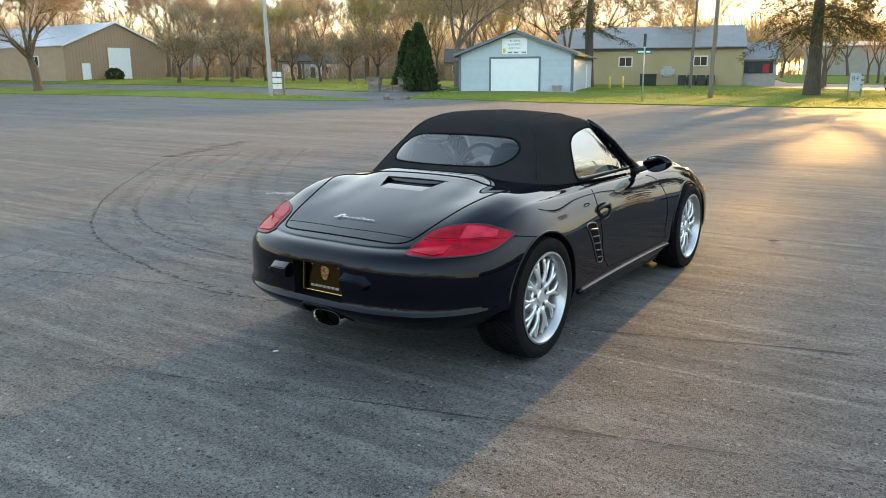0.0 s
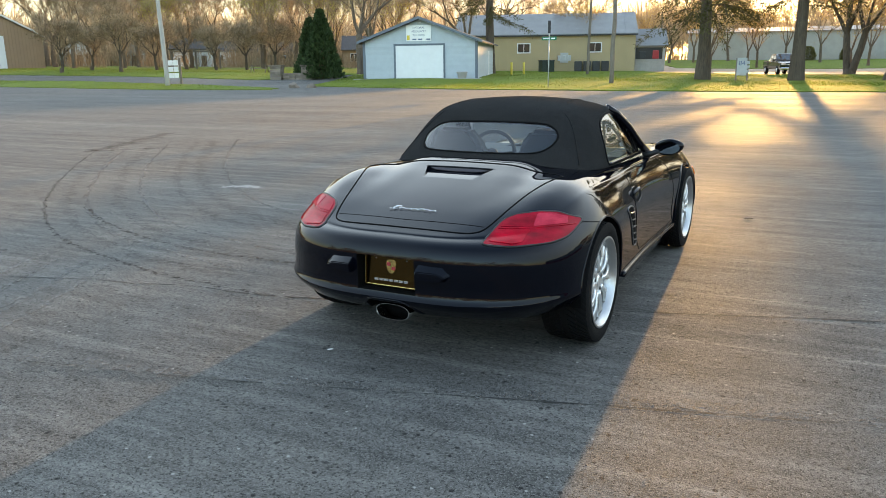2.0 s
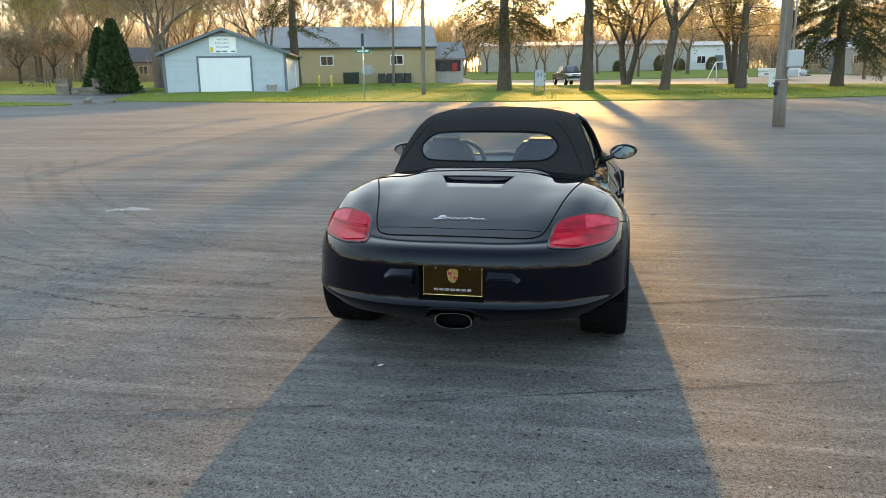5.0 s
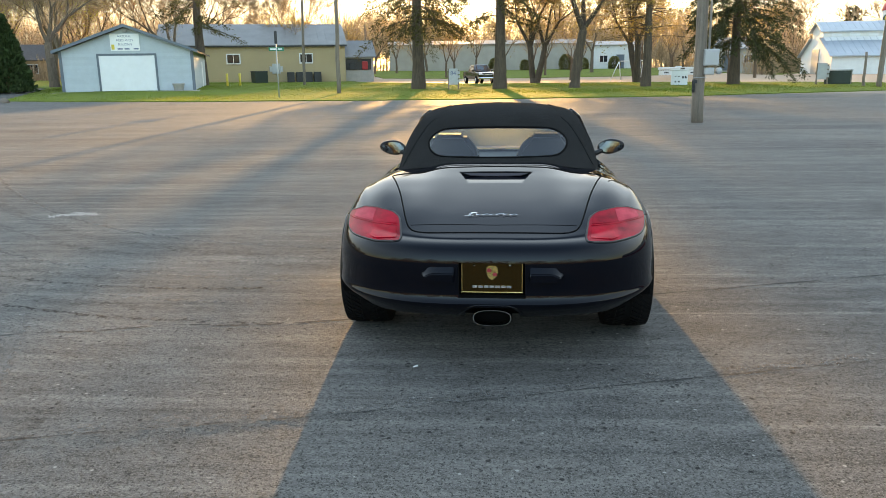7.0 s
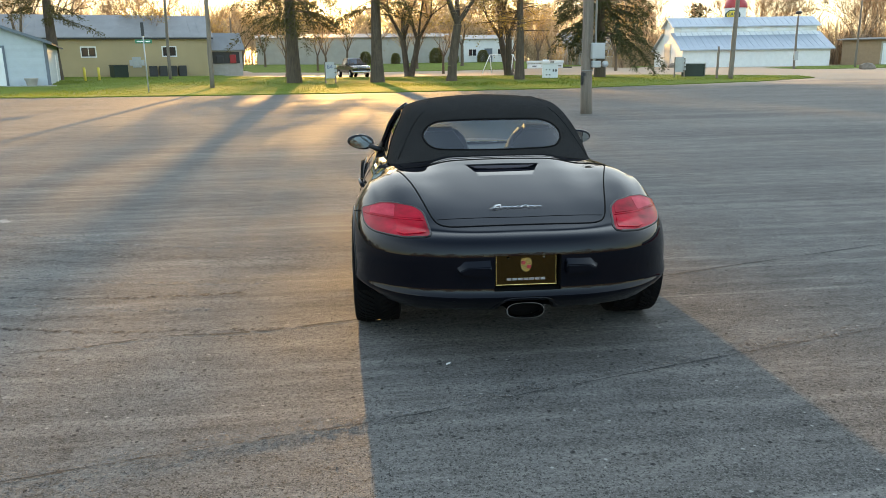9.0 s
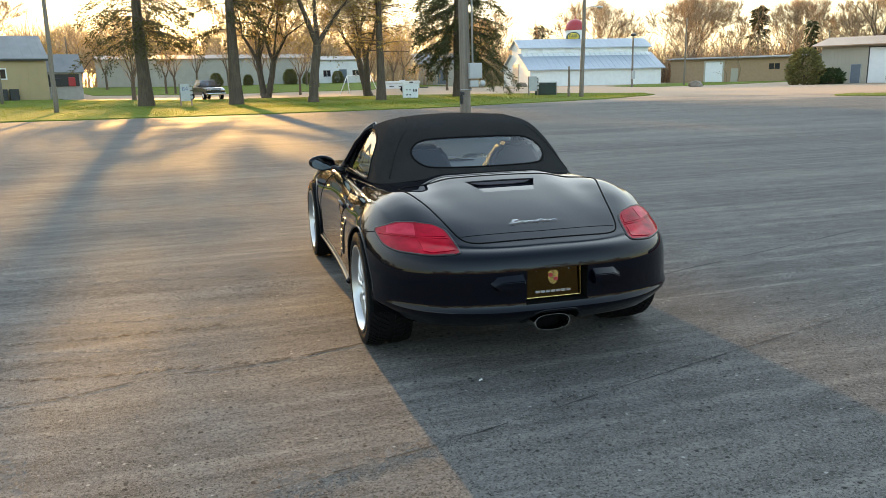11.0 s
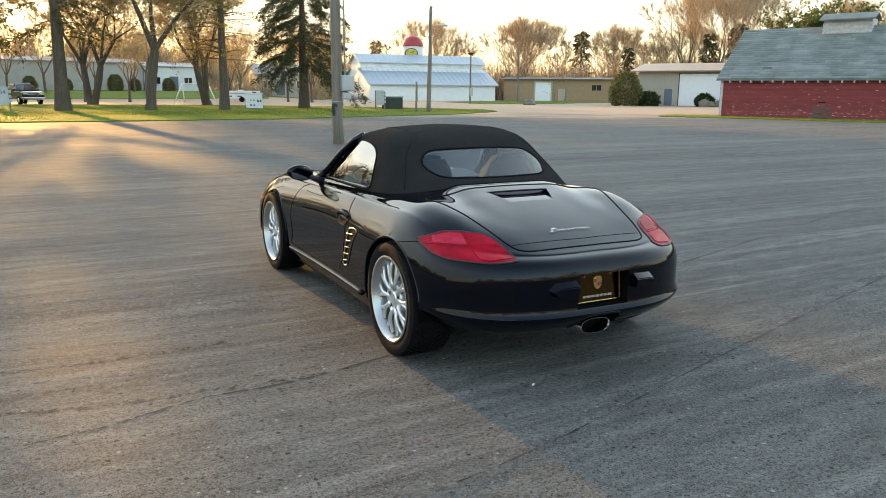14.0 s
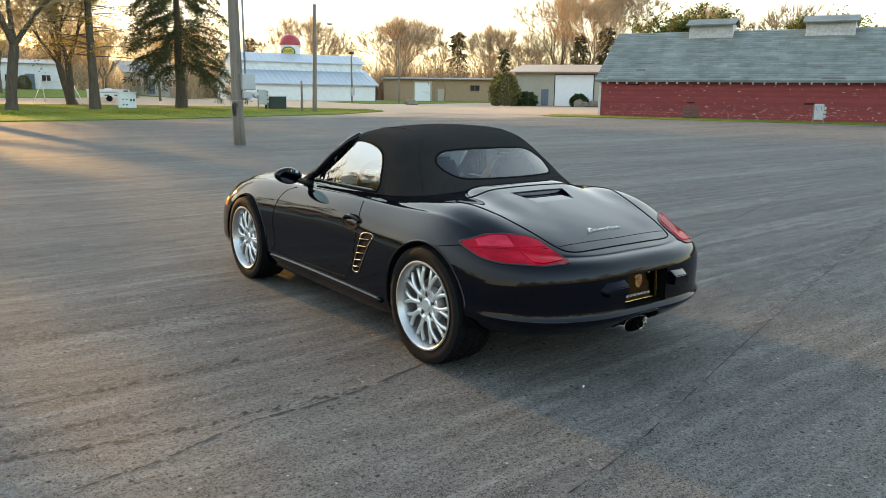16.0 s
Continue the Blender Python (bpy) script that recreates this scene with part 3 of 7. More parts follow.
def shed(name, m, w, d, eave, ridge, along, wall_m, roof_m, label, category="shed", rib=0.0, lap=0.0, over=0.3, roof_rib=0.0, base=-0.6, course=0.0):
    """A gabled building: walls with ribs or lapped boards, two roof slopes with thickness. Front at y = 0."""
    ob = thing(name, m, label, category)
    half = (w if along == "y" else d) / 2
    sl = (ridge - eave) / half

    def top(u):
        return eave + (half - abs(u - half)) * sl
    bm = bmesh.new()
    if along == "y":
        prism(bm, [(0, 0, base), (w, 0, base), (w, 0, eave), (w / 2, 0, ridge), (0, 0, eave)], (0, d, 0))
    else:
        prism(bm, [(0, 0, base), (0, d, base), (0, d, eave), (0, d / 2, ridge), (0, 0, eave)], (w, 0, 0))
    ribs, laps = bmesh.new(), bmesh.new()
    if rib:
        for face, n in (("front", w), ("left", d), ("right", d)):
            k = rib / 2
            while k < n:
                if face == "front":
                    h = top(k) if along == "y" else eave
                    box(ribs, k - 0.03, k + 0.03, -0.03, 0.01, base, h - 0.05)
                else:
                    h = top(k) if along == "x" else eave
                    x = 0 if face == "left" else w
                    box(ribs, x - 0.03, x + 0.03, k - 0.03, k + 0.03, base, h - 0.05)
                k += rib
    if lap:
        z = 0.0
        while z < ridge - 0.08:
            for face in ("front", "right", "left"):
                gable = (along == "y") == (face == "front")
                n = w if face == "front" else d
                if z + lap > eave and not gable:
                    continue
                a = 0.0 if z + lap <= eave else (z + lap - eave) / sl
                if n - 2 * a < 0.2:
                    continue
                z1 = min(z + lap, ridge)
                if face == "front":
                    prism(laps, [(a, -0.028, z), (a, 0, z), (a, 0, z1), (a, -0.008, z1)], (n - 2 * a, 0, 0))
                else:
                    x, s = (w, 1) if face == "right" else (0, -1)
                    prism(laps, [(x + s * 0.028, a, z), (x, a, z), (x, a, z1), (x + s * 0.008, a, z1)], (0, n - 2 * a, 0))
            z += lap
    wall = part("wall", bm, wall_m, ob)
    for nm, b in (("ribbing", ribs), ("lap_siding", laps)):
        if b.verts:
            part(nm, b, wall_m, wall)["kind"] = "stuff"
        else:
            b.free()
    t = 0.12
    for side in (0, 1):
        rb, rr = bmesh.new(), bmesh.new()
        e = over
        if along == "y":
            x0, x1 = (-e, w / 2) if side == 0 else (w + e, w / 2)
            z0 = eave - e * sl
            prism(rb, [(x0, -e, z0 + 0.02), (x1, -e, ridge + 0.02), (x1, -e, ridge + 0.02 + t), (x0, -e, z0 + 0.02 + t)], (0, d + 2 * e, 0))
            if roof_rib:
                k = -e + roof_rib / 2
                while k < d + e:
                    prism(rr, [(x0, k, z0 + t), (x1, k, ridge + t), (x1, k, ridge + t + 0.05), (x0, k, z0 + t + 0.05)], (0, 0.04, 0))
                    k += roof_rib
        else:
            y0, y1 = (-e, d / 2) if side == 0 else (d + e, d / 2)
            z0 = eave - e * sl
            prism(rb, [(-e, y0, z0 + 0.02), (-e, y1, ridge + 0.02), (-e, y1, ridge + 0.02 + t), (-e, y0, z0 + 0.02 + t)], (w + 2 * e, 0, 0))
            if roof_rib:
                k = -e + roof_rib / 2
                while k < w + e:
                    prism(rr, [(k, y0, z0 + t), (k, y1, ridge + t), (k, y1, ridge + t + 0.05), (k, y0, z0 + t + 0.05)], (0.04, 0, 0))
                    k += roof_rib
            if course and side == 0:
                rng = random.Random(5)
                n = int(math.hypot(half + e, half * sl) / course)
                for i in range(n):
                    fa, fb = i / n, (i + 1) / n
                    ya, yb = y0 + (y1 - y0) * fa, y0 + (y1 - y0) * fb
                    za, zb = z0 + (ridge - z0) * fa + t, z0 + (ridge - z0) * fb + t
                    x = -e
                    while x < w + e:
                        q = min(x + rng.uniform(0.7, 1.1), w + e)
                        u = 0.05 + rng.uniform(0, 0.02)
                        prism(rr, [(x, ya, za + u), (x, ya, za), (x, yb, zb + 0.012), (x, yb, zb + 0.03)], (q - x - 0.01, 0, 0))
                        x = q
        roof = part("roof", rb, roof_m, ob)
        if rr.verts:
            part("shingling" if course else "roof_ribbing", rr, roof_m, roof)["kind"] = "stuff"
        else:
            rr.free()
    return ob


def opening(ob, name, x0, x1, z0, z1, panel_m, frame_m, y=-0.02, slats=0, fw=0.1, side=None, label=""):
    """A framed door or window on a building's front, or on its side wall at x = side."""
    m = Matrix.Identity(4) if side is None else Matrix.Translation((side[0], 0, 0)) @ Matrix.Rotation(radians(90 * side[1]), 4, "Z")
    d = part(name, boxed(x0, x1, y - 0.02, y + 0.05, z0, z1), panel_m, ob, label, at=m)
    fb = bmesh.new()
    for a, b, c, e in ((x0 - fw, x0, z0, z1 + fw), (x1, x1 + fw, z0, z1 + fw), (x0, x1, z1, z1 + fw)):
        box(fb, a, b, y - 0.06, y + 0.05, c, e)
    if name == "window":
        box(fb, x0 - fw, x1 + fw, y - 0.09, y + 0.05, z0 - fw, z0)
        box(fb, (x0 + x1) / 2 - 0.03, (x0 + x1) / 2 + 0.03, y - 0.05, y, z0, z1)
    part("frame", fb, frame_m, d)
    for i in range(slats):
        z = z0 + (z1 - z0) * i / slats
        part("panel", boxed(x0 + 0.02, x1 - 0.02, y - 0.035, y - 0.018, z + 0.015, z + (z1 - z0) / slats - 0.015), panel_m, d)
    return d


# pale blue garage
garage = shed("garage", rot(-31.77, 51.09, 17), 8.6, 15.0, 2.75, 4.35, "y", BLUE_SIDING, SHINGLE_DARK, "pale blue lap-sided garage with slate trim and a white overhead door", "garage", lap=0.2, over=0.45)
opening(garage, "overhead_door", 2.45, 6.1, 0.02, 2.45, WHITE_DOOR, BLUE_TRIM, slats=5, fw=0.14, label="white panelled overhead door")
for x in (0, 8.6):
    part("corner_board", boxed(x - 0.1, x + 0.1, -0.06, 0.12, 0, 2.75), BLUE_TRIM, garage)
for a, b in (((-0.45, 2.6), (4.3, 4.36)), ((9.05, 2.6), (4.3, 4.36))):
    part("fascia", prismed([(a[0], -0.5, a[1]), (b[0], -0.5, b[1]), (b[0], -0.5, b[1] + 0.2), (a[0], -0.5, a[1] + 0.2)], (0, 0.05, 0)), BLUE_TRIM, garage)
sg = part("sign", boxed(3.3, 5.2, -0.09, -0.04, 2.78, 3.92, bevel=0.01), SIGN_WHITE, garage, "white painted name board with lettering")
lettering("lettering", "NATURAL", 0.2, INK, sg, pose(4.25, -0.093, 3.74, 90, 0, 0))
lettering("lettering", "RESOURCES", 0.2, INK, sg, pose(4.25, -0.093, 3.47, 90, 0, 0))
lettering("lettering", "BUILDING", 0.2, INK, sg, pose(4.25, -0.093, 3.2, 90, 0, 0))
part("emblem", boxed(3.36, 3.56, -0.1, -0.088, 2.86, 3.2), SIGN_YELLOW, sg)
for x in (3.75, 4.2, 4.8):
    part("emblem", boxed(x, x + 0.32, -0.1, -0.088, 2.86, 2.95), INK, sg)
part("side_door", boxed(8.6, 8.65, 9.5, 10.5, 0.05, 2.1), WHITE_DOOR, garage)
part("lamp", boxed(4.15, 4.45, -0.16, -0.03, 4.02, 4.16, bevel=0.02), GREY_STEEL, garage)
part("slab", boxed(-0.6, 9.0, -1.3, -0.03, -0.5, 0.03), CONCRETE, garage)
pot = thing("flower_pot", rot(-24.27, 52.55, 17), "round concrete planter beside the garage door", "planter")
pb = bmesh.new()
lathe(pb, [(0.0, 0.0), (0.24, 0.0), (0.3, 0.1), (0.36, 0.42), (0.42, 0.5), (0.42, 0.58), (0.36, 0.58), (0.32, 0.45), (0, 0.44)], 20)
part("bowl", pb, CONCRETE, pot)

# olive tan steel building with lean-to
tanb = shed("steel_building", rot(-38.27, 82.56, 17.3), 20.2, 9.0, 3.95, 6.3, "x", TAN_METAL, ROOF_GALV, "olive tan steel building with a galvanised roof", "building", rib=0.9, roof_rib=0.9, over=0.25)
opening(tanb, "window", 7.1, 8.4, 2.0, 2.9, WINDOW, WHITE_SIDING, fw=0.12)
opening(tanb, "window", 15.1, 16.4, 2.0, 2.9, WINDOW, WHITE_SIDING, fw=0.12)
for i in range(4):
    part("air_unit", boxed(13.5 + 1.0 * i, 14.3 + 1.0 * i, -1.0, -0.2, -0.3, 0.95, bevel=0.03), DARK_STEEL, tanb)
part("meter_panel", boxed(11.9, 12.8, -0.25, 0, 0.8, 1.9, bevel=0.02), GREY_STEEL, tanb)
for i in range(3):
    part("meter", boxed(11.6 + 0.6 * i, 11.9 + 0.6 * i, -0.35, -0.24, 1.0, 1.6, bevel=0.03), GREY_STEEL, tanb)
part("gutter", boxed(-0.2, 20.4, -0.4, -0.27, 3.73, 3.87), DARK_STEEL, tanb)
part("air_unit", boxed(9.9, 11.0, -1.6, -0.8, -0.3, 1.05, bevel=0.03), DARK_STEEL, tanb)
lean = shed("porch_shed", rot(-19.22, 89.3, 17.3), 3.4, 5.0, 2.9, 4.6, "x", CONCRETE, ROOF_GALV, "low porch with a blue metal roof against the steel building", "porch", roof_rib=0.5)
part("opening", boxed(0.15, 3.1, -0.05, 0.04, 1.35, 2.6), DARK_STEEL, lean)
part("hopper", boxed(0.5, 1.3, -0.25, -0.06, 1.35, 2.2, bevel=0.1), DARK_STEEL, lean)
part("hopper", boxed(2.0, 2.7, -0.25, -0.06, 1.35, 2.3, bevel=0.1), RED_DOME, lean, "red machine")

# brown pole barn
barn = shed("pole_barn", rot(-89.0, 53.6, 90), 14.2, 26.0, 4.2, 7.1, "y", BROWN_METAL, ROOF_METAL, "brown ribbed steel pole barn with a blue-grey roof", "barn", rib=0.45, roof_rib=0.9, over=0.25)
opening(barn, "overhead_door", 5.8, 9.0, 0.05, 4.1, WHITE_DOOR, BROWN_METAL, slats=6, label="tall white overhead door")
opening(barn, "door", 2.2, 3.2, 0.05, 2.1, WHITE_DOOR, WHITE_SIDING, fw=0.06)
for s in (1, -1):
    part("gable_trim", prismed([(7.1 - s * 7.4, -0.32, 4.05), (7.1, -0.32, 7.1), (7.1, -0.32, 7.32), (7.1 - s * 7.4, -0.32, 4.27)], (0, 0.06, 0)), WHITE_SIDING, barn)
opening(barn, "window", -7.2, -5.6, 1.9, 3.0, WINDOW, WHITE_SIDING, side=(0, -1), fw=0.08)

# white barn with a clerestory
wb = thing("white_barn", rot(45.99, 112.81, -6), "long white barn with pale blue metal roofs and a clerestory", "barn")
L, D = 22.4, 15.0
wbm = bmesh.new()
prism(wbm, [(0, 0, -0.6), (0, D, -0.6), (0, D, 2.7), (0, D * 0.66, 5.3), (0, D * 0.66, 6.3), (0, D * 0.5, 7.5), (0, D * 0.33, 6.3), (0, D * 0.33, 5.3), (0, 0, 2.7)], (L, 0, 0))
part("wall", wbm, WHITE_SIDING, wb)
for y0, z0, y1, z1, nm in ((-0.5, 2.45, D * 0.33, 5.1, "roof"), (D + 0.5, 2.45, D * 0.67, 5.1, "roof"), (D * 0.33 - 0.5, 6.0, D * 0.5, 7.45, "upper_roof"), (D * 0.67 + 0.5, 6.0, D * 0.5, 7.45, "upper_roof")):
    rb = prismed([(-0.5, y0, z0), (-0.5, y1, z1), (-0.5, y1, z1 + 0.16), (-0.5, y0, z0 + 0.16)], (L + 1.0, 0, 0))
    k, rr = 0.0, bmesh.new()
    while k < L:
        prism(rr, [(k, y0, z0 + 0.16), (k, y1, z1 + 0.16), (k, y1, z1 + 0.2), (k, y0, z0 + 0.2)], (0.05, 0, 0))
        k += 0.9
    part("roof_ribbing", rr, ROOF_METAL, part(nm, rb, ROOF_METAL, wb))["kind"] = "stuff"
for i in range(8):
    part("clerestory_window", boxed(1.2 + 2.5 * i, 2.5 + 2.5 * i, D * 0.33 - 0.06, D * 0.33 + 0.02, 5.35, 6.0), WHITE_DOOR, wb)
part("end_door", boxed(-0.07, 0.02, 6.0, 9.4, 0, 3.6), GREY_STEEL, wb)
tower = thing("cupola_tower", rot(58.6, 122.3, -20), "white round tower with a red dome and painted oval emblem", "tower")
tb = bmesh.new()
lathe(tb, [(1.75, 0), (1.75, 9.2)], 28)
part("shaft", tb, WHITE_SIDING, tower)
tb = bmesh.new()
lathe(tb, [(1.85, 9.15)] + [(1.85 * math.cos(a * math.pi / 20), 9.3 + 1.75 * math.sin(a * math.pi / 20)) for a in range(10)] + [(0.1, 11.05), (0.08, 11.5), (0.0, 11.52)], 28)
part("dome", tb, RED_DOME, tower)
for k, (r, m_) in enumerate(((1.18, SIGN_DARK), (0.95, SIGN_YELLOW))):
    eb = bmesh.new()
    vs = lathe(eb, [(r, 0.0), (r, 0.05), (0, 0.06)], 28)
    part("emblem", eb, m_, tower, at=pose(-0.5, -1.72 - 0.05 * k, 8.0, 90, 0, -12) @ Matrix.Diagonal((1.0, 0.72, 1, 1)))
lettering("lettering", "FAIR", 0.75, SIGN_DARK, tower, pose(-0.5, -1.86, 8.15, 90, 0, -12))

# low tan block building
tblk = shed("block_building", rot(72.45, 114.0, -50.9), 25.0, 9.0, 3.75, 4.0, "x", TAN_BRICK, ROOF_GALV, "low tan block building with a white overhead door", "building", over=0.7)
opening(tblk, "overhead_door", 5.75, 8.5, 0.05, 3.2, WHITE_DOOR, BEIGE_METAL, fw=0.25, slats=4)
opening(tblk, "door", 9.9, 10.9, 0.05, 2.1, BEIGE_METAL, BEIGE_METAL, fw=0.06)
for x in (15.6, 18.9):
    opening(tblk, "window", x, x + 1.6, 1.9, 2.8, WINDOW, TAN_BRICK, fw=0.08)

# beige ribbed shed
bsh = shed("ribbed_shed", rot(65.0, 72.85, -61.7), 16.0, 10.0, 4.3, 5.2, "x", BEIGE_METAL, BROWN_METAL, "beige ribbed metal shed with a large white door", "shed", rib=0.4, over=0.9)
opening(bsh, "overhead_door", 5.1, 10.0, 0.05, 3.9, WHITE_DOOR, DARK_STEEL, fw=0.1, slats=5)
opening(bsh, "door", 3.3, 4.3, 0.05, 2.1, BLUE_TRIM, GREY_STEEL, fw=0.06)

# red barn
red = shed("red_barn", rot(37.18, 36.07, -68.3), 42.0, 9.4, 2.58, 5.85, "x", RED_WOOD, SHINGLE, "weathered red board barn with a grey-green shingle roof and chipped paint", "barn", lap=0.16, over=0.3, course=0.24)
rng = random.Random(11)
for i in range(62):
    x = 0.6 + i * 0.68
    if x < 41:
        part("rafter_end", boxed(x - 0.035, x + 0.035, -0.34, 0.0, 2.26, 2.40), CHIPPED, red)
part("corner_board", boxed(-0.06, 0.1, -0.05, 0.1, 0, 2.5), CHIPPED, red)
chips = bmesh.new()
for i in range(1100):
    x, z = rng.uniform(0.3, 41), rng.choice((rng.uniform(0.06, 0.5), rng.uniform(0.06, 0.9), rng.uniform(0.1, 2.4)))
    z = math.floor(z / 0.16) * 0.16 + rng.uniform(0.02, 0.12)
    w = rng.uniform(0.03, 0.26) * rng.uniform(0.2, 1) ** 1.5
    prism(chips, [(x, -0.03, z), (x + w, -0.03, z + rng.uniform(-0.01, 0.01)), (x + w * 0.8, -0.03, z + rng.uniform(0.01, 0.035)), (x + w * 0.2, -0.03, z + rng.uniform(0.005, 0.03))], (0, 0.012, 0))
part("paint_chips", chips, CHIPPED, red, "chipped spots of pale bare wood")["kind"] = "stuff"
part("patch_door", boxed(5.8, 6.9, -0.05, -0.01, 0.0, 0.8), OLD_BOARD, red, "weathered low hatch")
for x0, x1, z0, z1 in ((5.95, 6.8, 0.02, 0.10), (6.1, 6.55, 1.02, 1.09), (13.2, 13.8, 1.05, 1.16), (21.6, 22.5, 1.0, 1.22), (21.9, 22.9, 0.78, 0.86), (1.9, 2.9, 2.2, 2.25)):
    part("hole", boxed(x0, x1, -0.055, -0.02, z0, z1), MATT_HOLE, red, "dark gap where a board has rotted away")
for x0, x1, u in ((2.0, 3.4, 0.30), (2.3, 3.0, 0.18), (9.0, 9.7, 0.62), (4.6, 5.1, 0.8), (17.5, 18.6, 0.05), (14.0, 15.4, 0.02)):
    y0, z0 = -0.3 + 5.0 * u, 2.44 + 3.45 * u
    part("torn_shingle", prismed([(x0, y0, z0 + .07), (x1, y0, z0 + .07), (x1 - .1, y0 + .16, z0 + .18), (x0 + .12, y0 + .16, z0 + .18)], (0, -.01, .03)), SHINGLE_DARK, red, "dark torn shingle")
for cx in (6.5, 14.0):
    cb = bmesh.new()
    box(cb, cx - 1.45, cx + 1.45, 3.9, 5.5, 5.0, 6.4)
    for z in (5.3, 5.55, 5.8):
        box(cb, cx - 1.47, cx + 1.47, 3.87, 3.92, z + 0.2, z + 0.34)
    cup = part("cupola", cb, CHIPPED, red, "peeling white roof ventilator")
    part("cupola_roof", prismed([(cx - 1.65, 3.5, 6.3), (cx - 1.65, 4.7, 6.75), (cx - 1.65, 5.9, 6.3), (cx - 1.65, 5.9, 6.38), (cx - 1.65, 4.7, 6.83), (cx - 1.65, 3.5, 6.38)], (3.3, 0, 0)), SHINGLE, cup)
part("board", boxed(5.0, 7.4, 1.6, 1.7, 3.72, 3.86), DARK_STEEL, red, "dark loose board")

# ---- trees ----
class Soup:
    """Vertices, faces and their materials, for meshes of many small pieces."""

    def __init__(self):
        self.v, self.f, self.m = [], [], []

    def stick(self, a, b, ra, rb, sides=3, mi=0):
        d = (b - a)
        if d.length < 1e-6:
            return
        d = d.normalized()
        u = d.orthogonal().normalized()
        w = d.cross(u)
        k = len(self.v)
        for p, r in ((a, ra), (b, rb)):
            for i in range(sides):
                t = 2 * math.pi * i / sides
                self.v.append(p + r * (math.cos(t) * u + math.sin(t) * w))
        for i in range(sides):
            j = (i + 1) % sides
            self.f.append((k + i, k + j, k + sides + j, k + sides + i))
            self.m.append(mi)

    def bole(self, pts, radii, sides=12):
        """One continuous tapered trunk."""
        k = len(self.v)
        for p, r in zip(pts, radii):
            self.v += [p + Vector((r * math.cos(2 * math.pi * i / sides), r * math.sin(2 * math.pi * i / sides), 0)) for i in range(sides)]
        for j in range(len(pts) - 1):
            for i in range(sides):
                self.f.append((k + j * sides + i, k + j * sides + (i + 1) % sides, k + (j + 1) * sides + (i + 1) % sides, k + (j + 1) * sides + i))
                self.m.append(0)

    def ribbon(self, a, b, c, w, rng, mi=0):
        """A fine twig as a thin bent blade."""
        d = (c - a).cross(Vector((rng.gauss(0, 1), rng.gauss(0, 1), rng.gauss(0, 1)))).normalized() * w
        k = len(self.v)
        self.v += [a - d, a + d, b + d * 0.7, b - d * 0.7, c]
        self.f += [(k, k + 1, k + 2, k + 3), (k + 3, k + 2, k + 4)]
        self.m += [mi, mi]

    def leaf(self, p, size, rng, mi=1, long=1.6, d=None):
        if d is None:
            d = Vector((rng.gauss(0, 1), rng.gauss(0, 1), rng.gauss(0, 1))).normalized()
        s = d.cross(Vector((rng.gauss(0, 1), rng.gauss(0, 1), rng.gauss(0, 1)))).normalized()
        k = len(self.v)
        self.v += [p, p + d * size * long * 0.5 + s * size * 0.5, p + d * size * long, p + d * size * long * 0.5 - s * size * 0.5]
        self.f.append((k, k + 1, k + 2, k + 3))
        self.m.append(mi)

    def done(self, name, mats, parent, smooth=False, label=""):
        me = bpy.data.meshes.new(name)
        me.from_pydata([tuple(v) for v in self.v], [], self.f)
        for m in mats:
            me.materials.append(m)
        me.polygons.foreach_set("material_index", self.m)
        if smooth:
            me.polygons.foreach_set("use_smooth", [True] * len(self.f))
        ob = new(name, me)
        ob.parent = parent
        if label:
            ob["label"] = label
        return ob


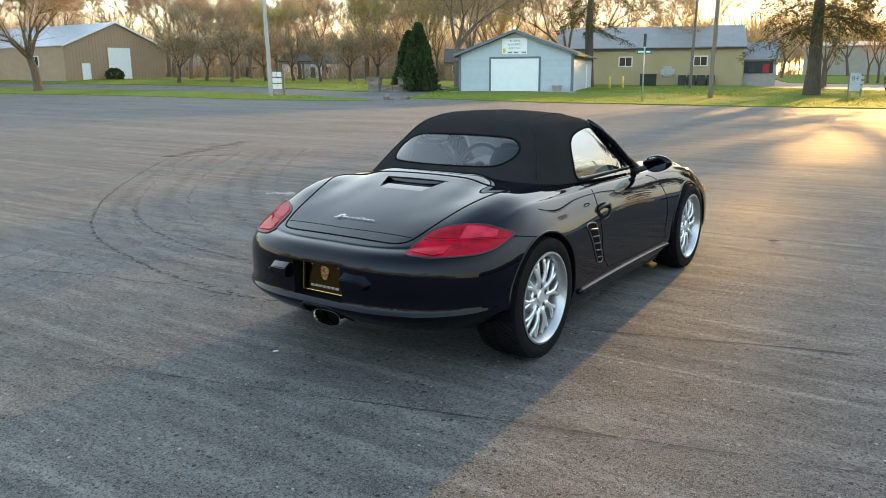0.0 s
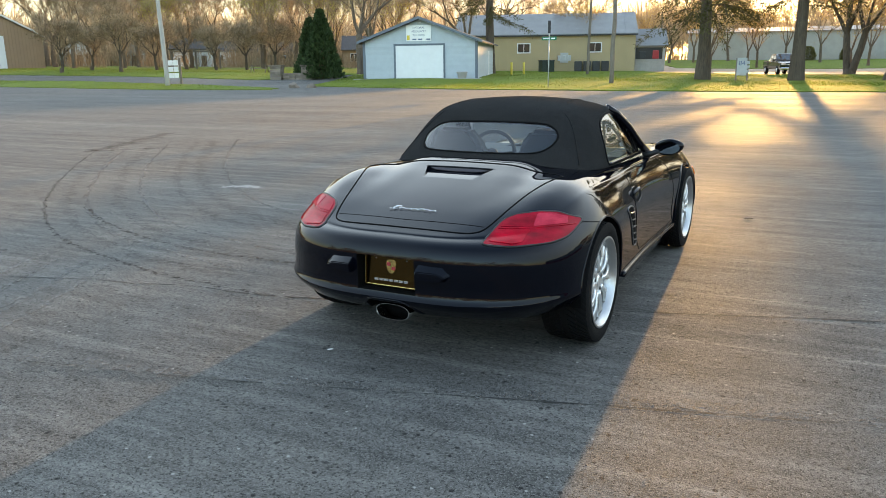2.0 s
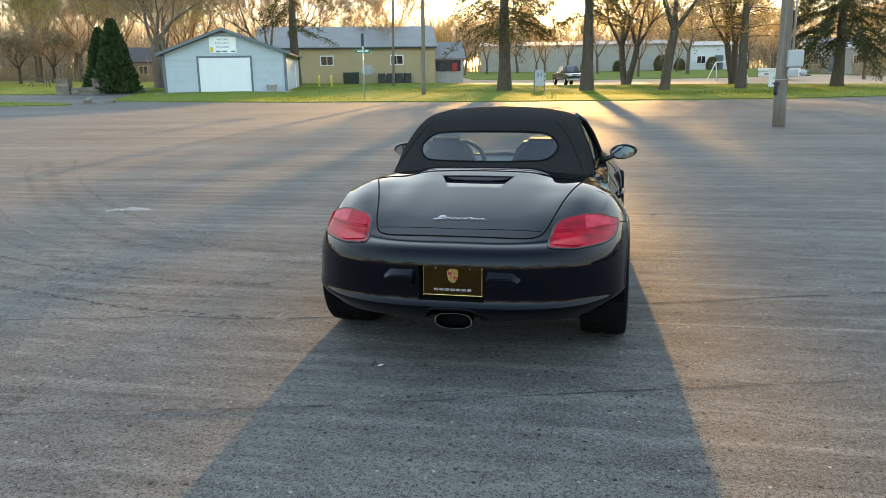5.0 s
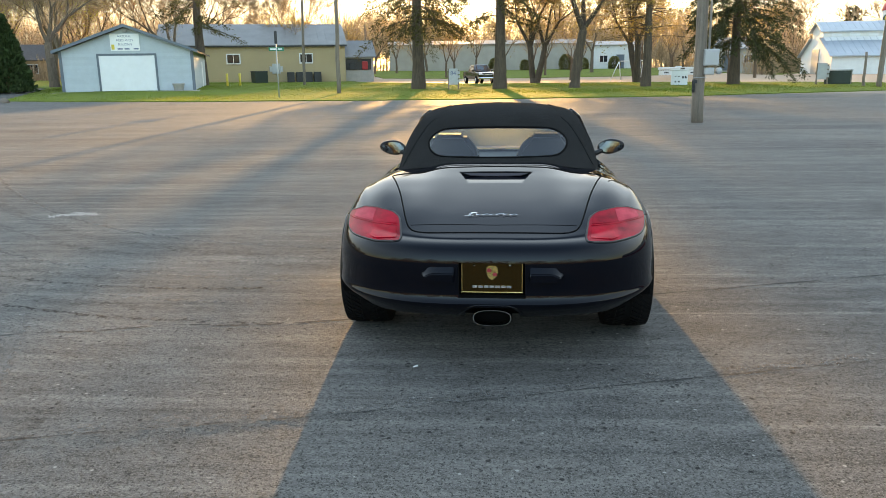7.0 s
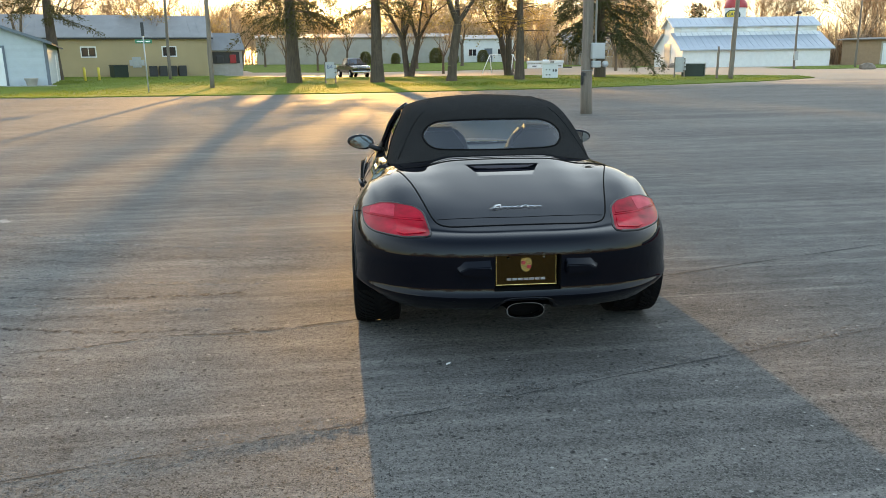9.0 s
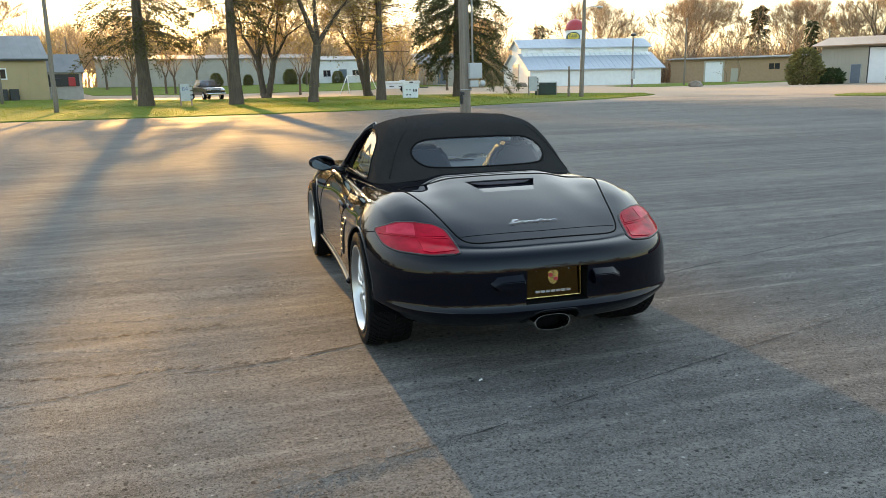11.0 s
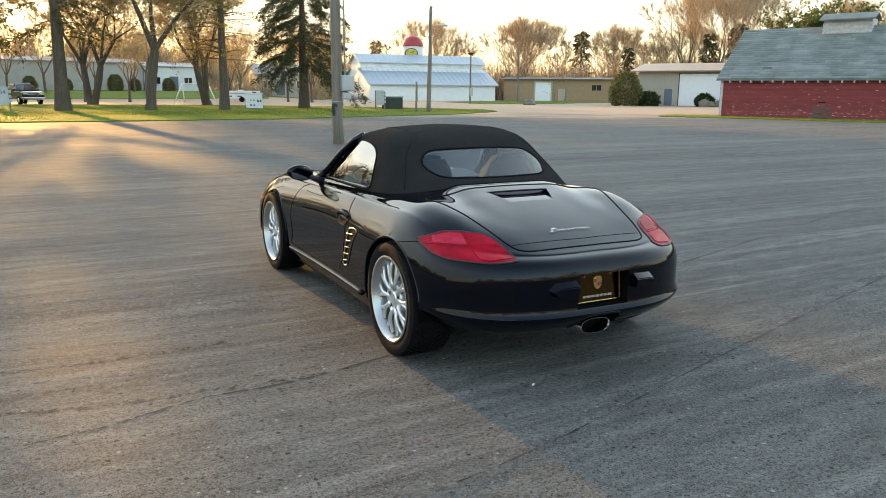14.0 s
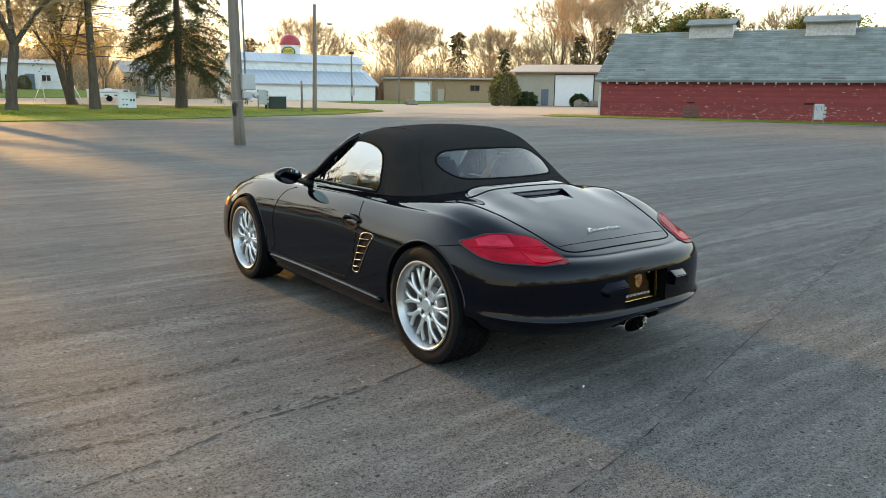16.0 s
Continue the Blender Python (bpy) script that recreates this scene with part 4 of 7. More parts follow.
def bare_tree(seed, height, r0, fork, bark, bud, label, buds=1, bud_size=0.07, upright=0.5, twigs=9, multi=1, fine_w=0.012, wob=0.08, spread=0.42, hang=0.0):
    """A broadleaf tree in early spring: tapered trunk, forking limbs, fine twigs and small leaves."""
    rng = random.Random(seed)
    ob = thing("tree", Matrix.Identity(4), label, "tree")
    rt = random.Random(seed + 500)
    wood, crown = Soup(), Soup()

    def limb(p, d, r, length, depth):
        steps = 3 if depth < 3 else 2
        for i in range(steps):
            q = p + d * length / steps
            r1 = r * (0.86 if depth else 0.93)
            wood.stick(p, q, r, r1, 8 if depth == 0 else 5 if depth < 3 else 3)
            p, r = q, r1
            d = (d + Vector((rng.gauss(0, wob), rng.gauss(0, wob), rng.gauss(0.05, 0.06)))).normalized()
            if depth >= 1:
                spray(p, d, r, length * 0.7)
        if depth >= 5 or r < 0.012:
            for _ in range(2):
                spray(p, d, r, length * 1.0)
            return
        n = rng.choice((2, 2, 3)) if depth else fork
        for i in range(n):
            a = 2 * math.pi * (i + rng.random() * 0.7) / n
            u = d.orthogonal().normalized()
            w = d.cross(u)
            open_ = rng.uniform(0.35, 0.8) if depth else rng.uniform(0.4, 0.9)
            e = (d + open_ * (math.cos(a) * u + math.sin(a) * w) + Vector((0, 0, upright * 0.25))).normalized()
            limb(p, e, r * rng.uniform(0.55, 0.8), length * rng.uniform(0.66, 0.88), depth + 1)

    def spray(p, d, r, length):
        for _ in range(twigs):
            e = (d + Vector((rt.gauss(0, spread), rt.gauss(0, spread), rt.gauss(0.12 - hang, spread * 0.8)))).normalized()
            ln = length * rt.uniform(0.7, 1.9)
            q = p + e * ln * 0.5
            s = q + (e + Vector((rt.gauss(0, 0.3), rt.gauss(0, 0.3), rt.gauss(0, 0.25)))) * ln * 0.5
            crown.ribbon(p, q, s, fine_w, rt)
            if rt.random() < 0.6:
                g = q + Vector((rt.gauss(0, 1), rt.gauss(0, 1), rt.gauss(0.3, 0.6))) * ln * 0.3
                crown.ribbon(q, q.lerp(g, 0.5) + Vector((0, 0, 0.03)), g, fine_w * 0.7, rt)
            for _ in range(buds):
                crown.leaf(q.lerp(s, rt.random()), bud_size * rt.uniform(0.6, 1.4), rt)
    for k in range(multi):
        d = Vector((rng.gauss(0, 0.05), rng.gauss(0, 0.05), 1)) if multi == 1 else Vector((math.cos(k * 2.2) * 0.22, math.sin(k * 2.2) * 0.22, 1))
        limb(Vector((0, 0, -0.3)) + Vector((d.x, d.y, 0)) * 0.6, d.normalized(), r0, height * 0.26, 0)
    # root flare
    wood.stick(Vector((0, 0, -0.4)), Vector((0, 0, 0.5)), r0 * 1.5 * (1.4 if multi > 1 else 1), r0 * 0.98, 8)
    wood.done("trunk", [bark], ob, True)
    crown.done("crown", [TWIG, bud], ob)
    return ob


def conifer(seed, height, r0, start, reach, needle, label, droop=0.35, sparse=1.0, tip=0.05, dens=7, size=0.34, loose=0.7):
    """A spruce or pine: straight trunk, whorls of drooping boughs hung with needle sprays."""
    rng = random.Random(seed)
    ob = thing("conifer", Matrix.Identity(4), label, "tree")
    wood, crown = Soup(), Soup()
    n = 10
    wood.bole([Vector((0.03 * math.sin(i * 1.7), 0.03 * math.cos(i * 2.3), height * i / n - (0.4 if i == 0 else 0))) for i in range(n + 1)], [r0 * (1 - 0.93 * i / n) * (1.3 if i == 0 else 1) for i in range(n + 1)])
    z = start
    while z < height - 0.2:
        f = 1 - (z - start) / (height - start)
        ln0 = reach * (0.15 + 0.85 * f ** tip if tip > 0.3 else min(1.0, 0.35 + 1.2 * f) * (0.55 + 0.45 * f))
        for k in range(rng.choice((3, 4, 5)) if sparse >= 1 else rng.choice((2, 3))):
            a = rng.random() * 2 * math.pi
            ln = ln0 * rng.uniform(0.6, 1.15)
            p = Vector((0, 0, z + rng.uniform(-0.15, 0.15)))
            d = Vector((math.cos(a), math.sin(a), rng.uniform(-0.1, 0.25))).normalized()
            seg = max(3, int(ln / 0.45))
            for i in range(seg):
                q = p + d * ln / seg
                crown.stick(p, q, 0.035 * (1 - i / seg) + 0.008, 0.035 * (1 - (i + 1) / seg) + 0.006, 3, 0)
                if i >= seg * 0.2:
                    for _ in range(int(dens * sparse + rng.random())):
                        e = Vector((d.x + rng.gauss(0, loose), d.y + rng.gauss(0, loose), -droop - rng.random() * 0.7 + rng.gauss(0, loose - 0.7))).normalized()
                        crown.leaf(p.lerp(q, rng.random()) + e * rng.random() * (loose - 0.7) * 0.8, size * rng.uniform(0.35, 1.0) * 0.5, rng, 1, 4.2, e)
                p = q
                d = (d + Vector((rng.gauss(0, 0.1), rng.gauss(0, 0.1), -droop * 0.3))).normalized()
        z += rng.uniform(0.28, 0.5) / (1 if sparse >= 1 else 0.7)
    wood.done("trunk", [PINE_BARK], ob, True)
    crown.done("crown", [PINE_BARK, needle], ob)
    return ob


def thicket(seed, w, d, h, leaf, count, size, label, name="shrub", category="shrub", cone=0.0):
    """A dense bush: stems and thousands of small leaf clumps with an uneven outline."""
    rng = random.Random(seed)
    ob = thing(name, Matrix.Identity(4), label, category)
    stems, crown = Soup(), Soup()
    for _ in range(14):
        a, r = rng.random() * 6.28, rng.random() * 0.3
        stems.stick(Vector((0, 0, -0.2)), Vector((math.cos(a) * r * w, math.sin(a) * r * d, h * 0.6)), 0.03, 0.012, 4)
    for _ in range(count):
        z = rng.random()
        prof = (1 - z) ** 0.75 if cone else math.sqrt(max(0.0, 1 - (z * 2 - 0.8) ** 2 / 1.5))
        a = rng.random() * 2 * math.pi
        lump = 0.82 + 0.25 * noise.noise(Vector((math.cos(a) * 2, math.sin(a) * 2, z * 4 + seed)))
        r = prof * lump * math.sqrt(rng.uniform(0.35, 1.05))
        p = Vector((math.cos(a) * r * w / 2, math.sin(a) * r * d / 2, z * h))
        e = Vector((math.cos(a) + rng.gauss(0, 0.5), math.sin(a) + rng.gauss(0, 0.5), (1.4 if cone else 0.4) + rng.gauss(0, 0.5))).normalized()
        crown.leaf(p, size * rng.uniform(0.5, 1.3), rng, 0, 2.0, e)
    stems.done("stems", [BARK], ob)
    crown.done("foliage", [leaf], ob)
    return ob


def brushwood(seed, w, d, h, count, label, leafage, size=0.14):
    """Leafless saplings and tall brush: thin bent stems, each with side twigs."""
    rng = random.Random(seed)
    ob = thing("undergrowth", Matrix.Identity(4), label, "undergrowth")
    stems = Soup()
    for _ in range(count):
        a = Vector((rng.uniform(-w, w) / 2, rng.uniform(-d, d) / 2, -0.3))
        up = h * rng.uniform(0.35, 1.0) * (1 - 0.4 * abs(a.x * 2 / w) ** 3)
        lean = Vector((rng.gauss(0, 0.24), rng.gauss(0, 0.24), 1)) * up
        mid = a + lean * 0.5 + Vector((rng.gauss(0, 0.2), rng.gauss(0, 0.2), 0))
        tip_ = a + lean
        stems.ribbon(a, mid, tip_, rng.uniform(0.03, 0.065), rng)
        for _ in range(3):
            p = mid.lerp(tip_, rng.uniform(-0.6, 0.9))
            g = p + Vector((rng.gauss(0, 0.5), rng.gauss(0, 0.5), rng.uniform(0.3, 1.2)))
            stems.ribbon(p, p.lerp(g, 0.5) + Vector((0, 0, -0.05)), g, 0.045, rng)
            stems.leaf(g, size * rng.uniform(0.6, 1.3), rng, 1)
    stems.done("stems", [TWIG, leafage], ob)
    return ob


def place(ob, x, y, turn=0.0, size=1.0):
    return pose(x, y, land(x, y), 0, 0, turn) @ Matrix.Scale(size, 4)


def spots(ob, rows, label=""):
    """The first row for the thing itself, a copy for each other row of x, y, turn, size."""
    made = []
    for i, (x, y, turn, size) in enumerate(rows):
        if i == 0:
            o = ob
        else:
            o = copy_thing(ob, Matrix.Identity(4))
        o.matrix_basis = place(o, x, y, turn, size)
        made.append(o)
    return made


# tall pines with bare lower trunks, by the lot
pine_a = conifer(3, 19, 0.48, 4.3, 5.4, NEEDLE_WARM, "tall pine with a bare grey-brown trunk and dense hanging boughs", 0.42, 1.0, dens=40, size=0.15, loose=1.2)
spots(pine_a, [(-7.8, 57.4, 0, 1)])
pine_b = conifer(3, 19, 0.48, 4.9, 4.4, NEEDLE_WARM, "tall pine with a bare grey-brown trunk and open crown", 0.4, 0.8, dens=62, size=0.15, loose=1.2)
spots(pine_b, [(-1.7, 56.4, 140, 0.95), (-28.2, 67.8, 70, 1.0)])
# broad spruces
spruce = conifer(5, 17, 0.42, 3.2, 5.6, NEEDLE, "dark green spruce with drooping boughs above the lawn", 0.42, 1.0, 0.6, dens=62, size=0.16, loose=1.1)
spots(spruce, [(16.5, 61.0, 0, 1)])
far_spruce = conifer(9, 14, 0.25, 0.8, 2.8, NEEDLE, "dark spruce standing far behind the buildings", 0.35, 1.0, 0.9, dens=4, size=0.8)
spots(far_spruce, [(60, 170, 0, 1.1), (76, 175, 50, 1.0), (99, 92, 20, 0.85), (101, 88, 100, 0.95), (103, 130, 140, 1.05), (66, 180, 200, 1.0), (92, 104, 240, 0.7), (105, 84, 150, 0.8)])
# golden-leaved trees on the lawn
gold = bare_tree(21, 15, 0.34, 4, PINE_BARK, BUD_OLIVE, "multi-stemmed dark tree in olive-gold spring leaf on the lawn", buds=5, bud_size=0.10, upright=0.8, twigs=8, multi=2, fine_w=0.02, wob=0.05, spread=0.65, hang=0.35)
spots(gold, [(2.2, 79.0, 0, 1), (11.6, 74.0, 120, 1.0)])
grove = bare_tree(28, 13, 0.26, 4, BARK, BUD_GOLD, "park tree in thin golden spring leaf", buds=4, bud_size=0.115, upright=0.8, twigs=2, fine_w=0.03, wob=0.05)
gr = random.Random(41)
spots(grove, [(-26 + 4.6 * k + gr.uniform(-1.5, 1.5), 92 + 11 * (k % 3) + gr.uniform(-3, 3), gr.uniform(0, 360), gr.uniform(0.48, 0.7)) for k in range(14)] + [(7, 90, 40, 0.6), (15.5, 92, 210, 0.7), (-10.5, 84, 10, 0.75), (-8, 101, 80, 0.62), (25.5, 92, 130, 0.6)])
ash = bare_tree(22, 17, 0.36, 3, BARK_GREY, BUD_GOLD, "grey-barked tree with bare limbs at the lawn", buds=1, bud_size=0.10, upright=1.0, twigs=6, fine_w=0.02, wob=0.035)
spots(ash, [(-19, 112, 30, 0.55), (-12, 120, 190, 0.58), (0, 114, 250, 0.55), (12, 110, 80, 0.7), (25, 112, 10, 0.55), (34, 108, 150, 0.55)])
lawn_ash = bare_tree(22, 17, 0.36, 3, PINE_BARK, BUD_OLIVE, "grey-barked tree in thin golden leaf at the lawn", buds=4, bud_size=0.085, upright=1.0, twigs=20, fine_w=0.02, wob=0.035, spread=0.85, hang=0.6)
spots(lawn_ash, [(3.7, 56.0, 0, 1)])
larch = conifer(12, 18, 0.36, 3.9, 4.6, BUD_OLIVE, "straight tall larch with thin bare branches and first needles", 0.12, 1.0, dens=13, size=0.12, loose=1.5)
spots(larch, [(9.0, 57.0, 100, 0.95)])
# yellow-green trees in the park
park = bare_tree(23, 12, 0.24, 4, BARK, BUD_YELLOW, "park tree with fine yellow-green spring leaves", buds=2, bud_size=0.085, upright=0.9, twigs=7, fine_w=0.018, wob=0.05)
spots(park, [(-63.8, 79.7, 0, 1), (-58, 84, 80, 1.05), (-69, 86, 160, 1.0), (-74, 74, 220, 0.85), (-62, 94, 300, 1.1), (-52, 90, 20, 1), (-54, 100, 250, 1.2)])
elm = bare_tree(24, 13, 0.30, 4, BARK, BUD_PALE, "bare spreading park tree with fine twigs", buds=1, bud_size=0.05, upright=0.8, twigs=7, fine_w=0.018, wob=0.05)
spots(elm, [(-84, 68, 60, 0.9), (-82, 74, 120, 0.9), (-78, 82, 200, 1), (-92, 86, 260, 1.1), (-100, 78, 310, 1.2), (-108, 64, 40, 1.3), (-112, 86, 95, 1.4), (-86, 96, 180, 1.2), (-72, 98, 330, 1.1)])
orchard = bare_tree(43, 7.2, 0.17, 5, PINE_BARK, BRUSH, "low dark park tree with a dense twiggy brown crown", buds=1, bud_size=0.09, upright=0.35, twigs=5, fine_w=0.03, wob=0.09, spread=0.7)
spots(orchard, [(-69.6, 54.6, 0, 1.00), (-72.4, 60.7, 47, 0.90), (-64.5, 57.5, 94, 1.08), (-66.4, 64.2, 141, 0.95), (-68.3, 70.8, 188, 1.05), (-60.5, 67.1, 235, 0.92), (-61.2, 73.1, 282, 1.00), (-61.7, 79.0, 329, 1.10)])
corner_tree = bare_tree(29, 14, 0.46, 5, BARK, BUD_PALE, "broad old tree with low spreading bare limbs", buds=1, bud_size=0.05, upright=0.1, twigs=10, fine_w=0.02, wob=0.1, spread=0.6)
spots(corner_tree, [(-76.5, 43.0, 0, 0.95)])
maple = bare_tree(25, 14, 0.36, 3, BARK_GREY, BUD_RED, "large bare tree with russet buds behind the garage", buds=1, bud_size=0.06, upright=0.4, twigs=7, fine_w=0.018, wob=0.06)
spots(maple, [(-37.5, 60.0, 0, 1.05), (-44, 74, 70, 1.0), (-34, 76, 150, 0.95), (-50, 82, 210, 1.1), (-42, 100, 280, 1.2), (-30, 114, 100, 1.0)])
tall = bare_tree(26, 19, 0.42, 4, BARK_GREY, BUD_PALE, "tall bare cottonwood with pale fine twigs beyond the buildings", buds=1, bud_size=0.06, upright=1.0, twigs=6, fine_w=0.024, wob=0.05)
spots(tall, [(98, 96, 0, 1.0), (106, 92, 60, 1.1), (92, 84, 120, 0.9), (114, 96, 170, 1.1), (86, 128, 200, 0.85), (94, 138, 250, 0.9), (104, 120, 310, 0.8), (112, 108, 20, 0.8), (78, 150, 130, 0.9), (84, 58, 330, 0.7)])
# the far woods: one lighter tree shared by many
wood = bare_tree(27, 16, 0.3, 4, BARK_GREY, BUD_PALE, "bare grey-brown tree of the far wood's edge", buds=0, upright=0.9, twigs=3, fine_w=0.05)
wr = random.Random(77)
rows_w = []
for k in range(12):
    rows_w.append((-150 + 10.3 * k + wr.uniform(-2, 2), 132 - 0.18 * k + wr.uniform(-9, 12), wr.uniform(0, 360), wr.uniform(0.9, 1.3)))
for k in range(8):
    rows_w.append((-126 + wr.uniform(-9, 9), 40 + 12 * k, wr.uniform(0, 360), wr.uniform(0.9, 1.25)))
for k in range(16):
    rows_w.append((8 + 7.0 * k + wr.uniform(-2, 2), 160 - 2.4 * k + wr.uniform(-8, 10), wr.uniform(0, 360), wr.uniform(0.75, 1.0)))
for k in range(9):
    rows_w.append((112 + wr.uniform(-6, 9), 60 + 8 * k, wr.uniform(0, 360), wr.uniform(0.7, 1.0)))
# behind the walk
for k in range(3):
    rows_w.append((-14 + 14 * k + wr.uniform(-2, 2), 132 + wr.uniform(-5, 12), wr.uniform(0, 360), wr.uniform(0.65, 0.75)))
for k in range(6):
    rows_w.append((-88 + 30 * k + wr.uniform(-3, 3), -62 + wr.uniform(-8, 8), wr.uniform(0, 360), wr.uniform(0.8, 1.2)))
spots(wood, rows_w)
# shrubs
arb = thicket(31, 3.7, 3.4, 5.0, ARBOR, 7500, 0.17, "tall dark green evergreen shrub beside the garage", "evergreen", "evergreen", cone=1)
spots(arb, [(-35.6, 51.0, 0, 1.0), (-38.0, 53.0, 90, 0.9)])
bush = thicket(33, 4.2, 4.0, 3.9, SHRUB, 4200, 0.17, "rounded olive-brown shrub beside the beige shed")
spots(bush, [(60.6, 70.4, 0, 1.0)])
for o in spots(copy_thing(bush, Matrix.Identity(4)), [(-1.5, 121.5, 30, 0.5), (3.2, 122.5, 80, 0.42), (9.8, 124.0, 140, 0.6), (12.6, 124.6, 200, 0.45), (17.5, 124.8, 10, 0.5)]):
    o["label"] = "rounded brown shrub before the pale hall"
low = thicket(34, 3.4, 2.6, 1.6, ARBOR, 2200, 0.15, "low dark clipped shrub in front of the shed")
spots(low, [(63.0, 69.0, 0, 1.0), (67.4, 64.3, 50, 0.9), (-86.8, 58.6, 0, 0.8)])
round_oak = bare_tree(37, 13, 0.4, 5, BARK, OAK_LEAF, "round dark green tree behind the red barn", buds=7, bud_size=0.2, upright=0.2, twigs=3)
spots(round_oak, [(58, 44, 0, 0.7), (66, 35, 90, 0.66), (74, 27, 200, 0.66)])
hedge = brushwood(35, 13, 5, 7.5, 210, "brushy brown undergrowth at the far wood's edge", BRUSH)
spots(hedge, [(-140 + 10.5 * k, 124 - 0.5 * k + (k % 3) * 5, 20 * (k % 3) - 20, 1.2 + 0.1 * (k % 4)) for k in range(11)] + [(-122 + (k % 2) * 6, 44 + 12 * k, 90, 1.1) for k in range(6)] + [(14 + 11 * k, 150 - 4.2 * k, 10 * (k % 3) - 20, 0.75 + 0.1 * (k % 3)) for k in range(9)] + [(88 + 5 * k, 130 - 9.5 * k, 45, 0.9 + 0.15 * (k % 2)) for k in range(5)] + [(-78 + 15 * k, -50 - 5 * (k % 2), 8 * (k % 3), 1.7 + 0.2 * (k % 3)) for k in range(11)])

pale_brush = copy_thing(hedge, Matrix.Identity(4))
spots(pale_brush, [(46 + 5.2 * k, 152 - 5.6 * k + 4 * (k % 2), -35 + 12 * (k % 3), 1.25 + 0.12 * (k % 3)) for k in range(15)])
spots(copy_thing(hedge, Matrix.Identity(4)), [(-112 + 9 * k, 116 + 8 * (k % 2), -20 + 15 * (k % 3), 0.95 + 0.1 * (k % 2)) for k in range(8)])
spots(copy_thing(hedge, Matrix.Identity(4)), [(-94, 78, 40, .42), (-86, 85, 50, .5), (-79, 91, 30, .4), (-69, 97, 35, .45), (-101, 71, 50, .45), (-60, 99, 20, .5)])
saplings = brushwood(36, 9, 6, 8.6, 130, "young trees in thin golden leaf behind the lawn", BUD_GOLD, 0.2)
spots(saplings, [(27, 110, 25, 0.6), (33, 104, 60, 0.6), (30, 118, 90, 0.7)])

# the woods beyond everything: massed bare crowns, with haze put into their colour
fw, fr = Soup(), random.Random(58)
for k in range(520):
    az = -86 + 164 * (k + fr.random()) / 520
    d = fr.uniform(165, 235)
    tall_ = (21 if az < -4 else 17 if az < 14 else 12.5) * d / 200 * fr.uniform(0.7, 1.12)
    root = Vector((d * math.sin(radians(az)), d * math.cos(radians(az)), 0))
    root.z = land(root.x, root.y) - 0.3
    bole_ = root + Vector((fr.gauss(0, 0.4), fr.gauss(0, 0.4), tall_ * 0.45))
    fw.stick(root, bole_, 0.22, 0.13, 4)
    hub_ = tall_ * 0.3
    for _ in range(210 if -12 < az < 14 else 125 if abs(az) < 25 else 95):
        p = root.lerp(bole_, fr.uniform(0.35, 1.0)) + Vector((fr.gauss(0, 1), fr.gauss(0, 1), 0)) * hub_ * 0.22
        g = p + Vector((fr.gauss(0, 0.36), fr.gauss(0, 0.36), fr.uniform(0.35, 1.25))) * hub_ * fr.uniform(0.7, 1.5)
        fw.ribbon(p, p.lerp(g, 0.5) + Vector((fr.gauss(0, 0.25), fr.gauss(0, 0.25), 0)), g, fr.uniform(0.045, 0.10), fr)
    for _ in range(14):
        p = root + Vector((fr.gauss(0, 2.2), fr.gauss(0, 2.2), 0))
        fw.ribbon(p, p + Vector((fr.gauss(0, 0.3), fr.gauss(0, 0.3), 1.6)), p + Vector((fr.gauss(0, 0.9), fr.gauss(0, 0.9), fr.uniform(2, 4.5))), 0.14, fr)
tagged(fw.done("far_woods", [HAZE_TWIG], None), "bare grey-brown woods on the horizon, haze put into their paler colour", "woods", kind="stuff")

# turf: blades on the lawns by the lot
def point_in(poly, x, y):
    c = False
    for (x0, y0), (x1, y1) in zip(poly, poly[1:] + poly[:1]):
        if (y0 > y) != (y1 > y) and x < (x1 - x0) * (y - y0) / (y1 - y0) + x0:
            c = not c
    return c


turf = Soup()
tr_ = random.Random(9)
for key, n, (x0, x1, y0, y1) in (("main", 70000, (-36, 31, 38, 80)), ("near", 16000, (-90, -30, 36, 46)), ("west", 14000, (-90, -36, 48, 70)), ("barn", 16000, (32, 50, 0, 39)), ("north", 4000, (48, 98, 82, 104))):
    poly = LAWNS[key]
    for _ in range(n):
        x, y = tr_.uniform(x0, x1), tr_.uniform(y0, y1)
        if not point_in(poly, x, y):
            continue
        z = land(x, y) + 0.02
        h, a, w = tr_.uniform(0.03, 0.075), tr_.uniform(0, 6.28), tr_.uniform(0.015, 0.035)
        k = len(turf.v)
        turf.v += [Vector((x - w * math.cos(a), y - w * math.sin(a), z)), Vector((x + w * math.cos(a), y + w * math.sin(a), z)), Vector((x + tr_.gauss(0, 0.03), y + tr_.gauss(0, 0.03), z + h + 0.03))]
        turf.f.append((k, k + 1, k + 2))
        turf.m.append(0)
turf_ob = turf.done("grass", [BLADE], None)
tagged(turf_ob, "fine bright green grass blades on the lawns", "grass", kind="stuff")

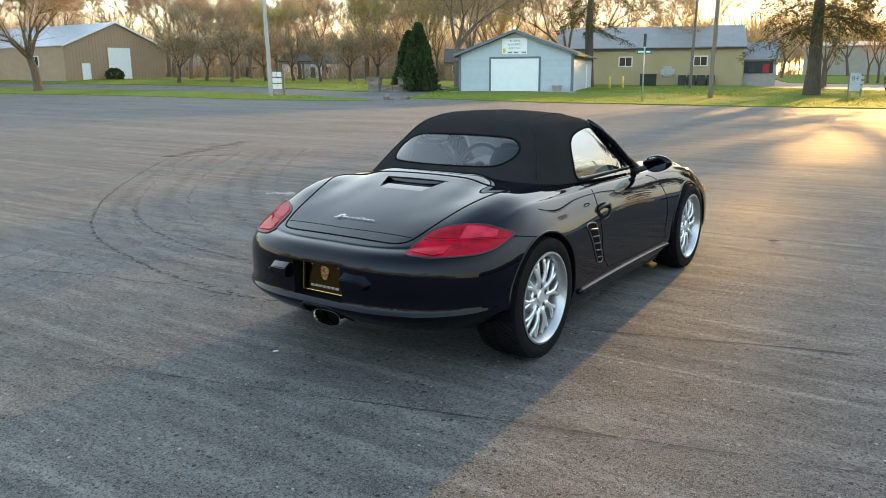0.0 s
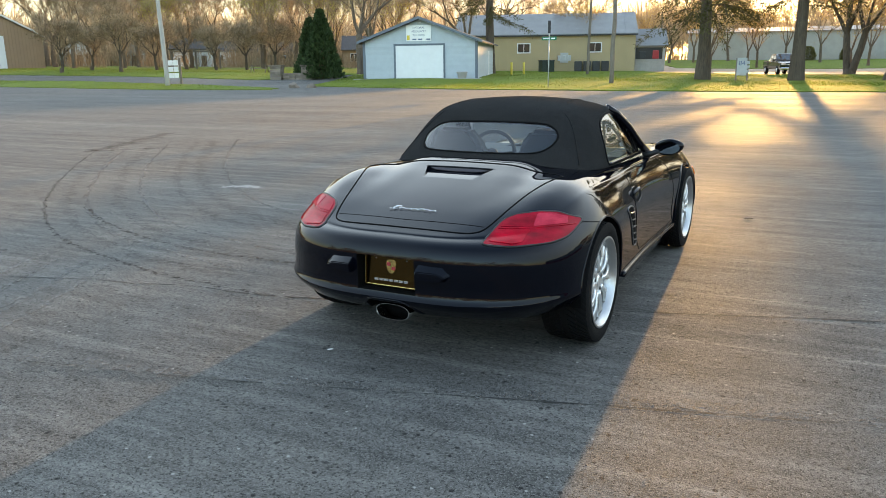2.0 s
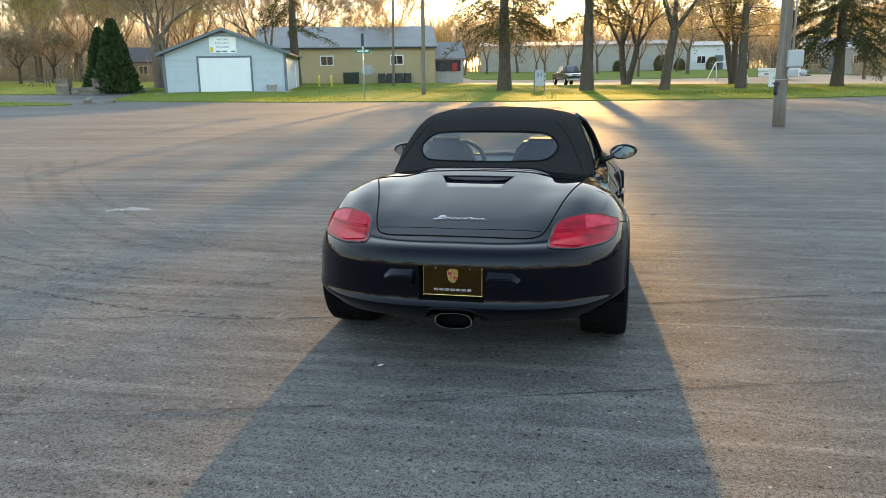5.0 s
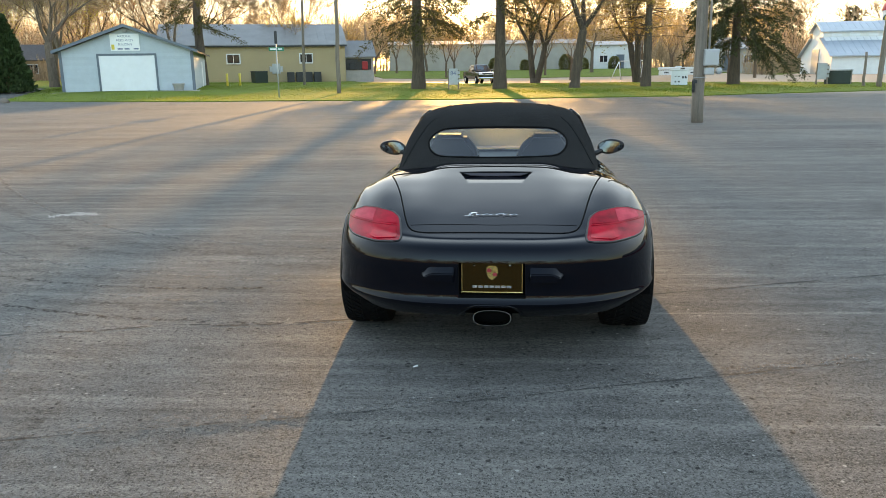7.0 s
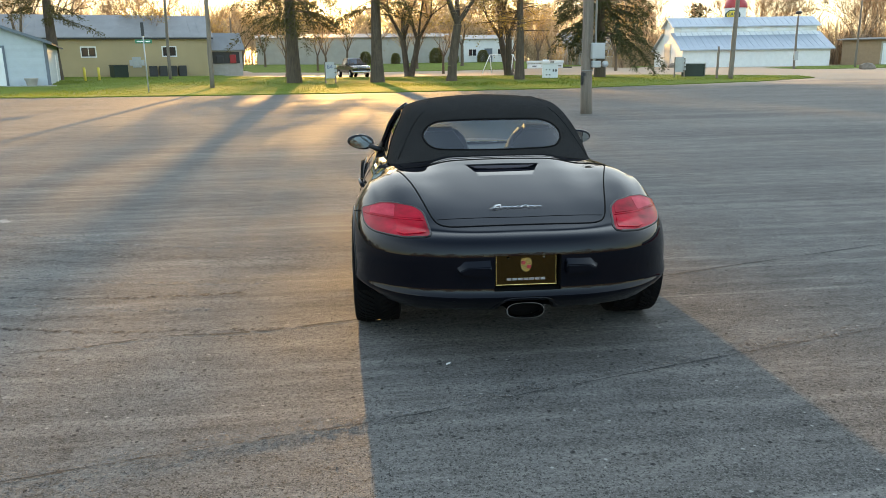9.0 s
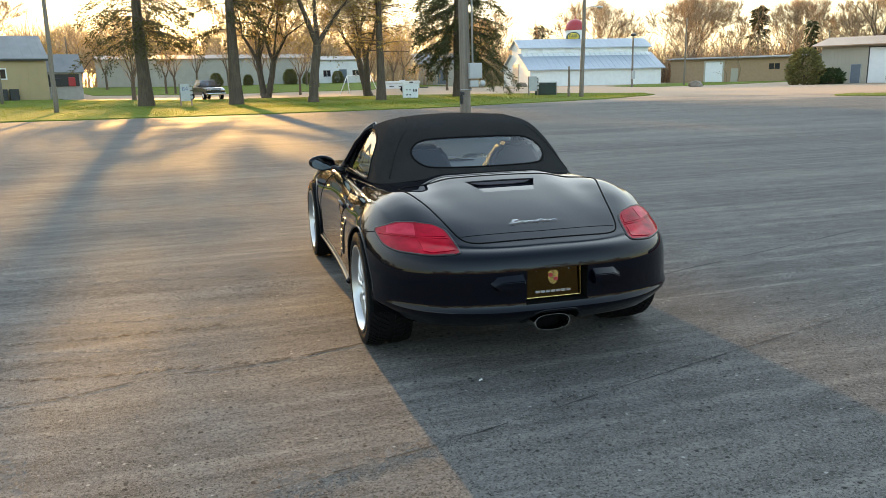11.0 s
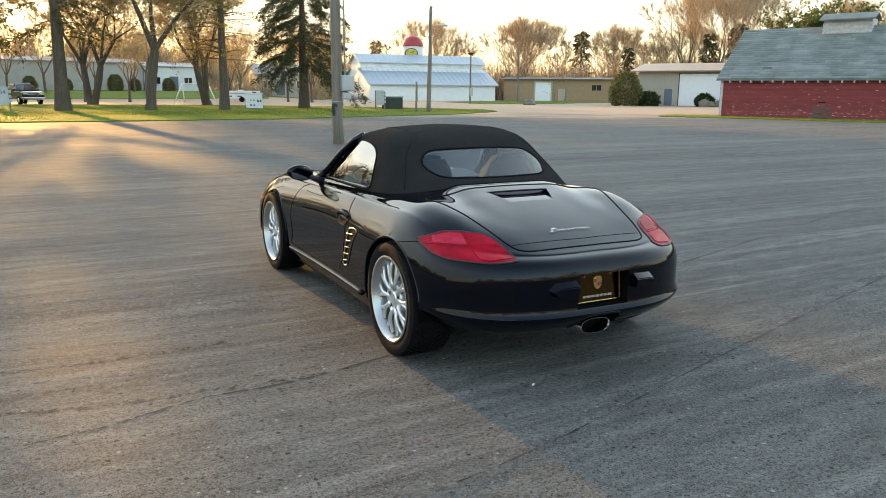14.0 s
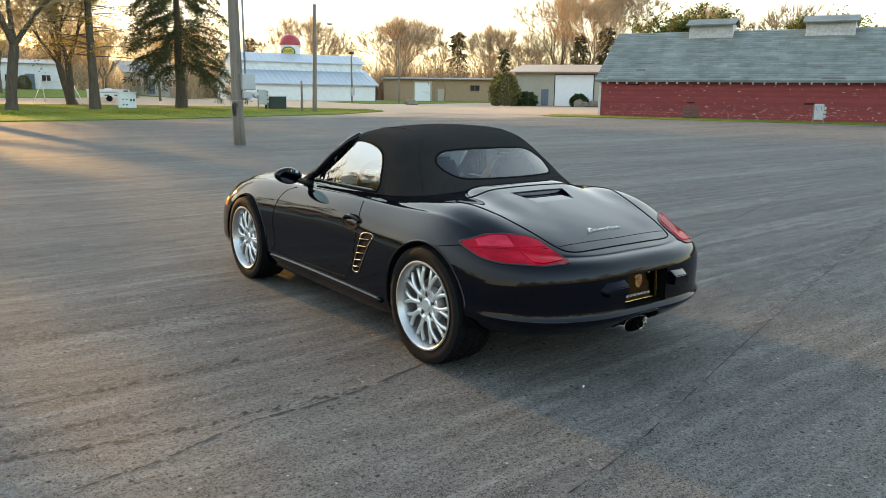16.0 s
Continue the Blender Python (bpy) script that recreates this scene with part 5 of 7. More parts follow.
# ---- curves ----
def curve(knots, x):
    """A smooth monotone curve through (x, value) knots."""
    k = np.array(knots, float)
    xs, ys = k[:, 0], k[:, 1]
    h, dl = np.diff(xs), np.diff(ys) / np.diff(xs)
    m = np.zeros(len(xs))
    for i in range(1, len(xs) - 1):
        if dl[i - 1] * dl[i] > 0:
            w1, w2 = 2 * h[i] + h[i - 1], h[i] + 2 * h[i - 1]
            m[i] = (w1 + w2) / (w1 / dl[i - 1] + w2 / dl[i])
    m[0], m[-1] = dl[0], dl[-1]
    x = min(max(x, xs[0]), xs[-1])
    i = min(int(np.searchsorted(xs, x, side="right")) - 1, len(h) - 1)
    i = max(i, 0)
    t = (x - xs[i]) / h[i]
    return float((2 * t**3 - 3 * t**2 + 1) * ys[i] + (t**3 - 2 * t**2 + t) * h[i] * m[i] + (-2 * t**3 + 3 * t**2) * ys[i + 1] + (t**3 - t**2) * h[i] * m[i + 1])


def ring_spline(pts, samples):
    """A closed smooth cubic through pts (n, 3), sampled at parameters in knot units."""
    p = np.array(pts, float)
    n = len(p)
    a = np.zeros((n, n))
    for i in range(n):
        a[i, i], a[i, (i - 1) % n], a[i, (i + 1) % n] = 4, 1, 1
    m = np.linalg.solve(a, 3 * (np.roll(p, -1, 0) - np.roll(p, 1, 0)))
    s = np.asarray(samples) % n
    i = np.floor(s).astype(int) % n
    t = (s - np.floor(s))[:, None]
    j = (i + 1) % n
    return (2 * t**3 - 3 * t**2 + 1) * p[i] + (t**3 - 2 * t**2 + t) * m[i] + (-2 * t**3 + 3 * t**2) * p[j] + (t**3 - t**2) * m[j]


def open_spline(pts, per):
    """A smooth cubic through pts (n, ...), with per steps between knots."""
    p = np.array(pts, float)
    n = len(p)
    a = np.zeros((n, n))
    b = np.zeros_like(p)
    for i in range(1, n - 1):
        a[i, i - 1], a[i, i], a[i, i + 1] = 1, 4, 1
        b[i] = 3 * (p[i + 1] - p[i - 1])
    a[0, 0], a[0, 1], b[0] = 2, 1, 3 * (p[1] - p[0])
    a[-1, -1], a[-1, -2], b[-1] = 2, 1, 3 * (p[-1] - p[-2])
    m = np.linalg.solve(a, b.reshape(n, -1)).reshape(p.shape)
    out = []
    for i in range(n - 1):
        for t in np.arange(per) / per:
            out.append((2 * t**3 - 3 * t**2 + 1) * p[i] + (t**3 - 2 * t**2 + t) * m[i] + (-2 * t**3 + 3 * t**2) * p[i + 1] + (t**3 - t**2) * m[i + 1])
    out.append(p[-1])
    return np.array(out)


# ---- poles, signs and yard things ----
def pole(x, y, h, r, label, lean=(0, 0), material=POLE_WOOD):
    ob = thing("utility_pole", pose(x, y, land(x, y)), label, "pole")
    n = 8
    b = bmesh.new()
    rng = random.Random(int(x * 10))
    tube(b, [(lean[0] * i / n + rng.gauss(0, .012), lean[1] * i / n + rng.gauss(0, .012), -0.4 + (h + 0.4) * i / n) for i in range(n + 1)], [r * (1 - .3 * i / n) for i in range(n + 1)], 14)
    part("shaft", b, material, ob)
    return ob


pm = pole(3.1, 20.5, 9.0, .165, "weathered timber utility pole with meter boxes standing in the lot", (-.1, 0))
part("meter_box", boxed(.02, .40, -.27, -.12, 1.50, 1.93, bevel=.02), GREY_STEEL, pm, "grey steel meter box")
part("box_lid", boxed(.03, .39, -.285, -.27, 1.52, 1.90, bevel=.006), GREY_STEEL, pm)
b = bmesh.new()
box(b, .05, .30, -.26, -.12, 1.27, 1.45, bevel=.02)
part("socket_box", b, GREY_STEEL, pm)
b = bmesh.new()
lathe(b, [(0, .13), (.07, .13), (.085, .1), (.085, 0), (0, 0)], 20)
part("meter", b, GREY_STEEL, pm, "round electric meter", at=pose(.42, -.16, 1.36, 90, 0, 0))
part("conduit", tubed([(.15, -.17, 1.93), (.13, -.18, 5.0), (.10, -.18, 8.6)], .028, 8), GREY_STEEL, pm)
b = bmesh.new()
for k in range(3):
    tube(b, [(-.17 - .02 * k, -.12 + .05 * math.cos(t), .98 + .17 * math.sin(t)) for t in np.linspace(0, 2 * math.pi, 18, endpoint=False)], .012, 6, closed=True)
box(b, -.2, -.12, -.2, -.06, 1.05, 1.14)
part("cable_loop", b, DARK_STEEL, pm, "dark cable loop on a hook")
part("strap", tubed([(.172 * math.cos(t), .172 * math.sin(t), 1.2) for t in np.linspace(0, 2 * math.pi, 20, endpoint=False)], .008, 6, closed=True), GREY_STEEL, pm)
pl = pole(-42.4, 41.5, 9.5, .17, "pale grey utility pole on the near lawn", (-.35, 0), mat("pale_pole", (0.42, 0.39, 0.35), .85, var=.25, scale=3, stretch=(4, 4, .3)))
pole(-12.0, 47.7, 10.0, .14, "slim weathered utility pole on the lawn", (.12, 0), POLE_WOOD)
pole(-19.8, 71.3, 10.5, .14, "weathered utility pole beside the steel building", (.25, 0))
pf = pole(22.1, 49.8, 7.5, .17, "leaning timber pole with a lamp arm at the lawn's tip", (.15, 0))
pole(21.5, 50.6, 2.2, .1, "short timber post beside a pole")
part("lamp_arm", tubed([(.12, 0, 6.0), (.5, -.2, 6.25), (1.0, -.4, 6.25)], .03, 6), GREY_STEEL, pf)
b = bmesh.new()
bmesh.ops.create_uvsphere(b, u_segments=12, v_segments=8, radius=.16, matrix=Matrix.Translation((1.1, -.45, 6.2)) @ Matrix.Diagonal((1.5, 1, .6, 1)))
part("lamp_head", b, GREY_STEEL, pf)
pg = pole(47.5, 85.0, 6.2, .14, "dark utility pole in front of the white barn")
part("meter_box", boxed(-.2, .25, -.3, -.12, 1.0, 2.0, bevel=.02), GREY_STEEL, pg)
b = bmesh.new()
bmesh.ops.create_uvsphere(b, u_segments=12, v_segments=8, radius=.3, matrix=Matrix.Translation((0, 0, 6.3)) @ Matrix.Diagonal((1.3, 1.3, .7, 1)))
part("lamp_head", b, DARK_STEEL, pg)
pole(58.8, 90.4, 8.7, .14, "grey utility pole by the block building")
pole(-20.0, 110.5, 7.0, .12, "slim grey pole behind the lawn")
pole(88.0, 96.0, 7.5, .14, "grey pole behind the beige shed")
cm = thing("chimney", pose(70, 62, 3.6), "galvanised flue above the shed roof", "chimney")
b = bmesh.new()
lathe(b, [(.22, 0), (.22, 2.6), (.34, 2.62), (.34, 2.85), (0, 3.0)], 16)
part("flue", b, GREY_STEEL, cm)
wires = thing("overhead_wire", Matrix.Identity(4), "thin dark overhead wires between the poles", "wire")
for a, c, sag in (((22.0, 49.9, 7.3), (58.0, 90, 8.5), .9), ((22.0, 49.9, 7.1), (3.0, 20.5, 8.6), .5), ((22.0, 49.9, 7.3), (-12, 100, 9.0), 1.0)):
    part("wire", tubed([Vector(a).lerp(Vector(c), t) - Vector((0, 0, sag * 4 * t * (1 - t))) for t in np.linspace(0, 1, 14)], .012, 4), DARK_STEEL, wires)

ss = thing("street_sign", pose(-14.5, 42.8, land(-14.5, 42.8), 0, 0, 18), "green street name blade on a galvanised post at the lot edge", "sign")
part("post", tubed([(0, 0, -.3), (0, 0, 3.3)], .035, 8), GREY_STEEL, ss)
bl = part("blade", boxed(-.42, .42, -.02, .02, 2.62, 2.82, bevel=.008), SIGN_GREEN, ss, "green sign blade with white bars")
for x0, x1 in ((-.34, .04), (.10, .32)):
    part("bar", boxed(x0, x1, -.026, -.0205, 2.685, 2.755), SIGN_WHITE, bl)
part("cap", boxed(-.08, .08, -.05, .05, 3.0, 3.7, bevel=.02), DARK_STEEL, ss)


def pedestal(x, y, turn, text, label, h=1.55, size=1.0):
    ob = thing("power_pedestal", pose(x, y, land(x, y), 0, 0, turn) @ Matrix.Scale(size, 4), label, "pedestal")
    part("post", boxed(-.42, -.32, -.05, .05, -.3, h), POLE_WOOD, ob)
    part("post", boxed(.30, .40, -.05, .05, -.3, h - .1), POLE_WOOD, ob)
    p = part("panel", boxed(-.33, .30, -.10, -.045, .4, h, bevel=.01), BOARD_GREY, ob, "pale board with its site mark")
    if text:
        lettering("site_mark", text, .42, INK, p, pose(-.02, -.102, h - .35, 90, 0, 0))
    for k in range(3):
        part("outlet_box", boxed(.31, .47, -.16, -.04, .55 + .3 * k, .75 + .3 * k, bevel=.012), GREY_STEEL, ob)
    return ob


pedestal(-5.1, 56.2, -4, "84", "grey power pedestal on two timber posts on the lawn")
pedestal(21.6, 57.1, -35, "", "power pedestal with grey outlet boxes on the lawn")
pedestal(37.3, 20.6, -60, "C1", "grey power pedestal against the red barn", size=.74)
pb_ = thing("meter_board", pose(-42.8, 42.6, land(-42.8, 42.6), 0, 0, 32), "timber board with pale meter boxes beside the pole", "meter")
for x in (-.45, .45):
    part("post", boxed(x - .07, x + .07, -.07, .07, -.3, 1.9), POLE_WOOD, pb_)
for k in range(6):
    part("meter_box", boxed(-.34 + .36 * (k % 2), -.02 + .36 * (k % 2), -.2, -.06, .5 + .45 * (k // 2), .86 + .45 * (k // 2), bevel=.02), SIGN_WHITE, pb_)
part("rail", boxed(-.5, .5, -.06, .06, 1.5, 1.62), POLE_WOOD, pb_)
wbx = thing("utility_cabinet", pose(12.4, 61.2, 0, 0, 0, -12), "white plastic utility cabinet with dark vents on the lawn", "cabinet")
part("body", boxed(-.62, .62, -.4, .4, 0, 1.15, bevel=.05), WHITE_DOOR, wbx)
part("lid", boxed(-.68, .68, -.46, .46, 1.15, 1.25, bevel=.03), WHITE_SIDING, wbx)
for x in (-.35, -.1, .2, .4):
    part("vent", boxed(x, x + .13, -.415, -.4, .25 + .3 * (x > 0), .36 + .3 * (x > 0)), DARK_STEEL, wbx)
    part("vent", boxed(x, x + .11, -.415, -.4, .66, .74), DARK_STEEL, wbx)
dm = thing("transformer_box", pose(23.0, 57.7, 0, 0, 0, -28), "dark green transformer box with pale lid on the lawn", "box")
part("body", boxed(-.85, .85, -.7, .7, 0, 1.0, bevel=.03), DARK_GREEN, dm)
part("lid", boxed(-.9, .9, -.75, .75, 1.0, 1.1, bevel=.02), GREY_STEEL, dm)
part("front_lip", boxed(-.8, .8, -.74, -.7, .1, .9, bevel=.01), DARK_GREEN, dm)
tt = thing("carved_post", pose(13.8, 66.0, 0), "short dark banded timber post on the lawn", "post")
part("post", boxed(-.14, .14, -.14, .14, -.2, 1.35, bevel=.02), POLE_WOOD, tt)
for z in (.35, .75, 1.15):
    part("band", boxed(-.15, .15, -.15, .15, z, z + .14), DARK_STEEL, tt)
cp = thing("camper_trailer", pose(19.4, 91.0, land(19.4, 91), 0, 0, -14), "folded white pop-up camper trailer parked on gravel", "trailer")
part("box", boxed(-2.1, 2.1, -.95, .95, .42, .95, bevel=.05), WHITE_DOOR, cp)
part("roof", boxed(-2.2, 2.2, -1.02, 1.02, .98, 1.3, bevel=.1), WHITE_SIDING, cp)
part("vent", boxed(-.3, .4, -.3, .3, 1.3, 1.42, bevel=.03), WHITE_DOOR, cp)
for y in (-.9, .9):
    b = bmesh.new()
    lathe(b, [(0, -.1), (.3, -.1), (.32, 0), (.3, .1), (0, .1)], 20)
    part("wheel", b, RUBBER, cp, at=pose(.1, y, .32, 90, 0, 0))
for x in (-1.5, -.4, .6, 1.4):
    part("mark", boxed(x, x + .5, -.962, -.951, .62, .74), DARK_STEEL, cp)
part("drawbar", tubed([(2.1, 0, .5), (3.2, 0, .48)], .06, 6), DARK_STEEL, cp)
gf = thing("goal_frame", pose(13.0, 85.5, land(13, 85.5), 0, 0, -58), "pale A-frame swing set on the lawn", "frame")
for x in (-1.9, 1.9):
    for d in (-.75, .75):
        part("leg", tubed([(x + .5 * np.sign(x), d, 0), (x, 0, 2.1)], .05, 6), SIGN_WHITE, gf)
part("top_bar", tubed([(-1.9, 0, 2.1), (1.9, 0, 2.1)], .05, 6), SIGN_WHITE, gf)

# gateway of stacked stone
for x, y in ((-38.9, 49.6), (-36.5, 50.4)):
    sp_ = thing("stone_pillar", pose(x, y, land(x, y), 0, 0, 18), "square stacked-stone pillar with a flat cap", "pillar", "gateway pillars")
    rng = random.Random(int(-x * 10))
    for k in range(5):
        for q in range(2):
            part("stone", boxed(-.45 + .45 * q + rng.uniform(-.03, .02), .43 * q + rng.uniform(-.02, .04), -.45, .45, .2 * k - (.2 if k == 0 else 0), .2 * k + .185, bevel=.02), STONE, sp_)
    part("cap", boxed(-.52, .52, -.52, .52, 1.0, 1.12, bevel=.02), STONE, sp_)
sw_ = thing("stone_wall", pose(-37.7, 50.0, land(-37.7, 50), 0, 0, 18), "low stacked-stone wall between the pillars", "wall")
for k in range(3):
    for q in range(3):
        part("stone", boxed(-.78 + .52 * q, -.28 + .52 * q, -.2, .2, .2 * k - .1, .2 * k + .085, bevel=.02), STONE, sw_)
# small houses beyond the park
for x, y, a, w, h, wm, lab in ((-124, 98, 48, 6.0, 2.7, WHITE_SIDING, "small white gabled house beyond the park trees"), (-119, 107, 44, 4.5, 2.5, CONCRETE, "low pale porch house beyond the park trees"), (-112, 113, 42, 12.0, 2.9, WHITE_SIDING, "long white house beyond the park shelter"), (-101, 123, 38, 8.0, 2.8, TAN_BRICK, "tan brick house beyond the park trees"), (-131, 88, 52, 7.0, 2.6, BEIGE_METAL, "pale beige house at the far side of the park")):
    hs = shed("house", rot(x, y, a), w, 7, h, h + 1.9, "y" if w < 7 else "x", wm, SHINGLE_DARK, lab, "house")
    opening(hs, "window", w * .16, w * .16 + .9, 1.0, 2.1, WINDOW, WHITE_DOOR, fw=.1)
    opening(hs, "window", w * .72, w * .72 + .9, 1.0, 2.1, WINDOW, WHITE_DOOR, fw=.1)
    opening(hs, "door", w * .46, w * .46 + .95, 0.05, 2.05, FRUIT, WHITE_DOOR, fw=.08)
pt = thing("picnic_table", pose(-49.3, 60.5, land(-49.3, 60.5), 0, 0, 25), "dark timber picnic table on the park lawn", "table")
part("tabletop", boxed(-.95, .95, -.38, .38, .72, .77), POLE_WOOD, pt)
for s in (-1, 1):
    part("bench", boxed(-.95, .95, s * .75 - .14, s * .75 + .14, .42, .46), POLE_WOOD, pt)
    part("leg", tubed([(s * .7, -.7, 0), (s * .7, -.2, .72)], .05, 5), POLE_WOOD, pt)
    part("leg", tubed([(s * .7, .7, 0), (s * .7, .2, .72)], .05, 5), POLE_WOOD, pt)
sh = thing("park_shelter", pose(-74, 78.6, land(-74, 78.6), 0, 0, 42), "open park shelter with a dark hipped roof on posts", "shelter")
b = bmesh.new()
vs = [b.verts.new(p) for p in ((-3.4, -2.6, 2.5), (3.4, -2.6, 2.5), (3.4, 2.6, 2.5), (-3.4, 2.6, 2.5), (-1.2, 0, 3.9), (1.2, 0, 3.9))]
for f in ((0, 1, 5, 4), (1, 2, 5), (2, 3, 4, 5), (3, 0, 4), (3, 2, 1, 0)):
    b.faces.new([vs[i] for i in f])
part("roof", b, SHINGLE_DARK, sh)
for x in (-3.0, 0, 3.0):
    for y in (-2.2, 2.2):
        part("post", boxed(x - .09, x + .09, y - .09, y + .09, -.3, 2.5), POLE_WOOD, sh)
for x, y, a, w, c in ((-70, 108, 30, 10, "brick-red house far beyond the park"),):
    hs = shed("house", rot(x, y, a), w, 7, 2.9, 5.0, "x", HALL_SIDING if "brick" not in c else TAN_BRICK, SHINGLE_DARK, c, "house")
    opening(hs, "window", 1.2, 2.4, 1.0, 2.2, WINDOW, WHITE_SIDING, fw=.07)
    opening(hs, "window", w - 2.6, w - 1.4, 1.0, 2.2, WINDOW, WHITE_SIDING, fw=.07)
    opening(hs, "door", w / 2 - .5, w / 2 + .5, 0.05, 2.1, BLUE_TRIM, WHITE_SIDING, fw=.07)
for x, y, a, w, h, c in ((-18.5, 125.5, 5, 33, 4.0, "long pale grey hall behind the trees"), (14.6, 127.6, 3, 8.6, 3.7, "white hall wing with windows behind the trees"), (27.5, 112, -6, 7, 3.0, "small white outbuilding beyond the gravel")):
    hs = shed("fair_hall", rot(x, y, a), w, 10, h, h + (.7 if "hall" in c else 1.6), "x", WHITE_SIDING if "wing" in c else HALL_SIDING, ROOF_GALV, c, "building", rib=1.2)
    for k in range(2 if w < 10 else 0):
        opening(hs, "window", 1.0 + 4.9 * k, 2.2 + 4.9 * k, 1.1, 2.1, WINDOW, WHITE_SIDING, fw=.08)
    if w < 10:
        opening(hs, "door", w / 2 - .6, w / 2 + .6, 0.05, 2.2, BLUE_TRIM, GREY_STEEL, fw=.08)
for x, y, nm in ((-25.1, 65.3, 1), (-24.4, 66.6, 1)):
    bo = thing("bollard", pose(x, y, land(x, y)), "yellow steel bollard by the garage corner", "bollard", "bollards")
    part("post", tubed([(0, 0, -.2), (0, 0, 1.1)], .1, 10), SIGN_YELLOW, bo)
bx = thing("transformer_box", pose(-26.9, 81.0, land(-26.9, 81), 0, 0, 38), "dark transformer box before the steel building", "box")
part("body", boxed(-.7, .7, -.6, .6, 0, 1.2, bevel=.04), DARK_GREEN, bx)
part("lid", boxed(-.74, .74, -.64, .64, 1.2, 1.28, bevel=.02), DARK_STEEL, bx)
rk = random.Random(4)
for x, y, s in ((50.9, 76.6, .8), (66.9, 63.5, 1.0), (68.2, 62.5, .9), (-30.5, 40.2, .35), (-29.3, 40.4, .3), (45.2, 114, .8)):
    b = bmesh.new()
    bmesh.ops.create_icosphere(b, subdivisions=2, radius=s)
    for v in b.verts:
        v.co = v.co * (1 + rk.uniform(-.2, .2))
        v.co.z = max(v.co.z, -.2) * .8
    rb_ = thing("boulder", pose(x, y, land(x, y) + .1 * s, 0, 0, rk.uniform(0, 360)), "grey-brown field boulder on the ground", "rock")
    part("stone", b, STONE, rb_, smooth=35)

# pickup truck on the gravel road
tk = thing("pickup_truck", pose(-3.5, 81.0, 0, 0, 0, -72), "black pickup truck with a chrome grille parked on the gravel road", "truck")
b = bmesh.new()
prism(b, [(-2.85, -.94, .50), (2.74, -.94, .46), (2.84, -.94, .75), (2.80, -.94, 1.08), (2.55, -.94, 1.16), (1.30, -.94, 1.24), (-2.85, -.94, 1.24)], (0, 1.88, 0))
bmesh.ops.bevel(b, geom=b.edges[:], offset=.08, segments=3, affect="EDGES")
part("body", b, TRUCK_PAINT, tk, smooth=40)
b = bmesh.new()
vs = [b.verts.new(p) for p in ((-1.2, -.88, 1.2), (1.42, -.88, 1.2), (1.42, .88, 1.2), (-1.2, .88, 1.2), (-.95, -.68, 1.93), (.55, -.68, 1.93), (.55, .68, 1.93), (-.95, .68, 1.93))]
for f in ((0, 1, 5, 4), (1, 2, 6, 5), (2, 3, 7, 6), (3, 0, 4, 7), (4, 5, 6, 7)):
    b.faces.new([vs[i] for i in f])
bmesh.ops.bevel(b, geom=b.edges[:], offset=.05, segments=2, affect="EDGES")
part("cab", b, TRUCK_PAINT, tk, smooth=40)
b = bmesh.new()
prism(b, [(1.38, -.76, 1.26), (1.38, .76, 1.26), (.66, .62, 1.86), (.66, -.62, 1.86)], (.03, 0, .035))
part("windscreen", b, TRUCK_GLASS, tk)
for s in (1, -1):
    b = bmesh.new()
    prism(b, [(-.95, s * .865, 1.3), (1.05, s * .865, 1.3), (.48, s * .72, 1.84), (-.8, s * .72, 1.84)], (0, s * .02, .005))
    part("side_window", b, TRUCK_GLASS, tk)
    part("headlight", boxed(2.74, 2.87, s * .68 - .2, s * .68 + .2, .86, 1.06, bevel=.02), CHROME, tk)
    part("mirror", boxed(1.0, 1.15, s * 1.02 - .12, s * 1.02 + .12, 1.22, 1.42, bevel=.03), TRUCK_PAINT, tk)
    part("side_trim", boxed(-2.6, 2.5, s * .925 - .01, s * .925 + .01, .62, .70), GREY_STEEL, tk)
    for x in (-1.85, 1.9):
        b = bmesh.new()
        lathe(b, [(0, -.13), (.22, -.13), (.38, -.12), (.4, 0), (.38, .12), (.22, .13), (0, .11)], 24)
        w_ = part("wheel", b, RUBBER, tk, at=pose(x, s * .85, .4, 90, 0, 0))
        b = bmesh.new()
        lathe(b, [(0, .14), (.2, .135), (.21, -.135), (0, -.14)], 20)
        part("rim", b, ALLOY, w_)
part("grille", boxed(2.76, 2.86, -.46, .46, .74, 1.07, bevel=.02), DARK_STEEL, tk)
part("grille_bar", boxed(2.83, 2.9, -.9, .9, .9, .97, bevel=.02), CHROME, tk)
part("bumper", boxed(2.7, 3.0, -.95, .95, .46, .66, bevel=.05), CHROME, tk)
part("bed_floor", boxed(-2.75, -1.25, -.8, .8, 1.243, 1.255), DARK_STEEL, tk)

# lot surface: paving joints, cracks, tyre marks, loose stones
CHALK = mat("chalk_scrape", (.30, .29, .275), .9, var=.4, scale=30)
TAR = mat("dark_joint", (.026, .026, .026), .9, var=.5, scale=8)


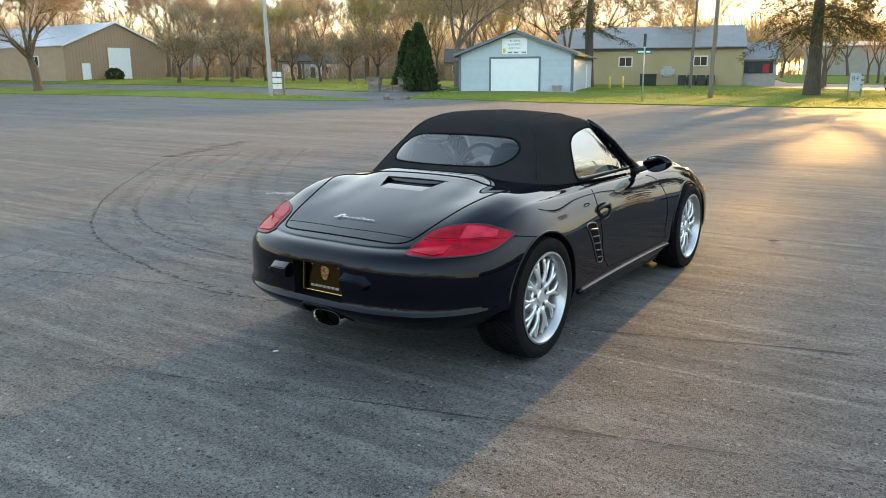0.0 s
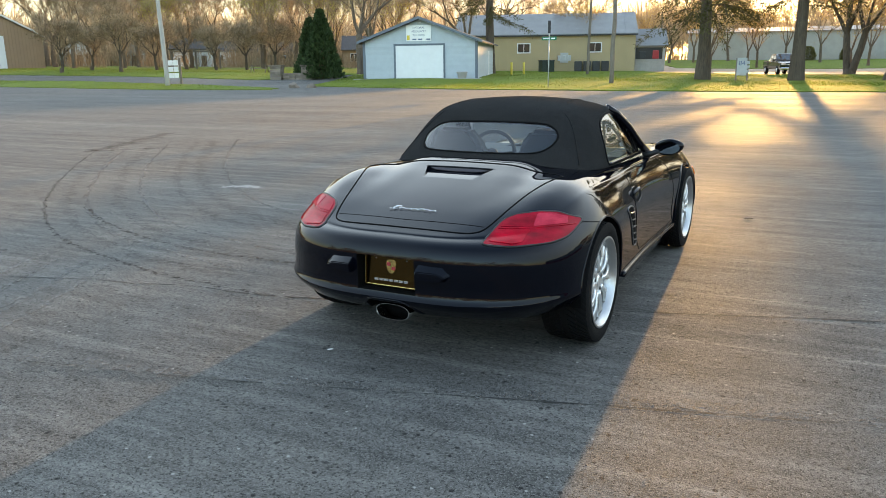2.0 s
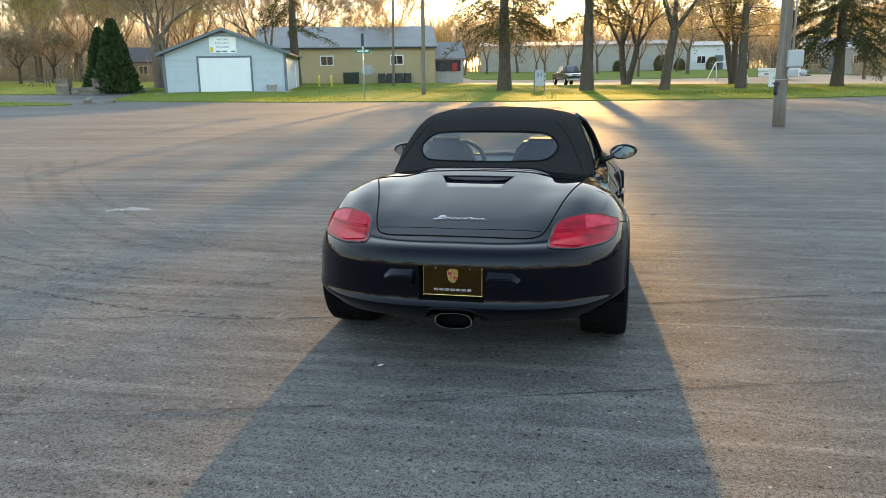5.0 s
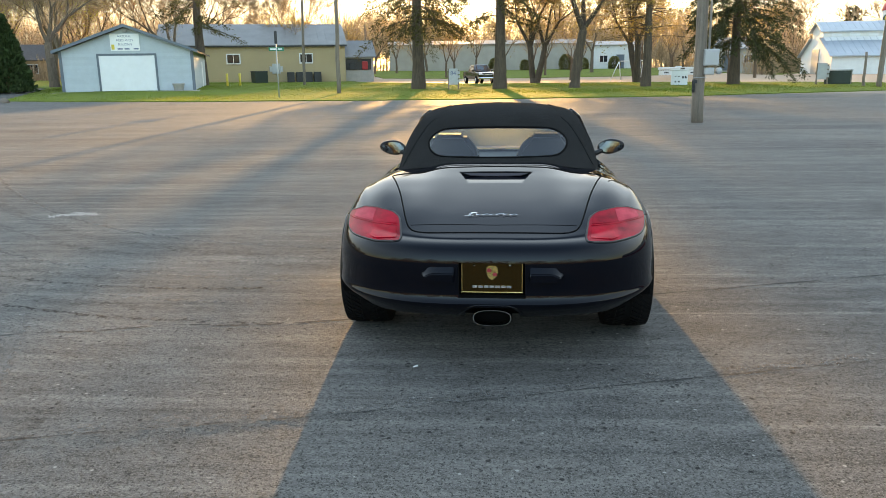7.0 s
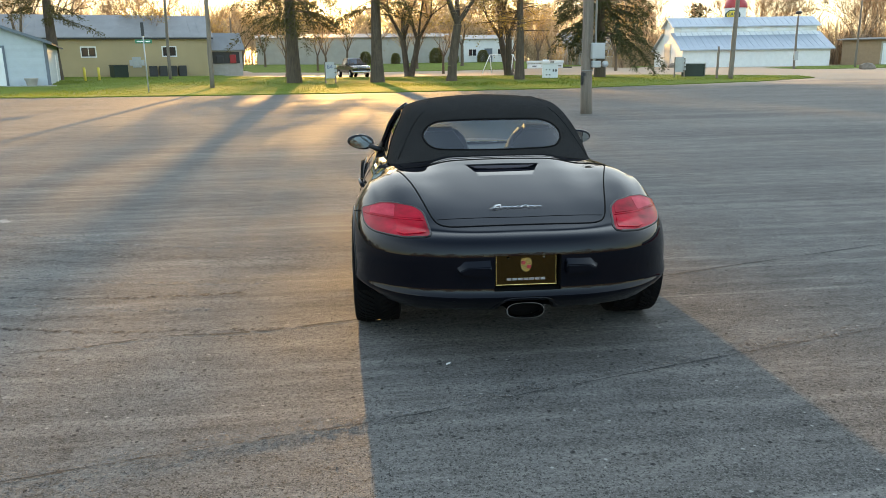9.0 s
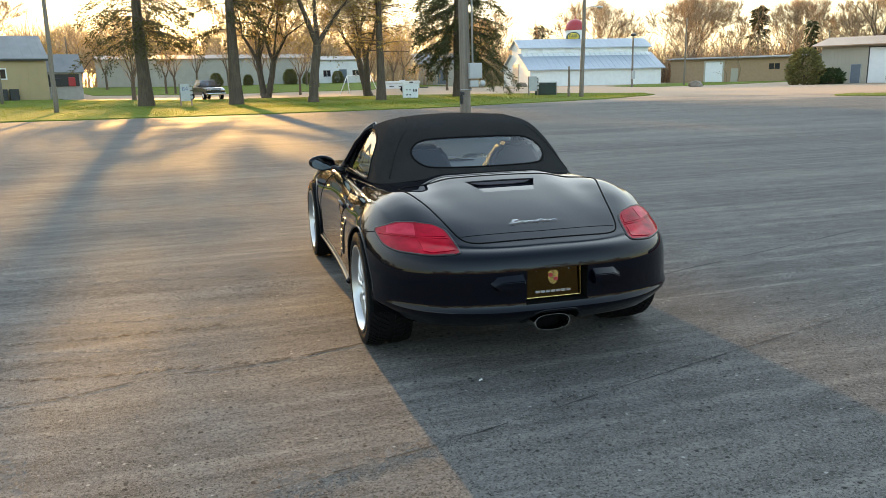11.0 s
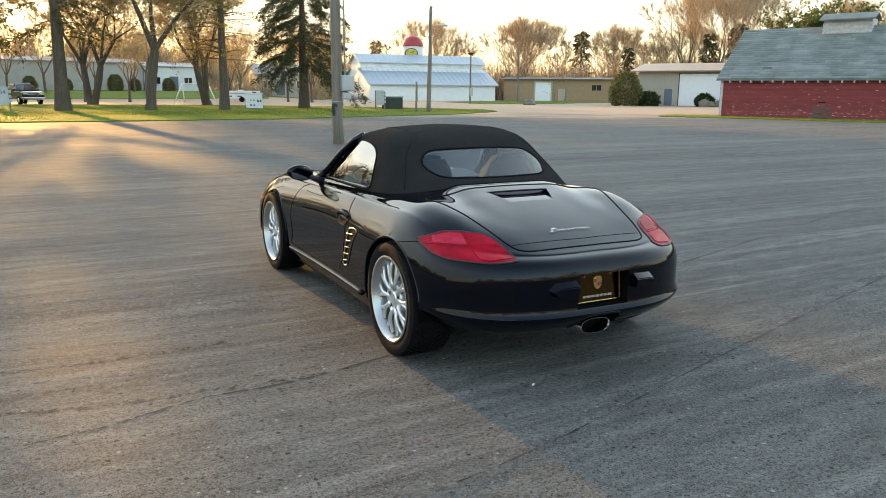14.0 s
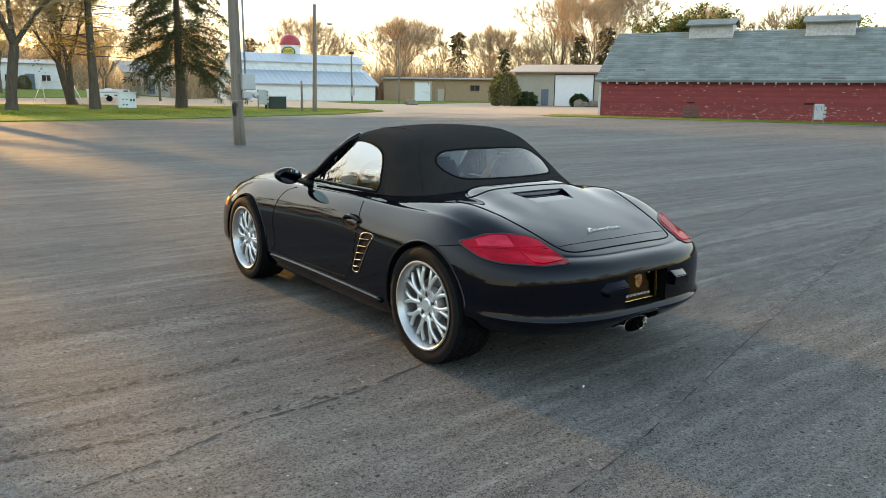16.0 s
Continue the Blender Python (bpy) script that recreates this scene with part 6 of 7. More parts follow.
def worn(name, color, cover):
    """A patchy trace on the asphalt: it covers only where the grain is proud."""
    m = mat(name, color, .85, var=.3, scale=6)
    n, l = m.node_tree.nodes, m.node_tree.links
    co, t, r = n.new("ShaderNodeTexCoord"), n.new("ShaderNodeTexNoise"), n.new("ShaderNodeMapRange")
    t.inputs["Scale"].default_value, t.inputs["Detail"].default_value = 22, 6
    l.new(co.outputs["Object"], t.inputs["Vector"])
    for key, v in (("From Min", .42), ("From Max", .62), ("To Min", 0.0), ("To Max", cover)):
        r.inputs[key].default_value = v
    l.new(t.outputs["Fac"], r.inputs["Value"])
    l.new(r.outputs["Result"], n["Principled BSDF"].inputs["Alpha"])
    return m


SCUFF = worn("tyre_scuff", (.025, .025, .025), .28)
DARK_SCUFF = worn("dark_tyre_line", (.018, .018, .018), .75)
PALE = worn("pale_scrape", (.16, .15, .14), .6)


def strip(name, pts, width, material, label, rough=.4, z=.003, seed=1, gaps=.0):
    """A thin ragged line that lies on the lot."""
    rng = random.Random(seed)
    p = open_spline([(x, y, 0) for x, y in pts], 24)
    b = bmesh.new()
    prev = None
    for i in range(len(p)):
        a, c = p[max(i - 1, 0)], p[min(i + 1, len(p) - 1)]
        d = Vector((c[0] - a[0], c[1] - a[1], 0)).normalized()
        n = Vector((-d.y, d.x, 0))
        w = width * (1 + rng.uniform(-rough, rough))
        o = Vector((p[i][0], p[i][1], z)) + n * rng.gauss(0, width * .25)
        row = (b.verts.new(o - n * w / 2), b.verts.new(o + n * w / 2))
        if prev and rng.random() >= gaps:
            b.faces.new((prev[0], row[0], row[1], prev[1]))
        prev = row
    bmesh.ops.recalc_face_normals(b, faces=b.faces)
    if b.faces and sum(f.normal.z for f in b.faces) < 0:
        bmesh.ops.reverse_faces(b, faces=b.faces)
    return tagged(part(name, b, material), label, "lot mark", kind="structure")


strip("paving_joint", [(-9, .9), (-4.68, 1.99), (-3.38, 2.26), (-2.02, 2.62), (-.54, 3.0), (2.5, 3.75), (8, 5.1)], .006, TAR, "dark open paving joint across the lot", .8, seed=2, gaps=.06)
strip("paving_joint_edge", [(-9, .94), (-4.68, 2.03), (-3.38, 2.30), (-2.02, 2.66), (-.54, 3.04), (2.5, 3.79), (8, 5.14)], .07, PALE, "pale worn edge of a paving joint", .9, seed=3, gaps=.3)
strip("paving_joint", [(-30, -3.2), (-12, 1.4), (-5.8, 3.2), (-5.04, 3.36), (-4.5, 3.5), (-3.75, 3.55), (0, 4.6), (10, 7.4), (25, 11.5)], .012, TAR, "fine dark paving joint across the lot", .8, seed=4, gaps=.2)
strip("paving_joint", [(-30, 5.6), (-12, 9.0), (0, 11.5), (12, 14.4), (28, 18.5)], .012, TAR, "fine dark paving joint across the lot", .8, seed=5, gaps=.2)
strip("paving_joint", [(-34, 12.5), (-14, 16.4), (0, 19), (12, 21.6), (30, 26.0)], .02, TAR, "dark paving joint far across the lot", .8, seed=6, gaps=.15)
strip("paving_joint", [(-36, 20.5), (-14, 24.6), (0, 27), (14, 30), (30, 34.0)], .03, TAR, "dark paving joint far across the lot", .8, seed=7, gaps=.15)
arc = [(-12.6, 9.6), (-10.9, 7.7), (-9.33, 6.11), (-8.3, 5.2), (-7.4, 4.55), (-6.57, 4.11), (-5.82, 3.86), (-5.11, 3.66), (-4.6, 3.58), (-3.86, 3.53)]
strip("tyre_mark", arc, .035, DARK_SCUFF, "thin curved dark tyre line on the lot", .5, z=.0026, seed=10)
for i, (off, w, m_) in enumerate(((.22, .10, SCUFF), (.42, .05, PALE), (.75, .12, SCUFF), (1.0, .04, PALE), (1.45, .09, SCUFF), (1.75, .16, SCUFF), (2.1, .05, PALE))):
    strip("tyre_mark", [(x + off * .55, y + off * .85 + .012 * off * (x + 7) ** 2) for x, y in arc[:-1]], w, m_, "faint curved tyre sweep on the lot", .35, z=.0022 + .0002 * i, seed=30 + i)
strip("tyre_mark", [(-6.85, 4.3), (-6.65, 4.15), (-6.25, 3.64), (-5.93, 3.23), (-5.6, 2.6), (-5.45, 1.9)], .07, SCUFF, "short dark tyre line branching off", .4, z=.0038, seed=11)
strip("tyre_mark", [(-7.9, 5.4), (-6.93, 4.84), (-6.13, 4.53), (-5.54, 4.37), (-4.88, 4.29), (-4.2, 4.3)], .04, DARK_SCUFF, "thin curved dark tyre line on the lot", .5, z=.0028, seed=12)
strip("tyre_mark", [(-12.5, 9.4), (-13.0, 10.7), (-14.0, 12.83)], .3, DARK_SCUFF, "dark worn patch on the lot", .6, z=.0030, seed=13)
strip("tyre_mark", [(-12.7, 9.4), (-12.2, 9.8), (-11.51, 10.41)], .2, DARK_SCUFF, "dark worn patch on the lot", .6, z=.0032, seed=14)
for i, x0 in enumerate((-5.3, -5.05, -4.75, -4.5, -5.75)):
    strip("tyre_mark", [(x0, .6), (x0 - .25, 1.6), (x0 - .62, 2.7), (x0 - 1.1, 3.7)], (.06, .03, .08, .04, .06)[i], PALE, "faint pale tyre trace on the lot", .4, z=.0034 + .0001 * i, seed=60 + i)
strip("tyre_mark", [(-5.0, .9), (-4.75, 1.3), (-4.6, 1.75), (-4.62, 2.2)], .07, SCUFF, "short dark scuff by the joint", .6, z=.0035, seed=21)
strip("scrape", [(-7.4, 7.05), (-7.18, 7.16), (-6.9, 7.18)], .11, CHALK, "pale chalky scrape on the asphalt", .7, z=.0036, seed=22)
strip("scrape", [(-7.25, 7.28), (-7.0, 7.22)], .07, CHALK, "pale chalky scrape on the asphalt", .7, z=.0038, seed=23)
grit = random.Random(8)
gs = Soup()
for g in range(2600):
    x, y = grit.uniform(-9, 4), grit.uniform(-1, 11)
    r = grit.uniform(.003, .008)
    if g > 1500:
        x = grit.gauss(-3.73, .45)
        y, r = 2.16 + .25 * (x + 3.73) + grit.gauss(-.02, .035), r * .6
    k = len(gs.v)
    gs.v += [Vector((x + r * math.cos(t + r * 900), y + r * math.sin(t + r * 900), .001 + (0 if j else 0))) for j, t in enumerate((0, 1.6, 3.1, 4.7))] + [Vector((x, y, r))]
    gs.f += [(k, k + 1, k + 4), (k + 1, k + 2, k + 4), (k + 2, k + 3, k + 4), (k + 3, k, k + 4)]
    gs.m += [0] * 4
GRIT = mat("grit", (.105, .10, .092), .8, island=.7)
go = gs.done("gravel", [GRIT], None)
tagged(go, "loose grit and small stones scattered on the asphalt", "gravel", kind="stuff")
paper = thing("paper_scrap", pose(-2.99, 2.85, .002, 0, 0, 35) @ Matrix.Scale(.7, 4), "small white paper scrap lying on the asphalt", "litter")
b = bmesh.new()
prism(b, [(-.022, -.006, 0), (.02, -.008, .002), (.024, .004, .006), (-.012, .007, .003)], (0, 0, .0015))
part("scrap", b, SIGN_WHITE, paper)
lf = thing("dry_leaf", pose(-1.195, 7.37, .004, 0, 0, 20), "small dark dry leaf on the asphalt", "leaf")
b = bmesh.new()
prism(b, [(-.04, 0, 0), (0, -.025, .012), (.045, 0, 0), (0, .025, .014)], (0, 0, .003))
part("blade", b, DARK_STEEL, lf)

# ---- the black roadster ----
from mathutils.bvhtree import BVHTree

CAR = pose(-2.565, 3.61, 0, 0, 0, -1.9)     # rear axle's middle on the ground; y runs to the nose
car = thing("roadster", CAR, "glossy black two-seat roadster with closed black soft top on asphalt", "car")


# feature lines of the body, half car: rear middle, round the corner, along the side, to the nose
SHOULDER = [(0, -.738, .668), (.31, -.724, .668), (.56, -.62, .675), (.715, -.44, .705), (.775, -.24, .77), (.795, 0, .81), (.785, .42, .80), (.768, 1.0, .815), (.76, 1.75, .80), (.775, 2.43, .775), (.755, 2.95, .66), (.44, 3.27, .51), (0, 3.37, .49)]
CREASE = [(0, -.824, .606), (.33, -.808, .606), (.62, -.69, .608), (.795, -.475, .615), (.858, -.25, .645), (.882, 0, .67), (.868, .42, .655), (.845, 1.0, .68), (.84, 1.75, .66), (.862, 2.43, .64), (.825, 2.98, .54), (.49, 3.34, .43), (0, 3.46, .41)]
FLANK = [(0, -.823, .420), (.34, -.807, .420), (.635, -.69, .424), (.815, -.48, .435), (.878, -.25, .47), (.90, 0, .50), (.882, .42, .48), (.860, 1.0, .48), (.858, 1.75, .48), (.885, 2.43, .48), (.845, 2.99, .41), (.50, 3.37, .34), (0, 3.49, .33)]
LIP = [(0, -.842, .368), (.345, -.826, .368), (.645, -.70, .371), (.82, -.49, .378), (.882, -.26, .388), (.896, 0, .40), (.878, .42, .34), (.858, 1.0, .31), (.855, 1.75, .31), (.882, 2.43, .34), (.845, 2.99, .30), (.50, 3.38, .26), (0, 3.50, .25)]
UNDERLIP = [(0, -.812, .326), (.34, -.797, .327), (.63, -.682, .332), (.80, -.478, .34), (.865, -.26, .35), (.885, 0, .34), (.872, .42, .25), (.85, 1.0, .23), (.848, 1.75, .23), (.868, 2.43, .27), (.825, 2.97, .23), (.48, 3.35, .21), (0, 3.47, .205)]
SILL = [(0, -.745, .272), (.33, -.73, .276), (.58, -.635, .274), (.73, -.46, .278), (.80, -.27, .285), (.83, 0, .25), (.845, .42, .19), (.825, 1.0, .175), (.825, 1.75, .175), (.83, 2.43, .19), (.78, 2.92, .19), (.45, 3.28, .18), (0, 3.40, .18)]
SPINE = [-.40, -.39, -.36, -.29, -.18, 0, .42, 1.0, 1.75, 2.35, 2.68, 2.83, 2.88]
DECK = [(-.86, .585), (-.74, .668), (-.66, .698), (-.45, .775), (-.2, .853), (0, .907), (.2, .948), (.5, .955), (.9, .90), (1.5, .885), (1.9, .865), (2.4, .775), (2.9, .64), (3.2, .535), (3.45, .43)]
FENDER = [(-.86, .56), (-.72, .665), (-.6, .725), (-.4, .82), (-.2, .888), (0, .922), (.25, .924), (.5, .908), (.8, .885), (1.2, .876), (1.8, .878), (2.2, .892), (2.5, .875), (2.8, .80), (3.1, .64), (3.45, .45)]


def deck_height(x, y):
    """The upper surface: crowned middle, swelling fenders, a soft valley between."""
    c, f = curve(DECK, y), curve(FENDER, y)
    g = smooth01(0.24, 0.68, abs(x))
    valley = 0.016 * math.exp(-((abs(x) - 0.47) / 0.09) ** 2) * smooth01(-0.55, -0.1, y) * (1 - smooth01(1.8, 2.3, y))
    return c * (1 - g) + f * g - 0.05 * x * x - valley


def full(half):
    return [tuple(p) for p in half] + [(-p[0], p[1], p[2]) for p in half[-2:0:-1]]


us = np.concatenate([np.linspace(i, i + 1, k, endpoint=False) for i, k in enumerate([10, 10, 10, 8, 8, 10, 12, 14, 12, 10, 8, 6, 6, 8, 10, 12, 14, 12, 10, 8, 8, 10, 10, 10])])
lines = [ring_spline(full(r), us) for r in (SHOULDER, CREASE, FLANK, LIP, UNDERLIP, SILL)]
spine = ring_spline([(0, y, 0) for y in SPINE] + [(0, y, 0) for y in SPINE[-2:0:-1]], us)
cols = []
for i in range(len(us)):
    a = lines[0][i]
    edge = a[2] - deck_height(a[0], a[1])
    col = []
    for s in (0.0, 0.14, 0.28, 0.42, 0.56, 0.68, 0.79, 0.88, 0.95):
        x, y = a[0] * s, spine[i][1] + (a[1] - spine[i][1]) * s
        col.append((x, y, deck_height(x, y) + edge * s ** 7))
    col += [tuple(ln[i]) for ln in lines]
    cols.append(open_spline(col, 4))
grid = np.array(cols)                        # columns round the car, rows from the spine to the sill
nu, nk = grid.shape[0], grid.shape[1]
verts = [tuple(p) for p in grid.reshape(-1, 3)]
faces = [(i * nk + k, i * nk + k + 1, ((i + 1) % nu) * nk + k + 1, ((i + 1) % nu) * nk + k) for i in range(nu) for k in range(nk - 1)]
shell = bpy.data.meshes.new("shell")
shell.from_pydata(verts, [], faces)
bm = bmesh.new()
bm.from_mesh(shell)
rim = [e for e in bm.edges if e.is_boundary and all(v.co.z < 0.32 for v in e.verts)]
low = bmesh.ops.extrude_edge_only(bm, edges=rim)["geom"]
lowv = [v for v in low if isinstance(v, bmesh.types.BMVert)]
for v in lowv:
    tail = 1 - smooth01(-0.1, 0.45, v.co.y)
    v.co = Vector((v.co.x * (0.9 - 0.12 * tail), 1.25 + (v.co.y - 1.25) * (0.95 - 0.08 * tail), 0.16 + 0.10 * tail - 0.055 * smooth01(2.3, 2.8, v.co.y)))
bmesh.ops.contextual_create(bm, geom=[e for e in bm.edges if e.is_boundary and all(v.co.z < 0.268 for v in e.verts)])
bmesh.ops.remove_doubles(bm, verts=bm.verts, dist=0.0009)
bmesh.ops.dissolve_degenerate(bm, dist=0.0005, edges=bm.edges)
bmesh.ops.triangulate(bm, faces=[f for f in bm.faces if len(f.verts) > 4])
bmesh.ops.recalc_face_normals(bm, faces=bm.faces)
body_full = bm.copy()
WHOLE = BVHTree.FromBMesh(body_full)


def cutter(bmx):
    me = bpy.data.meshes.new("cutter")
    bmesh.ops.recalc_face_normals(bmx, faces=bmx.faces)
    bmx.to_mesh(me)
    bmx.free()
    ob = bpy.data.objects.new("cutter", me)
    scene.collection.objects.link(ob)
    return ob


HUB_Z = 0.332
AXLES = ((0.0, 0.352, 0.005), (2.425, 0.347, 0.0))
cb = bmesh.new()
for yy, rr, up in AXLES:
    for s in (1, -1):
        lathe(cb, [(0, s * 0.56), (rr, s * 0.56), (rr, s * 1.2), (0, s * 1.2)], 56, "x", Matrix.Translation((0, yy, HUB_Z + up)))
bmesh.ops.remove_doubles(cb, verts=cb.verts, dist=1e-5)
box(cb, -0.60, 0.60, 0.40, 1.62, 0.40, 1.3)
# exhaust notch and number plate recess
prism(cb, [(-.155, -1.2, .2), (.155, -1.2, .2), (.135, -1.2, .315), (.10, -1.2, .345), (-.10, -1.2, .345), (-.135, -1.2, .315)], (0, 0.52, 0))
prism(cb, [(-.165, -1.2, .395), (.165, -1.2, .395), (.165, -1.2, .575), (-.165, -1.2, .575)], (0, 0.452, 0))
# the scoop's ramp in the lid
sv = [cb.verts.new(p) for p in ((-.15, -.135, .871), (.15, -.135, .871), (.215, .03, .889), (-.215, .03, .889), (-.15, -.135, 1.0), (.15, -.135, 1.0), (.215, .03, 1.0), (-.215, .03, 1.0))]
for q in ((0, 1, 2, 3), (4, 5, 6, 7), (0, 1, 5, 4), (1, 2, 6, 5), (2, 3, 7, 6), (3, 0, 4, 7)):
    cb.faces.new([sv[i] for i in q])
cut = cutter(cb)
me = bpy.data.meshes.new("body")
bm.to_mesh(me)
bm.free()
tmp = bpy.data.objects.new("body_solid", me)
scene.collection.objects.link(tmp)
md = tmp.modifiers.new("cut", "BOOLEAN")
md.operation, md.object, md.solver = "DIFFERENCE", cut, "EXACT"
bpy.context.view_layer.update()
cutme = bpy.data.meshes.new_from_object(tmp.evaluated_get(bpy.context.evaluated_depsgraph_get()))
bpy.data.objects.remove(tmp)
bpy.data.objects.remove(cut)
cutme.materials.clear()
cutme.materials.append(PAINT)
cutme.materials.append(MATT)
for p in cutme.polygons:
    p.use_smooth = True
    c = p.center
    d = WHOLE.find_nearest(c)[3]
    ramp = abs(c.x) < .23 and -.15 < c.y < .028 and c.z > .8 and p.normal.z > .3
    p.material_index = 1 if (d > 0.004 or c.z < 0.165) and not ramp else 0
cutme.set_sharp_from_angle(angle=radians(38))
body = new("body", cutme)
body.parent = car


def onto(origin, way, lift=0.0):
    """The point of the body's surface met by a ray, lifted along its normal."""
    hit, nrm, _, _ = WHOLE.ray_cast(Vector(origin), Vector(way))
    if hit is None:
        hit, nrm, _, _ = WHOLE.find_nearest(Vector(origin))
    if nrm.dot(Vector(way)) > 0:
        nrm = -nrm
    return hit + nrm * lift


def seam(name, path, way, r=0.0028, material=MATT, closed=False, step=0.03, parent=None, lift=0.0, frm=None):
    """A fine dark gap along a path on the body: a thin bead let into the surface."""
    pts = [Vector(p) for p in path]
    out = []
    n = len(pts)
    for i in range(n if closed else n - 1):
        a, b = pts[i], pts[(i + 1) % n]
        k = max(1, int((b - a).length / step))
        out += [a.lerp(b, j / k) for j in range(k)]
    if not closed:
        out.append(pts[-1])
    b = bmesh.new()
    tube(b, [onto(p, way, lift) for p in out], r, 6, closed=closed)
    return part(name, b, material, parent or body)


def rounded(pts, per=6):
    """A smooth closed outline through pts (2D)."""
    s = ring_spline([(p[0], p[1], 0) for p in pts], np.arange(0, len(pts), 1 / per))
    return [(p[0], p[1]) for p in s]


def patch(name, outline, project, material, parent, lift=0.003, bulge=0.0, rings=7, label="", sink=0.004, centre=None):
    """A lens or panel that lies on the body: the outline and rings inside it, projected on the surface."""
    c = centre or (sum(p[0] for p in outline) / len(outline), sum(p[1] for p in outline) / len(outline))
    b = bmesh.new()
    rows = []
    for k in range(rings + 1):
        f = k / rings
        lf = -sink if k == rings else lift + bulge * (1 - f * f)
        fr = 0.985 if k == rings - 1 else f
        rows.append([b.verts.new(project(c[0] + (p[0] - c[0]) * fr, c[1] + (p[1] - c[1]) * fr, lf)) for p in (outline if k else outline[:1])])
    n = len(outline)
    for i in range(n):
        b.faces.new((rows[0][0], rows[1][i], rows[1][(i + 1) % n]))
    for r1, r2 in zip(rows[1:], rows[2:]):
        for i in range(n):
            b.faces.new((r1[i], r2[i], r2[(i + 1) % n], r1[(i + 1) % n]))
    bmesh.ops.recalc_face_normals(b, faces=b.faces)
    return part(name, b, material, parent, label, smooth=50)


def from_behind(s=1):
    return lambda x, z, lift: onto((s * x, -2.0, z), (0, 1, 0), lift)


def from_side(s=1):
    return lambda y, z, lift: onto((s * 2.0, y, z), (-s, 0, 0), lift)




# panel gaps
for s in (1, -1):
    sd = (-s, 0, 0)
    door = [(2 * s, .80, .835), (2 * s, .765, .76), (2 * s, .735, .66), (2 * s, .76, .52), (2 * s, .80, .40), (2 * s, .87, .335), (2 * s, 1.05, .312), (2 * s, 1.85, .305), (2 * s, 1.93, .36), (2 * s, 1.95, .50), (2 * s, 1.93, .66), (2 * s, 1.87, .76), (2 * s, 1.74, .80)]
    seam("door_gap", [tuple(p) for p in open_spline(door, 3)], sd)
    seam("bumper_gap", [(2 * s, -.36, .70), (2 * s, -.25, .712), (2 * s, -.10, .687)], sd)
    seam("wing_gap", [(s * .67, .79, 2), (s * .72, .80, 2), (s * .77, .79, 2)], (0, 0, -1))
lid = [(0, -.668), (.30, -.662), (.40, -.64), (.455, -.56), (.52, -.30), (.585, -.08), (.615, .02), (.57, .075), (.30, .105), (0, .11)]
lid_loop = [tuple(p[:2]) for p in open_spline([(x, y, 0) for x, y in lid], 5)]
seam("lid_gap", [(x, y, 2) for x, y in lid_loop] + [(-x, y, 2) for x, y in lid_loop[-2:0:-1]], (0, 0, -1), closed=True, r=0.0042)
seam("spoiler_gap", [(-.43, -.585, 2), (0, -.60, 2), (.43, -.585, 2)], (0, 0, -1), r=0.002)

# tail lights
LAMP = [(.466, .660), (.497, .742), (.545, .764), (.64, .775), (.72, .769), (.822, .727), (.803, .668), (.76, .652), (.60, .648)]


def corners(pts, r=.012, n=4):
    """A polygon with slightly rounded corners, edges divided finely."""
    out = []
    k = len(pts)
    for i in range(k):
        a, b, c = (Vector(pts[(i + d) % k]) for d in (-1, 0, 1))
        u, v = (a - b), (c - b)
        p, q = b + u.normalized() * min(r, u.length * .4), b + v.normalized() * min(r, v.length * .4)
        for t in np.linspace(0, 1, n + 1):
            m1, m2 = p.lerp(b, t), b.lerp(q, t)
            out.append(m1.lerp(m2, t))
        e = c + (b - c).normalized() * min(r, v.length * .4)
        for t in (.25, .5, .75):
            out.append(q.lerp(e, t))
    return [(p.x, p.y) for p in out]


for s in (1, -1):
    o = corners(LAMP, .02)
    lens = patch("tail_light", o, from_behind(s), RED_LENS, car, lift=0.004, bulge=0.003, rings=9, label="red tail light lens with paler upper band", centre=(.65, .71))
    for pts, m_, nm in (([(.507, .716), (.522, .746), (.555, .758), (.628, .765), (.64, .716)], RED_LENS, "stop_lamp"), ([(.648, .716), (.640, .765), (.70, .764), (.765, .744), (.775, .716)], PINK_LENS, "turn_lamp"), ([(.49, .668), (.503, .704), (.64, .704), (.64, .660), (.60, .657)], DEEP_LENS, "fog_lamp")):
        patch(nm, corners(pts, .006), from_behind(s), m_, lens, lift=0.0082, bulge=0.0006, sink=-0.006, label="ribbed red lamp pane")
    bb = bmesh.new()
    tube(bb, [from_behind(s)(x, .710, .0068) for x in np.linspace(.50, .805, 14)], .0022, 5)
    part("divider", bb, DEEP_LENS, lens)
    seam("rubber_seal", [(s * x, -2, z) for x, z in o], (0, 1, 0), r=0.0065, material=TRIM, closed=True, parent=lens, step=0.05)

# number plate, bumper blocks, exhaust
plate = part("number_plate", boxed(-.152, .152, -.772, -.766, .405, .558), PLATE_BLACK, car, "black show plate with gold rim and emblem", at=pose(0, 0, 0, -3.5, 0, 0) @ Matrix.Translation((0, -.022, -.042)))
fb = bmesh.new()
for a, b_, c, d in ((-.155, .155, .401, .4075), (-.155, .155, .5535, .560), (-.155, -.1485, .4075, .5535), (.1485, .155, .4075, .5535)):
    box(fb, a, b_, -.779, -.764, c, d, bevel=0.002)
part("plate_frame", fb, GOLD, plate, "gold plate frame")
shield = rounded([(0, -.042), (.026, -.022), (.033, .012), (.028, .036), (0, .042), (-.028, .036), (-.033, .012), (-.026, -.022)], 4)
sb = bmesh.new()
